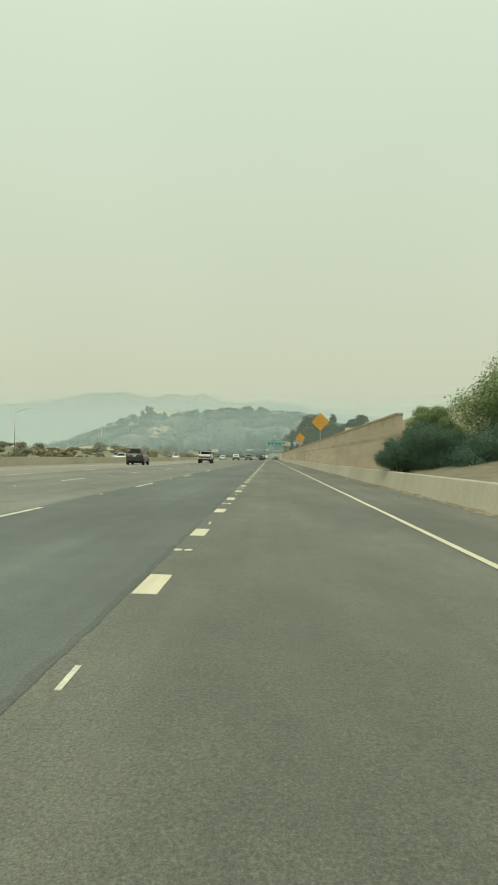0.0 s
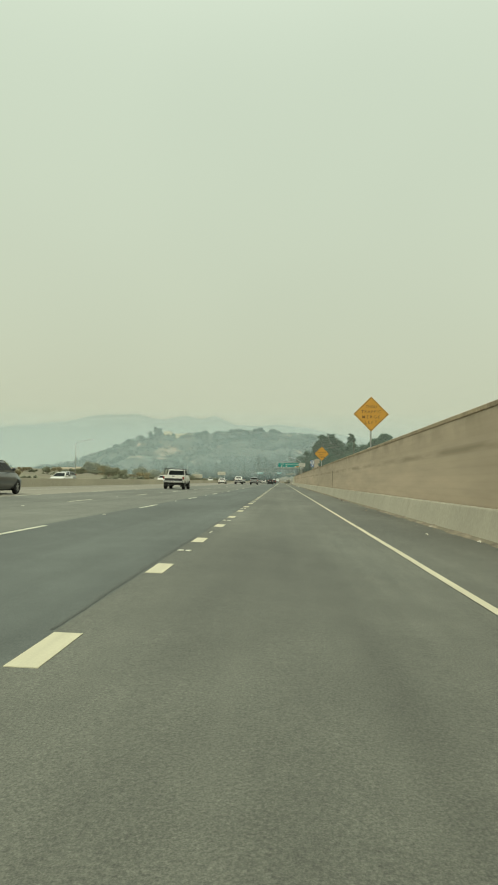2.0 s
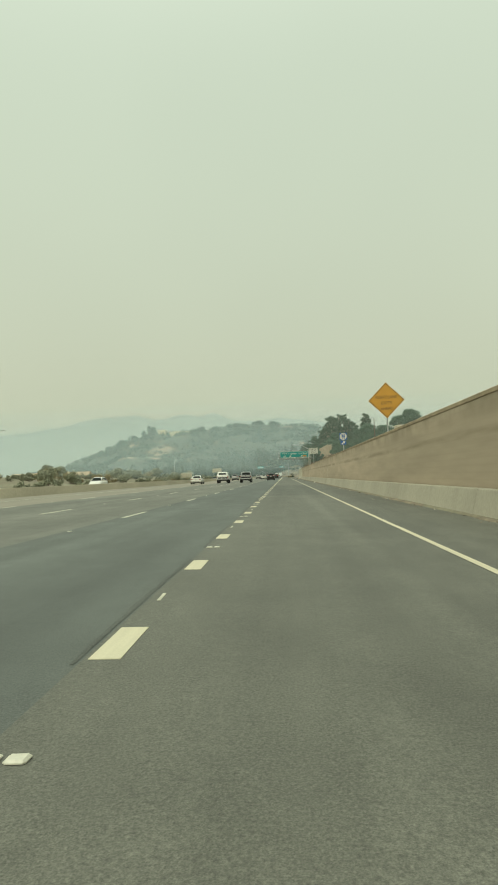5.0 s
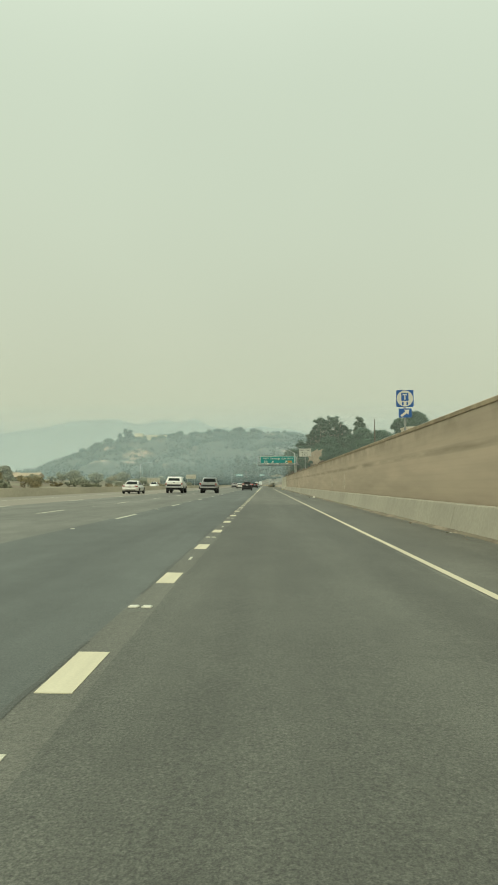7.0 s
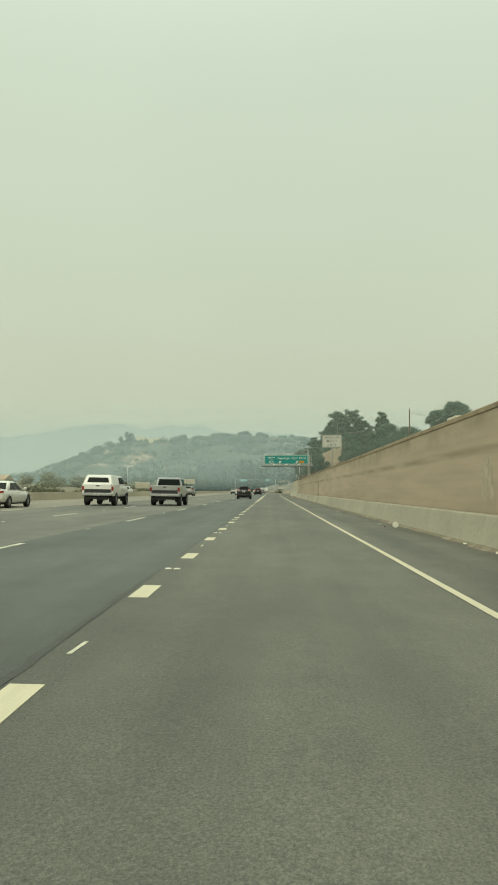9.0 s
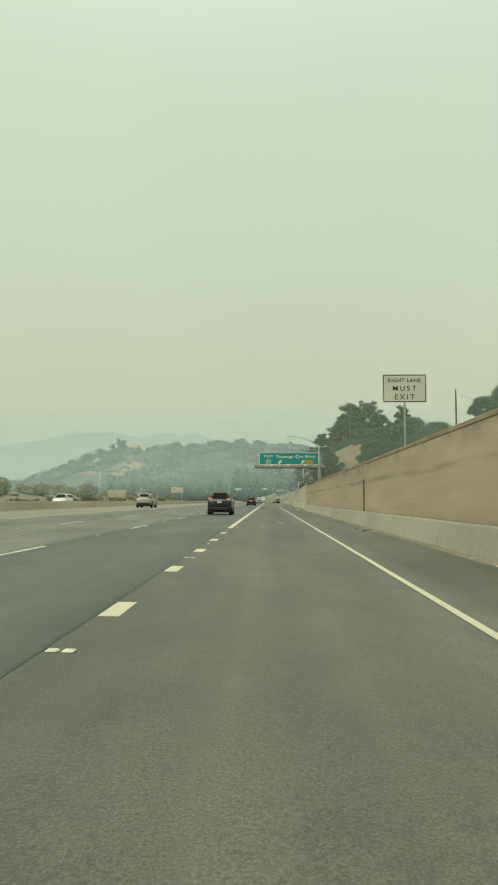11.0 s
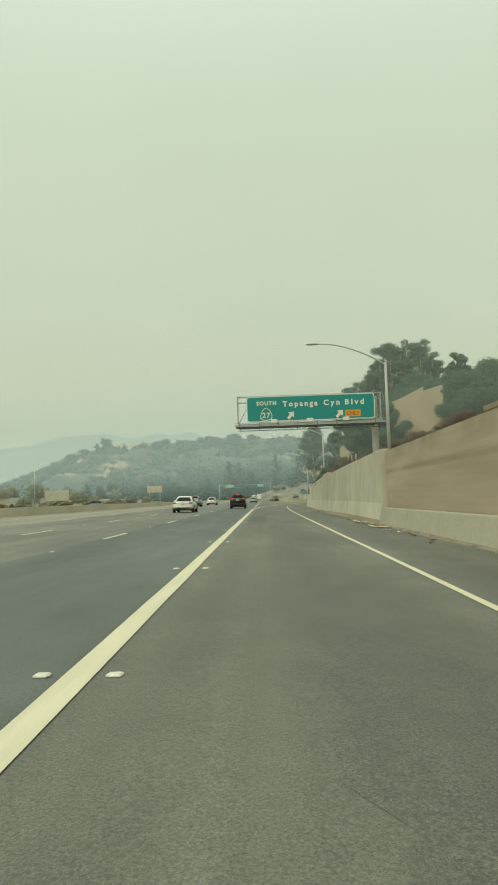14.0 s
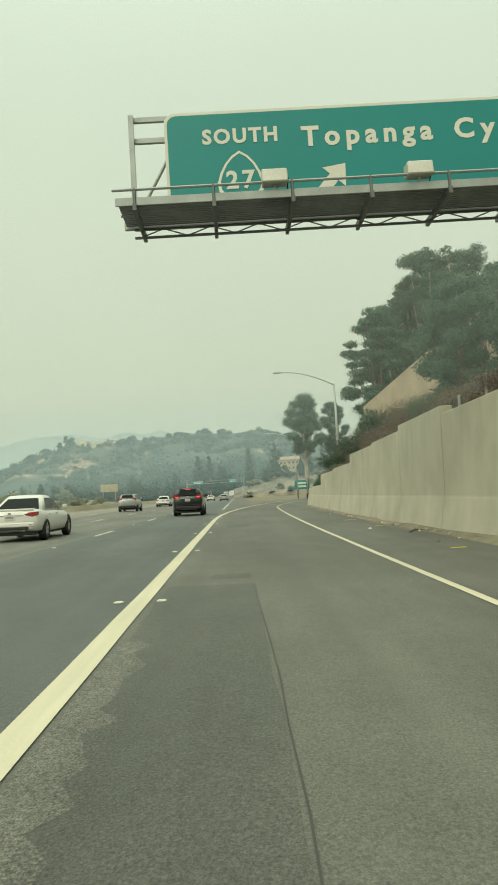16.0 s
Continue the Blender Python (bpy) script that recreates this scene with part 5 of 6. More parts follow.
# stepped block wall climbing the bank
step = empty("wall_stepped", pose(0, 0, 0), "tan block wall climbing the bank in steps", "wall", kind="structure")
def sloping_wall(a, b, za, zb, n, stepped=False):
    a, b = Vector((*a, 0)), Vector((*b, 0))
    d = (b - a).normalized()
    ang = math.degrees(math.atan2(d.y, d.x))
    L = (b - a).length / n
    for k in range(n):
        p = a + d * (k + 0.5) * L
        z1, z2 = za + (zb - za) * k / n, za + (zb - za) * (k + 1) / n
        if stepped:
            z1 = z2 = (z1 + z2) / 2
        bm = bmesh.new()
        add_extrude(bm, [(-L / 2 + 0.004, 0.5), (L / 2 - 0.004, 0.5), (L / 2 - 0.004, z2), (-L / 2 + 0.004, z1)], "y", -0.12, 0.12)
        bmesh.ops.transform(bm, matrix=pose(p.x, p.y, 0, 0, 0, ang), verts=bm.verts[:])
        part("wall_panel", bm, TAN_BLOCK, step)


sloping_wall((10.45, 396.5), (13.0, 368.5), 7.45, 10.15, 16)
sloping_wall((13.05, 368.4), (15.7, 368.0), 10.1, 11.35, 2)
sloping_wall((15.7, 368.0), (17.5, 367.7), 10.95, 11.45, 1)

# ---------------------------------------------------------------- vehicles
def car_paint(name, color, rough=0.28, metal=0.0):
    m = material(name, color, rough, metal, vary=0.05, scale=1.5, fine=20)
    m.node_tree.nodes["Principled BSDF"].inputs["Coat Weight"].default_value = 0.6
    m.node_tree.nodes["Principled BSDF"].inputs["Coat Roughness"].default_value = 0.12
    return m


P_BLACK = car_paint("paint_black", (0.008, 0.009, 0.010))
P_WHITE = car_paint("paint_white", (0.72, 0.71, 0.66))
P_SILVER = car_paint("paint_silver", (0.36, 0.37, 0.36), 0.3, 0.4)
P_DARK = car_paint("paint_charcoal", (0.022, 0.027, 0.031))
P_RED = car_paint("paint_red", (0.07, 0.018, 0.018))
GLASS = material("tinted_glass", (0.014, 0.018, 0.017), 0.12, vary=0.03, spec=0.04)
TRIM = material("black_plastic", (0.022, 0.022, 0.022), 0.6, vary=0.1)
RUBBER = material("tyre_rubber", (0.016, 0.016, 0.016), 0.85, vary=0.15)
RIM = material("alloy_rim", (0.40, 0.40, 0.39), 0.35, 0.7, vary=0.1)
CHROME = material("chrome", (0.62, 0.62, 0.60), 0.15, 1.0, vary=0.03)
LENS_RED = material("tail_lens_red", (0.27, 0.035, 0.03), 0.15, vary=0.1)
LENS_PINK = material("tail_lens_pale", (0.52, 0.22, 0.19), 0.15, vary=0.2, scale=6.0)
LENS_CLEAR = material("tail_lens_clear", (0.66, 0.56, 0.52), 0.15, vary=0.1)
BRAKE = glow("brake_light_lit", (0.9, 0.04, 0.03), 1.6)
PLATE = material("licence_plate", (0.62, 0.60, 0.56), 0.5, vary=0.06)
PLATE_MARK = material("plate_marks", (0.30, 0.26, 0.27), 0.5)


def ring(bm, y, zb, zt, wb, wm, wt, n=5):
    """One cross-section of a body: flat floor, bulged flanks, rounded shoulders."""
    pts = [(0, zb), (wb * 0.8, zb), (wb, zb + 0.05), (wm, zb + (zt - zb) * 0.42), (wm * 0.995, zb + (zt - zb) * 0.66), (wt, zt - 0.05), (wt - 0.07, zt), (0, zt + 0.015)]
    full = pts + [(-x, z) for x, z in pts[-2:0:-1]]
    return [bm.verts.new((x, y, z)) for x, z in full]


def loft(rings, bm, caps=True):
    for a, b in zip(rings, rings[1:]):
        k = len(a)
        for i in range(k):
            bm.faces.new((a[i], a[(i + 1) % k], b[(i + 1) % k], b[i]))
    if caps:
        bm.faces.new(rings[0])
        bm.faces.new(rings[-1])
    bmesh.ops.recalc_face_normals(bm, faces=bm.faces[:])
    return bm


def rounded_ring(bm, y0, y1, w, z, r, n=4):
    out = []
    for cx, cy, a0 in ((w - r, y0 + r, -90), (w - r, y1 - r, 0), (-w + r, y1 - r, 90), (-w + r, y0 + r, 180)):
        for k in range(n):
            a = radians(a0 + 90 * k / (n - 1))
            out.append(bm.verts.new((cx + r * math.cos(a), cy + r * math.sin(a), z)))
    return out


def pane(corners, parent, name, mat=None, push=0.006, inset=0.0, label=""):
    """A glass pane over four corners, with a little thickness."""
    c = [Vector(p) for p in corners]
    mid = sum(c, Vector()) / 4
    nrm = (c[1] - c[0]).cross(c[3] - c[0]).normalized()
    bm = bmesh.new()
    out = [bm.verts.new(p + (mid - p) * inset + nrm * push) for p in c]
    inn = [bm.verts.new(p + (mid - p) * inset - nrm * 0.02) for p in c]
    bm.faces.new(out)
    bm.faces.new(inn[::-1])
    for k in range(4):
        bm.faces.new((out[k], inn[k], inn[(k + 1) % 4], out[(k + 1) % 4]))
    bmesh.ops.recalc_face_normals(bm, faces=bm.faces[:])
    return part(name, bm, mat or GLASS, parent, label)


def wheel(v, x, y, r, w=0.22):
    side = 1 if x > 0 else -1
    bm = bmesh.new()
    prof = [(0.62, -w / 2), (0.93, -w / 2), (1.0, -w / 2 + 0.04), (1.0, w / 2 - 0.04), (0.93, w / 2), (0.62, w / 2)]
    seg = 24
    rings_ = [[bm.verts.new((x + side * o, y + r * k * math.cos(2 * math.pi * j / seg), r + r * k * math.sin(2 * math.pi * j / seg))) for j in range(seg)] for k, o in prof]
    for a, b in zip(rings_, rings_[1:] + rings_[:1]):
        for j in range(seg):
            bm.faces.new((a[j], a[(j + 1) % seg], b[(j + 1) % seg], b[j]))
    bmesh.ops.recalc_face_normals(bm, faces=bm.faces[:])
    wh = part("wheel", bm, RUBBER, v, smooth=False)
    bm = bmesh.new()
    q = r * 0.62
    for j in range(5):
        a = 2 * math.pi * j / 5
        add_box(bm, -0.02, 0.02, -0.045, 0.045, 0.03, q * 0.97, 0.0, Matrix.Translation((x + side * (w / 2 - 0.03), y, r)) @ Matrix.Rotation(a, 4, "X"))
    o = x + side * (w / 2 - 0.015)
    for rad0, rad1 in ((q, q * 0.9), (0.07, 0.0)):
        v0 = [bm.verts.new((o, y + rad0 * math.cos(2 * math.pi * j / 20), r + rad0 * math.sin(2 * math.pi * j / 20))) for j in range(20)]
        if rad1:
            v1 = [bm.verts.new((o, y + rad1 * math.cos(2 * math.pi * j / 20), r + rad1 * math.sin(2 * math.pi * j / 20))) for j in range(20)]
            for j in range(20):
                bm.faces.new((v0[j], v0[(j + 1) % 20], v1[(j + 1) % 20], v1[j]))
        else:
            bm.faces.new(v0)
    part("rim", bm, RIM, wh)
    return wh


def arch(v, x, y, r):
    side = 1 if x > 0 else -1
    pts = [(y + r * 1.16 * math.cos(a), r + r * 1.16 * math.sin(a)) for a in [radians(-22 + 224 * k / 14) for k in range(15)]]
    bm = extrude(pts, "x", x - side * 0.35, x + side * 0.006)
    part("wheel_arch", bm, TRIM, v)


def plate(v, y, z, w=0.31, h=0.16):
    p = part("licence_plate", box(-w / 2, w / 2, y - 0.012, y, z - h / 2, z + h / 2), PLATE, v, "white licence plate")
    bm = bmesh.new()
    add_box(bm, -0.12, 0.12, y - 0.015, y - 0.0125, z - 0.035, z + 0.025)
    add_box(bm, -0.06, 0.06, y - 0.015, y - 0.0125, z + 0.045, z + 0.062)
    part("plate_bar", bm, PLATE_MARK, p)


def mirrors(v, x, y, z, mat):
    for s in (-1, 1):
        m = box(-0.085, 0.085, -0.05, 0.06, -0.06, 0.07, 0.025)
        for q in m.verts:
            q.co += Vector((s * (x + 0.06), y, z))
        part("mirror", m, mat, v)


def passenger_car(name, m, paint, label, kind, lit=False, group="", lens=None):
    """kind 'suv' or 'sedan': body, cabin, glass, lamps, bumper, wheels."""
    suv = kind == "suv"
    L, W, H = (4.63, 1.84, 1.69) if suv else (4.85, 1.84, 1.45)
    belt = 1.15 if suv else 0.93
    wr = 0.36 if suv else 0.34
    v = empty(name, m, label, "car", group)
    y0, y1, w = -L / 2, L / 2, W / 2
    tail_t = belt + 0.06 if suv else belt + 0.06
    zb = 0.46 if suv else 0.36
    st = [(y0, zb + 0.04, tail_t - 0.10, w * 0.78, w * 0.86, w * 0.80), (y0 + 0.07, zb, tail_t - 0.02, w * 0.88, w * 0.95, w * 0.88), (y0 + 0.28, zb - 0.06, tail_t, w * 0.93, w * 0.985, w * 0.92), (y0 + 0.95, 0.24, belt + 0.02, w * 0.94, w, w * 0.94), (0, 0.24, belt, w * 0.94, w, w * 0.95), (y1 - 1.25, 0.24, belt - 0.02, w * 0.94, w, w * 0.93), (y1 - 0.9, 0.24, belt - 0.06, w * 0.94, w * 0.99, w * 0.90), (y1 - 0.25, 0.26, belt - 0.22, w * 0.90, w * 0.94, w * 0.80), (y1, 0.38, belt - 0.38, w * 0.7, w * 0.78, w * 0.62)]
    bm = bmesh.new()
    loft([ring(bm, *s_) for s_ in st], bm)
    part("body", bm, paint, v, smooth=True)
    # cabin
    if suv:
        cb0, cb1, cr0, cr1 = y0 + 0.12, y1 - 1.15, y0 + 0.42, y1 - 2.05
        wb, wr_ = w * 0.94, w * 0.68
    else:
        cb0, cb1, cr0, cr1 = y0 + 0.72, y1 - 1.30, y0 + 1.62, y1 - 2.30
        wb, wr_ = w * 0.92, w * 0.66
    bm = bmesh.new()
    zr = H - 0.07
    rs = [rounded_ring(bm, cb0, cb1, wb, belt - 0.03, 0.10), rounded_ring(bm, cr0, cr1, wr_, zr, 0.16), rounded_ring(bm, cr0 + 0.07, cr1 - 0.08, wr_ - 0.07, H - 0.02, 0.16), rounded_ring(bm, cr0 + 0.3, cr1 - 0.3, wr_ - 0.3, H, 0.12)]
    loft(rs, bm)
    part("roof", bm, paint, v, smooth=True)

    def on(u, y_frac, t, side):
        """A point on the cabin flank."""
        yb = cb0 + (cb1 - cb0) * y_frac
        yr = cr0 + (cr1 - cr0) * y_frac
        return Vector((side * (wb + (wr_ - wb) * t), yb + (yr - yb) * t, belt - 0.03 + (zr - belt + 0.03) * t))

    def back(xf, t):
        ww = (wb + (wr_ - wb) * t)
        return Vector((xf * (ww - 0.08), cb0 + (cr0 - cb0) * t, belt - 0.03 + (zr - belt + 0.03) * t))
    lo_t = 0.40 if suv else 0.10
    rw = 0.86 if suv else 0.93
    pane([back(-rw, lo_t), back(rw, lo_t), back(rw * 0.96, 0.90), back(-rw * 0.96, 0.90)], v, "rear_window")
    def front(xf, t):
        ww = (wb + (wr_ - wb) * t)
        return Vector((xf * (ww - 0.08), cb1 + (cr1 - cb1) * t, belt - 0.03 + (zr - belt + 0.03) * t))
    pane([front(0.95, 0.08), front(-0.95, 0.08), front(-0.95, 0.95), front(0.95, 0.95)], v, "windscreen")
    spans = ((0.08, 0.30), (0.32, 0.60), (0.62, 0.93)) if suv else ((0.12, 0.50), (0.53, 0.90))
    for sd in (-1, 1):
        for a_, b_ in spans:
            q = [on(0, a_, 0.14, sd), on(0, b_, 0.14, sd), on(0, b_, 0.90, sd), on(0, a_, 0.90, sd)]
            if sd < 0:
                q = [q[1], q[0], q[3], q[2]]
            pane(q, v, "side_window")
        # door seams and handles
        bm = bmesh.new()
        for yy in (-0.05, -0.95):
            add_box(bm, sd * (w - 0.02) - 0.022, sd * (w - 0.02) + 0.022, yy - 0.22, yy - 0.05, 0.80, 0.84)
        part("door_handle", bm, paint, v)
    # lamps
    lm = lens or LENS_RED
    zt = tail_t - 0.02
    for sd in (-1, 1):
        bm = bmesh.new()
        if suv:
            pts = [(sd * w * 0.50, zt - 0.02), (sd * w * 0.66, zt + 0.09), (sd * w * 0.88, zt + 0.15), (sd * w * 0.95, zt + 0.02), (sd * w * 0.93, zt - 0.08), (sd * w * 0.70, zt - 0.10)]
        else:
            pts = [(sd * w * 0.52, zt - 0.16), (sd * w * 0.62, zt - 0.08), (sd * w * 0.92, zt - 0.06), (sd * w * 0.935, zt - 0.17), (sd * w * 0.75, zt - 0.21)]
        add_extrude(bm, pts, "y", y0 - 0.005, y0 + 0.34)
        lamp = part("tail_lamp", bm, lm, v, "red tail lamp")
        cx, cz = sd * w * (0.70 if suv else 0.60), zt - (0.045 if suv else 0.14)
        part("lamp_lens", box(cx - 0.09, cx + 0.09, y0 - 0.012, y0 + 0.05, cz - 0.028, cz + 0.028, 0.01), BRAKE if lit else (LENS_CLEAR if suv else LENS_RED), lamp)
    if suv:
        part("brake_lamp", box(-0.16, 0.16, cr0 - 0.045, cr0 + 0.05, zr - 0.02, zr + 0.015, 0.008), BRAKE if lit else LENS_RED, v, "high centre brake lamp")
        part("spoiler", box(-wr_ * 0.82, wr_ * 0.82, cr0 - 0.06, cr0 + 0.22, zr + 0.012, zr + 0.05, 0.018), paint, v)
        part("chrome_strip", box(-0.42, 0.42, y0 - 0.012, y0 + 0.03, belt - 0.085, belt - 0.055, 0.006), CHROME, v, "chrome strip above the plate")
        part("wiper", tube([(0.0, cb0 + 0.10, belt + 0.18), (0.34, cb0 + 0.11, belt + 0.20)], 0.014, 6), TRIM, v)
        part("bumper_seam", box(-w * 0.86, w * 0.86, y0 - 0.018, y0 + 0.2, 0.655, 0.675, 0.006), CHROME if paint is P_SILVER else paint, v, "moulded edge along the bumper top")
        part("hatch_recess", extrude([(-0.36, belt - 0.30), (0.36, belt - 0.30), (0.44, belt - 0.10), (-0.44, belt - 0.10)], "y", y0 - 0.004, y0 + 0.05), paint, v, "recessed panel round the number plate")
        part("antenna", tube([(0, cr0 + 0.3, H - 0.01), (0, cr0 + 0.18, H + 0.16)], [0.012, 0.005], 6), TRIM, v)
        for sd in (-1, 1):
            part("roof_rail", tube([(sd * (wr_ - 0.06), cr0 + 0.25, H - 0.02), (sd * (wr_ - 0.06), cr1 - 0.2, H - 0.02)], 0.02, 6), TRIM, v)
    else:
        part("trunk_lip", box(-w * 0.78, w * 0.78, y0 + 0.02, y0 + 0.24, tail_t - 0.03, tail_t + 0.025, 0.012), paint, v, "lip along the boot lid")
        part("trunk_trim", box(-0.42, 0.42, y0 - 0.014, y0 + 0.03, tail_t - 0.20, tail_t - 0.165, 0.006), CHROME, v, "chrome strip above the plate")
    # emblem, bumper, plate, exhaust
    part("emblem", extrude([(0.055 * math.cos(2 * math.pi * k / 14), belt - (0.0 if suv else 0.07) + 0.05 * math.sin(2 * math.pi * k / 14)) for k in range(14)], "y", y0 - 0.016, y0 + 0.03), CHROME, v)
    plate(v, y0 - 0.014, belt - 0.18 if suv else 0.76, 0.31, 0.16)
    part("bumper", box(-w * 0.84, w * 0.84, y0 - 0.035, y0 + 0.25, 0.42, 0.62, 0.06), TRIM if suv else paint, v, "rear bumper")
    part("diffuser", box(-w * 0.62, w * 0.62, y0 - 0.02, y0 + 0.2, 0.37, 0.46, 0.02), TRIM, v)
    for sd in (-1, 1):
        part("reflector", box(sd * w * 0.70 - 0.06, sd * w * 0.70 + 0.06, y0 - 0.040, y0, 0.505, 0.525), LENS_RED, v)
    part("exhaust", tube([(w * 0.5, y0 - 0.03, 0.35), (w * 0.5, y0 + 0.2, 0.35)], 0.03, 10), DARK_STEEL, v)
    part("underbody", box(-w * 0.8, w * 0.8, y0 + 0.25, y1 - 0.3, 0.19, 0.30), TRIM, v)
    mirrors(v, w, y1 - 1.75, belt + 0.10, paint)
    for sx in (-1, 1):
        for yy in (y0 + 0.88, y1 - 0.92):
            arch(v, sx * w * 0.985, yy, wr)
            wheel(v, sx * (w - 0.10), yy, wr)
    return v


def pickup_truck(name, m, paint, label, rack=False, shell=False, scale=1.0, group=""):
    """An older pickup: cab, open bed with tailgate, step bumper, optional ladder rack."""
    L, W, H, belt = 5.6, 2.02, 1.97, 1.36
    v = empty(name, m, label, "pickup truck", group)
    y0, y1, w = -L / 2, L / 2, W / 2
    bedy = y0 + 2.05
    floor, rail = 0.86, 1.38
    for sd in (-1, 1):
        part("bed_side", box(min(sd * w, sd * (w - 0.12)), max(sd * w, sd * (w - 0.12)), y0 + 0.03, bedy, 0.62, rail, 0.03), paint, v)
    part("tailgate", box(-w + 0.13, w - 0.13, y0, y0 + 0.08, 0.84, rail - 0.005, 0.02), paint, v)
    part("tailgate_trim", box(-w + 0.15, w - 0.15, y0 - 0.012, y0, 0.85, 1.06), TRIM, v, "dark tailgate band")
    part("tailgate_handle", box(-0.11, 0.11, y0 - 0.014, y0, 1.24, 1.31, 0.005), TRIM, v)
    part("bed_floor", box(-w + 0.12, w - 0.12, y0 + 0.08, bedy, floor - 0.05, floor), TRIM, v)
    st = [(bedy, 0.55, belt, w * 0.95, w * 0.985, w * 0.95), (bedy + 0.5, 0.55, belt, w * 0.96, w, w * 0.95), (y1 - 1.6, 0.55, belt, w * 0.96, w, w * 0.94), (y1 - 0.9, 0.55, belt - 0.04, w * 0.96, w, w * 0.92), (y1 - 0.15, 0.6, belt - 0.14, w * 0.93, w * 0.96, w * 0.84), (y1, 0.66, belt - 0.24, w * 0.85, w * 0.9, w * 0.74)]
    bm = bmesh.new()
    loft([ring(bm, *s_) for s_ in st], bm)
    part("body", bm, paint, v, smooth=True)
    cb0, cb1, cr0, cr1 = bedy + 0.02, y1 - 1.35, bedy + 0.14, y1 - 2.05
    wb, wr_ = w * 0.94, w * 0.82
    bm = bmesh.new()
    zr = H - 0.06
    loft([rounded_ring(bm, cb0, cb1, wb, belt - 0.03, 0.08), rounded_ring(bm, cr0, cr1, wr_, zr, 0.12), rounded_ring(bm, cr0 + 0.07, cr1 - 0.08, wr_ - 0.07, H - 0.01, 0.12)], bm)
    part("cab", bm, paint, v)
    def bk(xf, t):
        return Vector((xf * (wb + (wr_ - wb) * t - 0.10), cb0 + (cr0 - cb0) * t, belt - 0.03 + (zr - belt + 0.03) * t))
    pane([bk(-0.97, 0.12), bk(0.97, 0.12), bk(0.97, 0.88), bk(-0.97, 0.88)], v, "rear_window")
    for sd in (-1, 1):
        for a_, b_ in ((0.06, 0.42), (0.46, 0.92)):
            q = []
            for f, t in ((a_, 0.16), (b_, 0.16), (b_, 0.88), (a_, 0.88)):
                yb, yr = cb0 + (cb1 - cb0) * f, cr0 + (cr1 - cr0) * f
                q.append(Vector((sd * (wb + (wr_ - wb) * t), yb + (yr - yb) * t, belt - 0.03 + (zr - belt + 0.03) * t)))
            if sd < 0:
                q = [q[1], q[0], q[3], q[2]]
            pane(q, v, "side_window")
        part("tail_lamp", box(min(sd * (w + 0.004), sd * (w - 0.125)), max(sd * (w + 0.004), sd * (w - 0.125)), y0 - 0.012, y0 + 0.10, 0.98, 1.24, 0.015), LENS_RED, v, "red tail lamp")
    part("bumper", box(-w * 0.97, w * 0.97, y0 - 0.16, y0 + 0.05, 0.64, 0.82, 0.03), RIM, v, "bright step bumper")
    plate(v, y0 - 0.165, 0.73, 0.30, 0.13)
    part("underbody", box(-w * 0.7, w * 0.7, y0 + 0.1, y1 - 0.4, 0.42, 0.62), TRIM, v)
    part("exhaust", tube([(w * 0.55, y0 + 0.0, 0.40), (w * 0.55, y0 + 0.4, 0.40)], 0.035, 8), TRIM, v)
    mirrors(v, w, y1 - 1.85, belt + 0.14, TRIM)
    for sx in (-1, 1):
        for yy in (y0 + 1.05, y1 - 0.98):
            arch(v, sx * w * 0.985, yy, 0.44)
            wheel(v, sx * (w - 0.12), yy, 0.44, 0.28)
    if rack:
        top = H - 0.02
        for sd in (-1, 1):
            part("rack_rail", tube([(sd * (w - 0.12), y0 + 0.05, top + 0.06), (sd * (w - 0.14), y0 + 1.2, top + 0.03), (sd * (w - 0.2), bedy + 1.25, top)], 0.045, 7), TRIM, v, "black pipe rail of the ladder rack")
            part("rack_post", tube([(sd * (w - 0.06), y0 + 0.12, rail - 0.02), (sd * (w - 0.12), y0 + 0.22, top + 0.05)], 0.032, 7), TRIM, v)
            part("rack_post", tube([(sd * (w - 0.06), bedy - 0.12, rail - 0.02), (sd * (w - 0.15), bedy - 0.1, top + 0.02)], 0.032, 7), TRIM, v)
        for yy in (y0 + 0.2, bedy - 0.1, bedy + 1.2):
            part("rack_crossbar", tube([(-w + 0.14, yy, top + 0.03), (w - 0.14, yy, top + 0.03)], 0.036, 7), TRIM, v)
    if shell:
        bm = bmesh.new()
        loft([rounded_ring(bm, y0 + 0.03, bedy, w * 0.97, rail, 0.06), rounded_ring(bm, y0 + 0.25, bedy, w * 0.80, H - 0.05, 0.1), rounded_ring(bm, y0 + 0.35, bedy - 0.05, w * 0.72, H + 0.02, 0.1)], bm)
        part("camper_shell", bm, paint, v)
        pane([Vector((-w * 0.7, y0 + 0.07, rail + 0.12)), Vector((w * 0.7, y0 + 0.07, rail + 0.12)), Vector((w * 0.62, y0 + 0.20, H - 0.16)), Vector((-w * 0.62, y0 + 0.20, H - 0.16))], v, "shell_window")
    return v


def on_road(x, y_rear, length, rz=0.0):
    return pose(x, y_rear + length / 2, road_z(x) + 0.002, 0, math.degrees(math.atan(0.02)), rz)


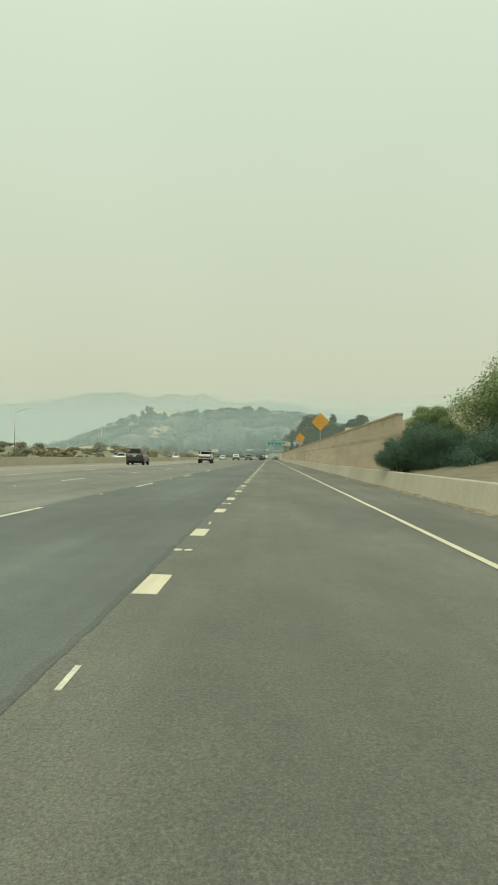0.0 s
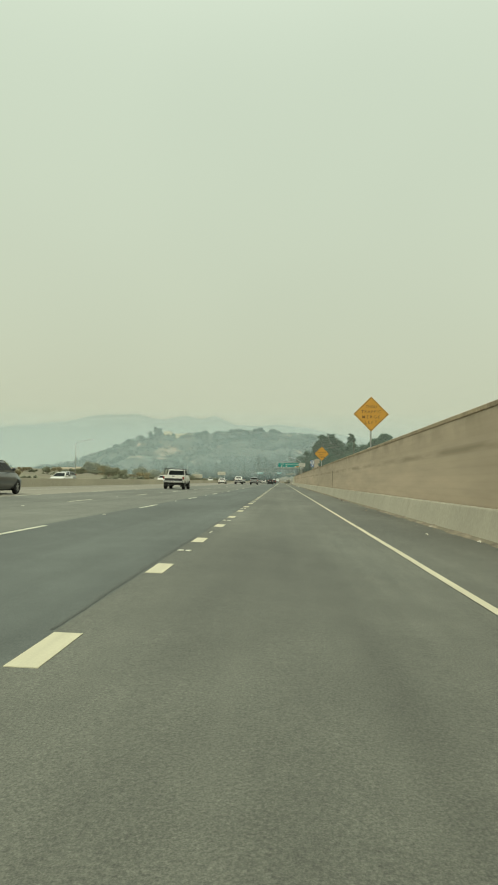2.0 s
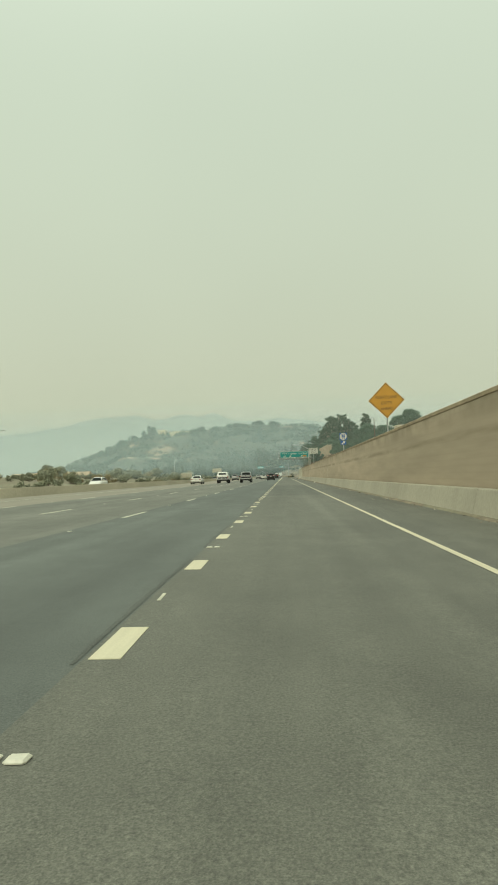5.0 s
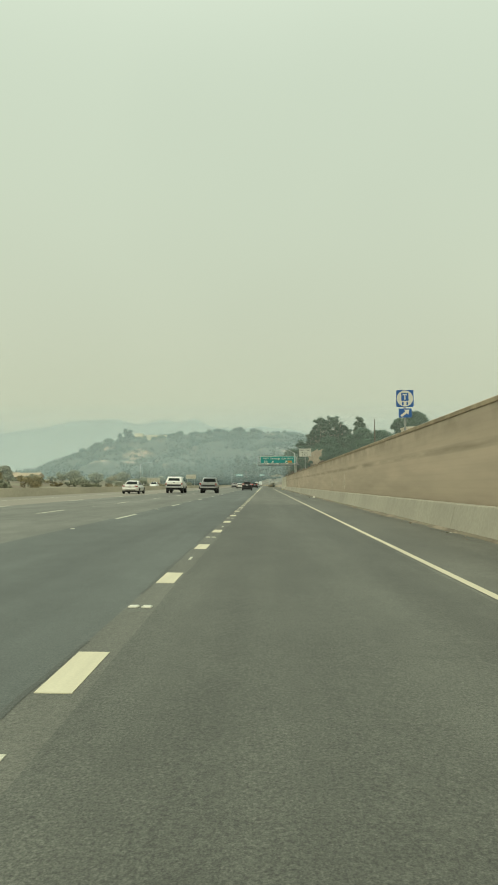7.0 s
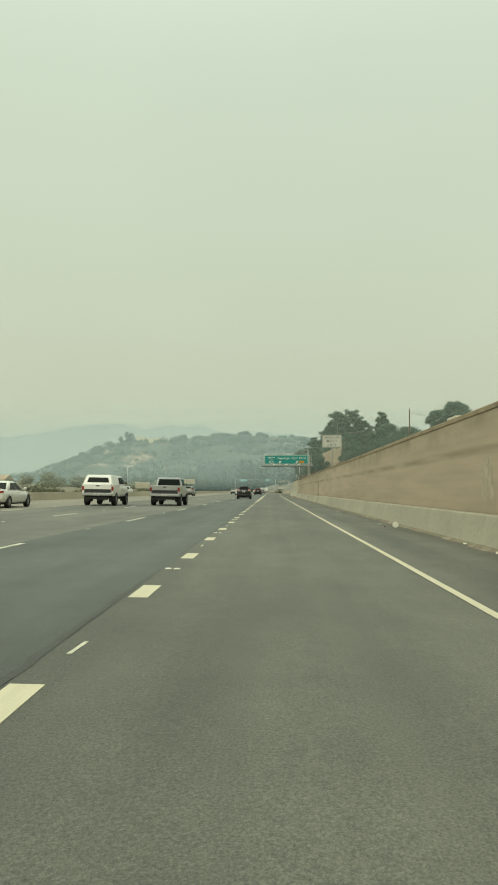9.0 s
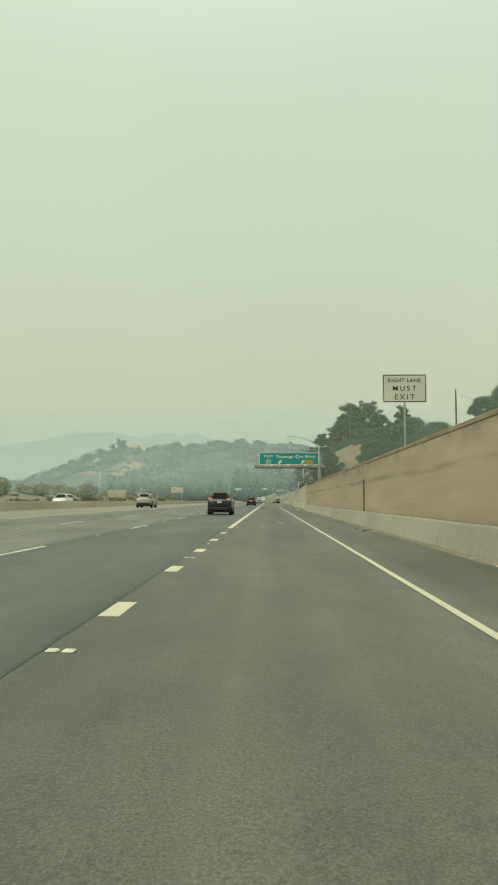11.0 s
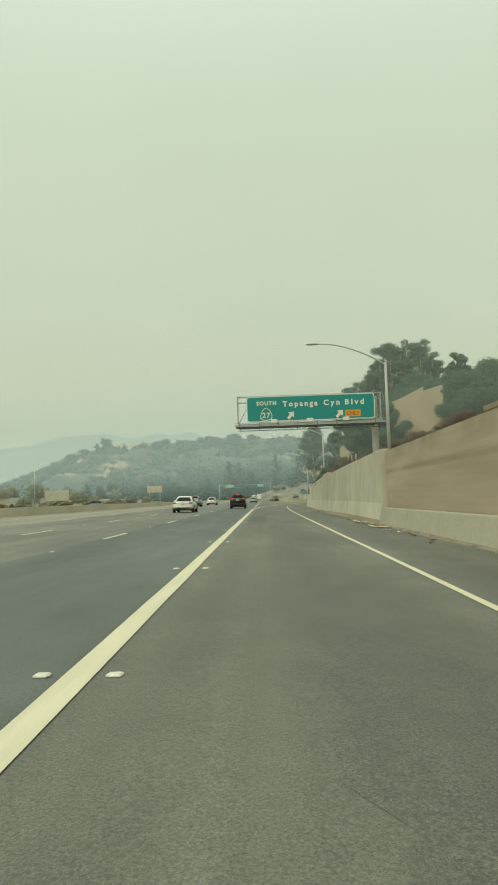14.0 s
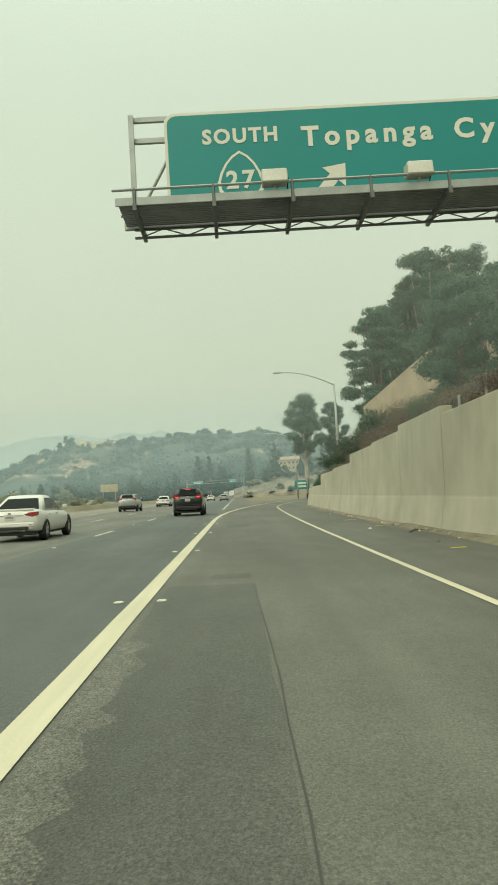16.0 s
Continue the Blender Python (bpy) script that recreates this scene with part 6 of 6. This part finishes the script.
passenger_car("crossover_car", on_road(-3.3, 288.0, 4.63), P_BLACK, "black crossover with clear tail lamps in the next lane", "suv", lens=LENS_PINK)
passenger_car("crossover_car", on_road(-14.0, 318.0, 4.63), P_SILVER, "silver-grey crossover with red tail lamps in the far lane", "suv")
passenger_car("suv", on_road(-14.2, 77.3, 4.63), P_DARK, "dark charcoal sport utility vehicle in the far lane", "suv")
passenger_car("sedan", on_road(-14.5, 228.6, 4.85), P_WHITE, "white four-door sedan in the far lane", "sedan")
passenger_car("sedan", on_road(-7.05, 360.9, 4.85), P_WHITE, "white luxury sedan with dark windows", "sedan")
passenger_car("crossover_car", on_road(-3.1, 383.5, 4.63), P_BLACK, "black crossover braking with lit tail lamps", "suv", lit=True)
passenger_car("crossover_car", on_road(-10.6, 409.5, 4.63), P_SILVER, "silver crossover far ahead in a middle lane", "suv")
passenger_car("sedan", on_road(-10.0, 437.6, 4.85), P_WHITE, "small white sedan far ahead", "sedan")
pickup_truck("pickup_truck", on_road(-10.2, 115.4, 5.6), P_WHITE, "white pickup truck with a black ladder rack", rack=True)
pickup_truck("pickup_truck", on_road(-10.9, 238.0, 5.6), P_WHITE, "white pickup truck with a camper shell far ahead", shell=True)
pickup_truck("pickup_truck", on_road(-7.0, 241.0, 5.6), P_SILVER, "silver pickup truck far ahead beside another")
passenger_car("sedan", on_road(-6.6, 520.0, 4.85), P_WHITE, "white sedan in the hazy distance", "sedan")
passenger_car("sedan", on_road(-3.0, 500.0, 4.85), P_SILVER, "silver sedan in the hazy distance", "sedan")
passenger_car("sedan", on_road(0.6 + bend(447), 444.0, 4.85, -12), P_RED, "dark red sedan on the exit ramp with lit lamps", "sedan", lit=True)
passenger_car("suv", on_road(1.0 + bend(458), 455.5, 4.63, -16), P_DARK, "dark sport utility vehicle on the exit ramp", "suv")


def box_truck(m, label):
    v = empty("box_truck", m, label, "truck")
    part("cargo_box", box(-1.2, 1.2, -3.6, 1.9, 1.0, 3.4, 0.04), P_WHITE, v, "white cargo box")
    part("cab", box(-1.05, 1.05, 2.0, 3.8, 0.6, 2.5, 0.15), P_WHITE, v)
    part("chassis", box(-0.9, 0.9, -3.5, 3.6, 0.55, 0.95, 0.03), TRIM, v)
    part("rear_bumper", box(-1.1, 1.1, -3.75, -3.6, 0.5, 0.65), STEEL, v)
    for sx in (-1, 1):
        part("tail_lamp", box(sx * 0.95 - 0.1, sx * 0.95 + 0.1, -3.66, -3.6, 0.75, 0.95), LENS_RED, v)
        for yy in (-2.3, 2.8):
            wheel(v, sx * 0.95, yy, 0.48, 0.28)
    part("door_seam", box(-0.012, 0.012, -3.61, -3.602, 1.05, 3.35), TRIM, v)
    return v


box_truck(on_road(-3.0, 720.0, 7.4), "white box truck in the hazy distance")
box_truck(on_road(-6.8, 780.0, 7.4), "white box truck far down the freeway")

# ---------------------------------------------------------------- far side and distance
def house(name, x, y, z, w, d, h, storeys, label, wallm, roofm, flat=False, cols=4):
    t = empty(name, pose(x, y, z), label, "house")
    part("wall", box(-w / 2, w / 2, -d / 2, d / 2, -3, h), wallm, t)
    if flat:
        part("roof", box(-w / 2 - 0.2, w / 2 + 0.2, -d / 2 - 0.2, d / 2 + 0.2, h, h + 0.35, 0.03), wallm, t)
    else:
        bm = bmesh.new()
        add_extrude(bm, [(-d / 2 - 0.5, h), (d / 2 + 0.5, h), (d / 2 + 0.5, h + 0.15), (0, h + d * 0.22), (-d / 2 - 0.5, h + 0.15)], "x", -w / 2 - 0.5, w / 2 + 0.5)
        part("roof", bm, roofm, t)
    for s_ in range(storeys):
        for c_ in range(cols):
            cx = -w / 2 + w * (c_ + 0.5) / cols
            cz = h * (s_ + 0.5) / storeys
            win = part("window", box(cx - w / cols * 0.26, cx + w / cols * 0.26, -d / 2 - 0.06, -d / 2 + 0.02, cz - 0.75, cz + 0.65), PALE_STUCCO, t)
            part("pane", box(cx - w / cols * 0.20, cx + w / cols * 0.20, -d / 2 - 0.075, -d / 2 - 0.05, cz - 0.62, cz + 0.52), WINDOW_DARK, win)
    return t


house("townhouse", 31.2, 778, 10.6, 12.0, 10, 9.0, 3, "tan three-storey townhouse terrace above the ramp", STUCCO, PALE_ROOF, cols=5)
house("flat_house", 35.6, 325.0, 11.0, 5.4, 6, 2.9, 1, "pale flat-roofed building above the sound wall", PALE_STUCCO, PALE_STUCCO, flat=True, cols=3)
house("bungalow", -92.0, 432.0, 2.4, 13, 8, 2.4, 1, "tan low house with a pale roof beyond the freeway", STUCCO, PALE_ROOF, cols=4)
house("bungalow", -101.0, 402.0, 1.8, 15, 9, 2.4, 1, "low house with a faded tan roof among the scrub", STUCCO, PALE_ROOF, cols=4)
house("bungalow", -112.0, 470.0, 3.2, 12, 8, 2.6, 1, "pale low house in the haze beyond the scrub", PALE_STUCCO, PALE_ROOF, cols=3)

# earth knoll under the townhouses
def knoll_z(x, y):
    return 12.5 * max(0.0, 1 - ((x - 42) / 62) ** 2) * min(1.0, max(0.0, 1 - ((y - 782) / 62) ** 2) * 1.4) - 2.2 + 0.8 * noise.noise((x * 0.08, y * 0.08, 0))


knoll = grid_sheet("knoll", [-15 + 6 * i for i in range(22)], [715 + 6 * j for j in range(22)], knoll_z, KNOLL_EARTH)
tagged(knoll, "tan earth knoll carrying the townhouses", "knoll", kind="structure")


for k, (x, y, hh) in enumerate(((22, 752, 9), (27, 748, 7), (36, 746, 8), (41, 750, 10), (50, 748, 8), (16, 745, 8), (56, 752, 10))):
    tree("far_tree", x, y, hh, hh * 0.42, 18, 2600, 0.45, LEAF_HILL, BARK, "dark tree in front of the townhouses", 900 + k, bare=0.08, z=knoll_z(x, y) - 0.5, group="far trees")


rng = random.Random(52)
for k in range(46):
    x, y = rng.uniform(2, 66), rng.uniform(722, 768)
    shrub(x, y, rng.uniform(3, 7), rng.uniform(1.2, 3.0), LEAF_HILL if k % 2 else LEAF_DRY, "hazy scrub on the slope below the townhouse", 1000 + k, 500, 0.3, z=knoll_z(x, y), group="far scrub")


def far_frame(x, y, z, w, h, label, mat):
    t = empty("billboard", pose(x, y, 0.3), label, "billboard")
    part("board", box(-w / 2, w / 2, -0.1, 0.1, z - h / 2, z + h / 2, 0.02), mat, t)
    for s_ in (-0.35, 0.35):
        part("post", tube([(s_ * w, 0.15, -0.5), (s_ * w, 0.15, z + h / 2)], 0.14, 8), STEEL, t)
    bm = bmesh.new()
    for k in range(5):
        add_box(bm, -w / 2 + w * (k + 0.2) / 5, -w / 2 + w * (k + 0.75) / 5, -0.112, -0.1, z - h * 0.22, z + h * 0.22)
    part("lettering_bar", bm, STUCCO, t)
    return t


far_frame(-44.2, 598.0, 6.0, 6.0, 2.6, "pale roadside billboard on posts in the haze", BOARD)
far_frame(-47.2, 466.0, 3.0, 5.5, 2.4, "pale hazy board on posts beyond the median", BOARD)


def far_gantry(x0, x1, y, z, panels, label):
    t = empty("far_overhead_sign", pose(0, y, 0), label, "overhead sign")
    for x in (x0, x1):
        part("post", tube([(x, 0, -0.5), (x, 0, z + 1.5)], 0.2, 8), STEEL, t)
    bm = bmesh.new()
    for dz in (-0.6, 0.6):
        add_box(bm, x0, x1, -0.1, 0.1, z + dz - 0.06, z + dz + 0.06)
    part("truss", bm, STEEL, t)
    for a_, b_ in panels:
        p = part("panel", box(a_, b_, -0.25, -0.15, z - 0.8, z + 0.8, 0.03), GREEN, t, "green sign panel")
        bm = bmesh.new()
        for dz in (0.3, -0.3):
            add_box(bm, a_ + 0.4, b_ - 0.4, -0.262, -0.25, z + dz - 0.12, z + dz + 0.12)
        part("lettering_bar", bm, WHITE, p)
    return t


far_gantry(-24, 3.5, 700, 8.2, ((-21, -16), (-3.5, 0.0)), "hazy overhead green signs across the far lanes")
s = empty("ramp_sign", pose(11.5, 470, ground_z(11.5, 470)), "small green exit sign beside the ramp", "road sign")
part("plate", box(-1.3, 1.3, -0.03, 0.0, 1.6, 3.2, 0.01), GREEN, s)
part("lettering_bar", add_box(box(-0.9, 0.9, -0.045, -0.032, 2.5, 2.85), -0.7, 0.7, -0.045, -0.032, 1.95, 2.25), WHITE, s)
for sx in (-0.9, 0.9):
    part("post", tube([(sx, 0.05, -0.4), (sx, 0.05, 3.1)], 0.05, 7), STEEL, s)

# utility pole with a wire behind the sound wall
up = empty("utility_pole", pose(29.6, 348.3, ground_z(29.6, 348.3)), "thin dark timber utility pole above the sound wall", "utility pole")
pg = 18.4 - ground_z(29.6, 348.3)
part("shaft", tube([(0, 0, -0.5), (0, 0, pg)], [0.16, 0.10], 9), BARK, up)
part("wire", tube([(0.4 + 22 * k / 8, 18 * k / 8, pg - 0.8 - 3.0 * (k / 8) * (1 - k / 8) - 1.0 * k / 8) for k in range(9)], 0.02, 5), TRIM, up)

# scrub and trees beyond the median
rng = random.Random(41)
for k in range(150):
    y = 70 + k * 3.6 + rng.uniform(-4, 4)
    x = -43 - rng.uniform(0, 1) ** 1.6 * 50
    big = rng.random() < 0.25
    m_ = (LEAF_HAZED, LEAF_HAZED, LEAF_HAZED, LEAF_DRY)[rng.randrange(4)]
    shrub(x, y, rng.uniform(3.0, 7.0), rng.uniform(2.4, 3.8) if big else rng.uniform(1.0, 2.2), m_, "dry grey-green scrub beyond the far lanes", 500 + k, 900, 0.21, group="far scrub")
for k in range(9):
    tree("far_tree", -60 - rng.uniform(0, 45), 380 + k * 32 + rng.uniform(-8, 8), rng.uniform(3.5, 6.5), rng.uniform(3.0, 4.4), 26, 3000, 0.30, LEAF_HAZED, BARK, "dark hazy tree beyond the freeway", 600 + k, puff=1.1, bare=0.0, group="far trees")
for k in range(64):
    x = -130 + k * 3.0 + rng.uniform(-4, 4)
    y = 830 + rng.uniform(-60, 60)
    tree("far_conifer", x, y, rng.uniform(14, 34) if x > -30 else rng.uniform(10, 20), rng.uniform(3.5, 5.5), 26, 2500, 0.95, LEAF_HILL, BARK, "tall dark conifer at the foot of the hill", 700 + k, bare=0.05, z=-3, shape="cone", group="hill-foot conifers")
for k in range(16):
    tree("far_tree", 45 + rng.uniform(0, 60), 560 + k * 18, rng.uniform(8, 14), rng.uniform(4, 6), 14, 1800, 0.6, LEAF_DARK, BARK, "dark tree along the far slope", 760 + k, bare=0.1, group="far trees")

# scrub over the hill: thousands of low bushes as one mass
r_ = np.random.RandomState(9)
cs, rs = [], []
while len(cs) < 10000:
    x, y = r_.uniform(-750, 420), r_.uniform(870, 1395)
    dens = 0.42 + 1.3 * noise.noise((x * 0.016, y * 0.016, 7)) + 0.5 * noise.noise((x * 0.06, y * 0.06, 3))
    if r_.uniform() > dens:
        continue
    rad = r_.uniform(1.4, 4.0) * (1.6 if r_.uniform() < 0.15 else 1.0)
    cs.append((x, y, hill_z(x, y) + rad * 0.35))
    rs.append(rad)
v_, f_ = leaf_cards(cs, rs, 190000, 1.25, 3, 0.8)
scrub = sheet("hill_scrub", v_.tolist(), f_.tolist(), LEAF_HILL, smooth=False)
tagged(scrub, "grey-green scrub scattered over the hillside", "scrub", kind="stuff")
# belt of trees at the foot of the hill, too far to tell apart
cs, rs = [], []
for k in range(560):
    x = r_.uniform(-330, 70) if k % 3 else r_.uniform(-110, 40)
    y = 862 + r_.uniform(-45, 60) + max(0, -x - 100) * 0.25
    h = r_.uniform(9, 19) * (1.2 if -110 < x < 40 else 0.75)
    wd = r_.uniform(2.8, 4.8)
    for q in range(5):
        u = q / 4
        cs.append((x + r_.uniform(-1, 1), y, hill_z(x, y) + h * (0.12 + 0.8 * u)))
        rs.append(wd * (1.05 - 0.8 * u))
v_, f_ = leaf_cards(cs, rs, 120000, 1.05, 4, 1.2)
woods = sheet("far_woods", v_.tolist(), f_.tolist(), LEAF_HILL, smooth=False)
tagged(woods, "dark belt of trees along the foot of the hill", "woods", kind="stuff")
def crest(x):
    """Where the hill's skyline stands above x, seen from the road."""
    return max((1080 + 6 * k for k in range(51)), key=lambda y: (hill_z(x * y / 1380, y) - 1.0) / (y - 150))


ridge_trees = [(-226, 17), (-236, 11), (-219, 12)] + [(-340 + 9.0 * k + rng.uniform(-8, 8), rng.choice((2.6, 3.2, 3.8, 4.6, 6.0, 7.0))) for k in range(50)]
for k, (x, hh) in enumerate(ridge_trees):
    yr = crest(x)
    x = x * yr / 1380
    tree("ridge_tree", x, yr + (0 if k < 3 else rng.uniform(-14, 10)), hh, hh * (0.42 if k < 3 else 1.0), 16, 1100, 0.85, LEAF_HILL, BARK, "tall dark tree on the crest of the hill" if k < 3 else "dark rounded tree on the crest of the hill", 800 + k, bare=0.03, z=hill_z(x, yr) - (0.8 if k < 3 else 1.4), group="ridge trees")
pads = empty("graded_terrace", pose(0, 0, 0), "pale graded terraces near the hilltop", "terrace", kind="structure")
YELLOW_SCRAP = material("yellow_plastic", (0.62, 0.50, 0.08), 0.6, vary=0.1)
SAND = material("pale_sand", (0.62, 0.52, 0.33), 0.95, vary=0.15, scale=0.1, fine=2)
for x0, x1, z0, z1 in ((-210, -197, 66.0, 79.3), (-190, -158, 66.0, 80.8)):
    yc = crest((x0 + x1) / 2)
    q = yc / 1380
    top = hill_z((x0 + x1) / 2 * q, yc) + 4.5
    part("cut_bank", box(x0 * q, x1 * q, yc - 10, yc + 12, top - 13, top, 0.4), SAND, pads)

# traffic on the opposite carriageway
for x, y, paint, kind, label in ((-26.5, 133, P_WHITE, "sedan", "white sedan on the opposite carriageway"), (-30.0, 147, P_SILVER, "suv", "silver sport utility vehicle on the opposite carriageway"), (-27.0, 214, P_WHITE, "suv", "white van-like car on the opposite carriageway"), (-27.0, 331, P_WHITE, "suv", "white crossover on the opposite carriageway"), (-30.2, 430, P_DARK, "sedan", "dark sedan on the opposite carriageway")):
    passenger_car("oncoming_car", pose(x, y, 0.362, 0, 0, 180), paint, label, kind)

# litter on the shoulder
rng = random.Random(19)
for k in range(110):
    y = (20 + k * 4.2 if k < 70 else 318 + (k - 70) * 1.5) + rng.uniform(-2, 2)
    x = 4.78 + bend(y) - rng.uniform(0.08, 0.7) * rng.uniform(0.4, 1.6)
    t = empty("litter", pose(x, y, road_z(x) + 0.012, 0, 0, rng.uniform(0, 180)), "scrap of pale litter on the shoulder", "litter", "shoulder litter")
    w_, l_ = rng.uniform(0.02, 0.05), rng.uniform(0.03, 0.10)
    bm = bmesh.new()
    vs = [bm.verts.new((w_ * math.cos(a) * rng.uniform(0.6, 1.2), l_ * math.sin(a) * rng.uniform(0.6, 1.2), rng.uniform(0, 0.05))) for a in [2 * math.pi * q / 7 for q in range(7)]]
    top = bm.verts.new((0, 0, rng.uniform(0.02, 0.06)))
    for q in range(7):
        bm.faces.new((vs[q], vs[(q + 1) % 7], top))
    part("scrap", bm, PALE_STUCCO if rng.random() < 0.45 else DIRT, t)
for x, y, rz in ((3.95, 351.6, 82), (4.25, 361.0, 95), (4.05, 366.5, 78), (4.3, 322.5, 60)):
    t = empty("yellow_strip", pose(x + bend(y), y, road_z(x) + 0.006, 0, 0, rz), "yellow plastic strip lying on the shoulder", "litter", "shoulder litter")
    part("strip", box(-0.03, 0.03, -0.14, 0.14, 0, 0.012, 0.003), YELLOW_SCRAP, t)
for x, y, rz, ln in ((4.2, 315.0, 70, 0.9), (4.35, 318.5, 100, 0.7), (4.3, 262.0, 40, 0.5), (4.45, 93.0, 65, 0.6), (4.4, 99.0, 110, 0.8), (4.5, 357.0, 30, 0.5)):
    t = empty("fallen_branch", pose(x, y, road_z(x) + 0.02, 0, 0, rz), "dry broken branch lying at the barrier foot", "branch")
    part("stick", tube([(-ln / 2, 0, 0), (-ln * 0.1, 0.04, 0.05), (ln / 2, -0.02, 0.03)], [0.03, 0.022, 0.008], 6), BARK, t)
    part("twig", tube([(-ln * 0.1, 0.04, 0.05), (ln * 0.15, 0.18, 0.12)], [0.014, 0.005], 5), BARK, t)
cup = empty("lost_hubcap", pose(4.38, 215.3, road_z(4.38)), "white plastic hubcap leaning at the barrier foot", "hubcap")
part("disc", extrude([(0.10 * math.cos(2 * math.pi * k / 20), 0.10 + 0.10 * math.sin(2 * math.pi * k / 20)) for k in range(20)], "y", -0.02, 0.02), WHITE, cup)

# flattened cardboard at the wall foot
for x, y, rz, w_, l_ in ((4.35, 330.3, 62, 0.34, 0.62), (4.2, 328.9, 105, 0.26, 0.45), (4.3, 324.6, 74, 0.40, 0.75)):
    t = empty("cardboard_scrap", pose(x, y, road_z(x) + 0.008, 0, 0, rz), "flattened pale cardboard lying on the shoulder", "litter", "shoulder litter")
    bm = bmesh.new()
    prof = [(-l_ / 2, 0.0), (-l_ * 0.1, 0.02), (l_ * 0.12, 0.012), (l_ / 2, 0.10)]
    low = [[bm.verts.new((s_ * w_ / 2, u, v)) for u, v in prof] for s_ in (-1, 1)]
    top = [[bm.verts.new((s_ * w_ / 2, u, v + 0.008)) for u, v in prof] for s_ in (-1, 1)]
    for k in range(3):
        bm.faces.new((top[0][k], top[1][k], top[1][k + 1], top[0][k + 1]))
        bm.faces.new((low[0][k + 1], low[1][k + 1], low[1][k], low[0][k]))
        for s_ in (0, 1):
            bm.faces.new((low[s_][k], low[s_][k + 1], top[s_][k + 1], top[s_][k]))
    for k in (0, 3):
        bm.faces.new((low[0][k], low[1][k], top[1][k], top[0][k]))
    bmesh.ops.recalc_face_normals(bm, faces=bm.faces[:])
    part("panel", bm, SAND, t)
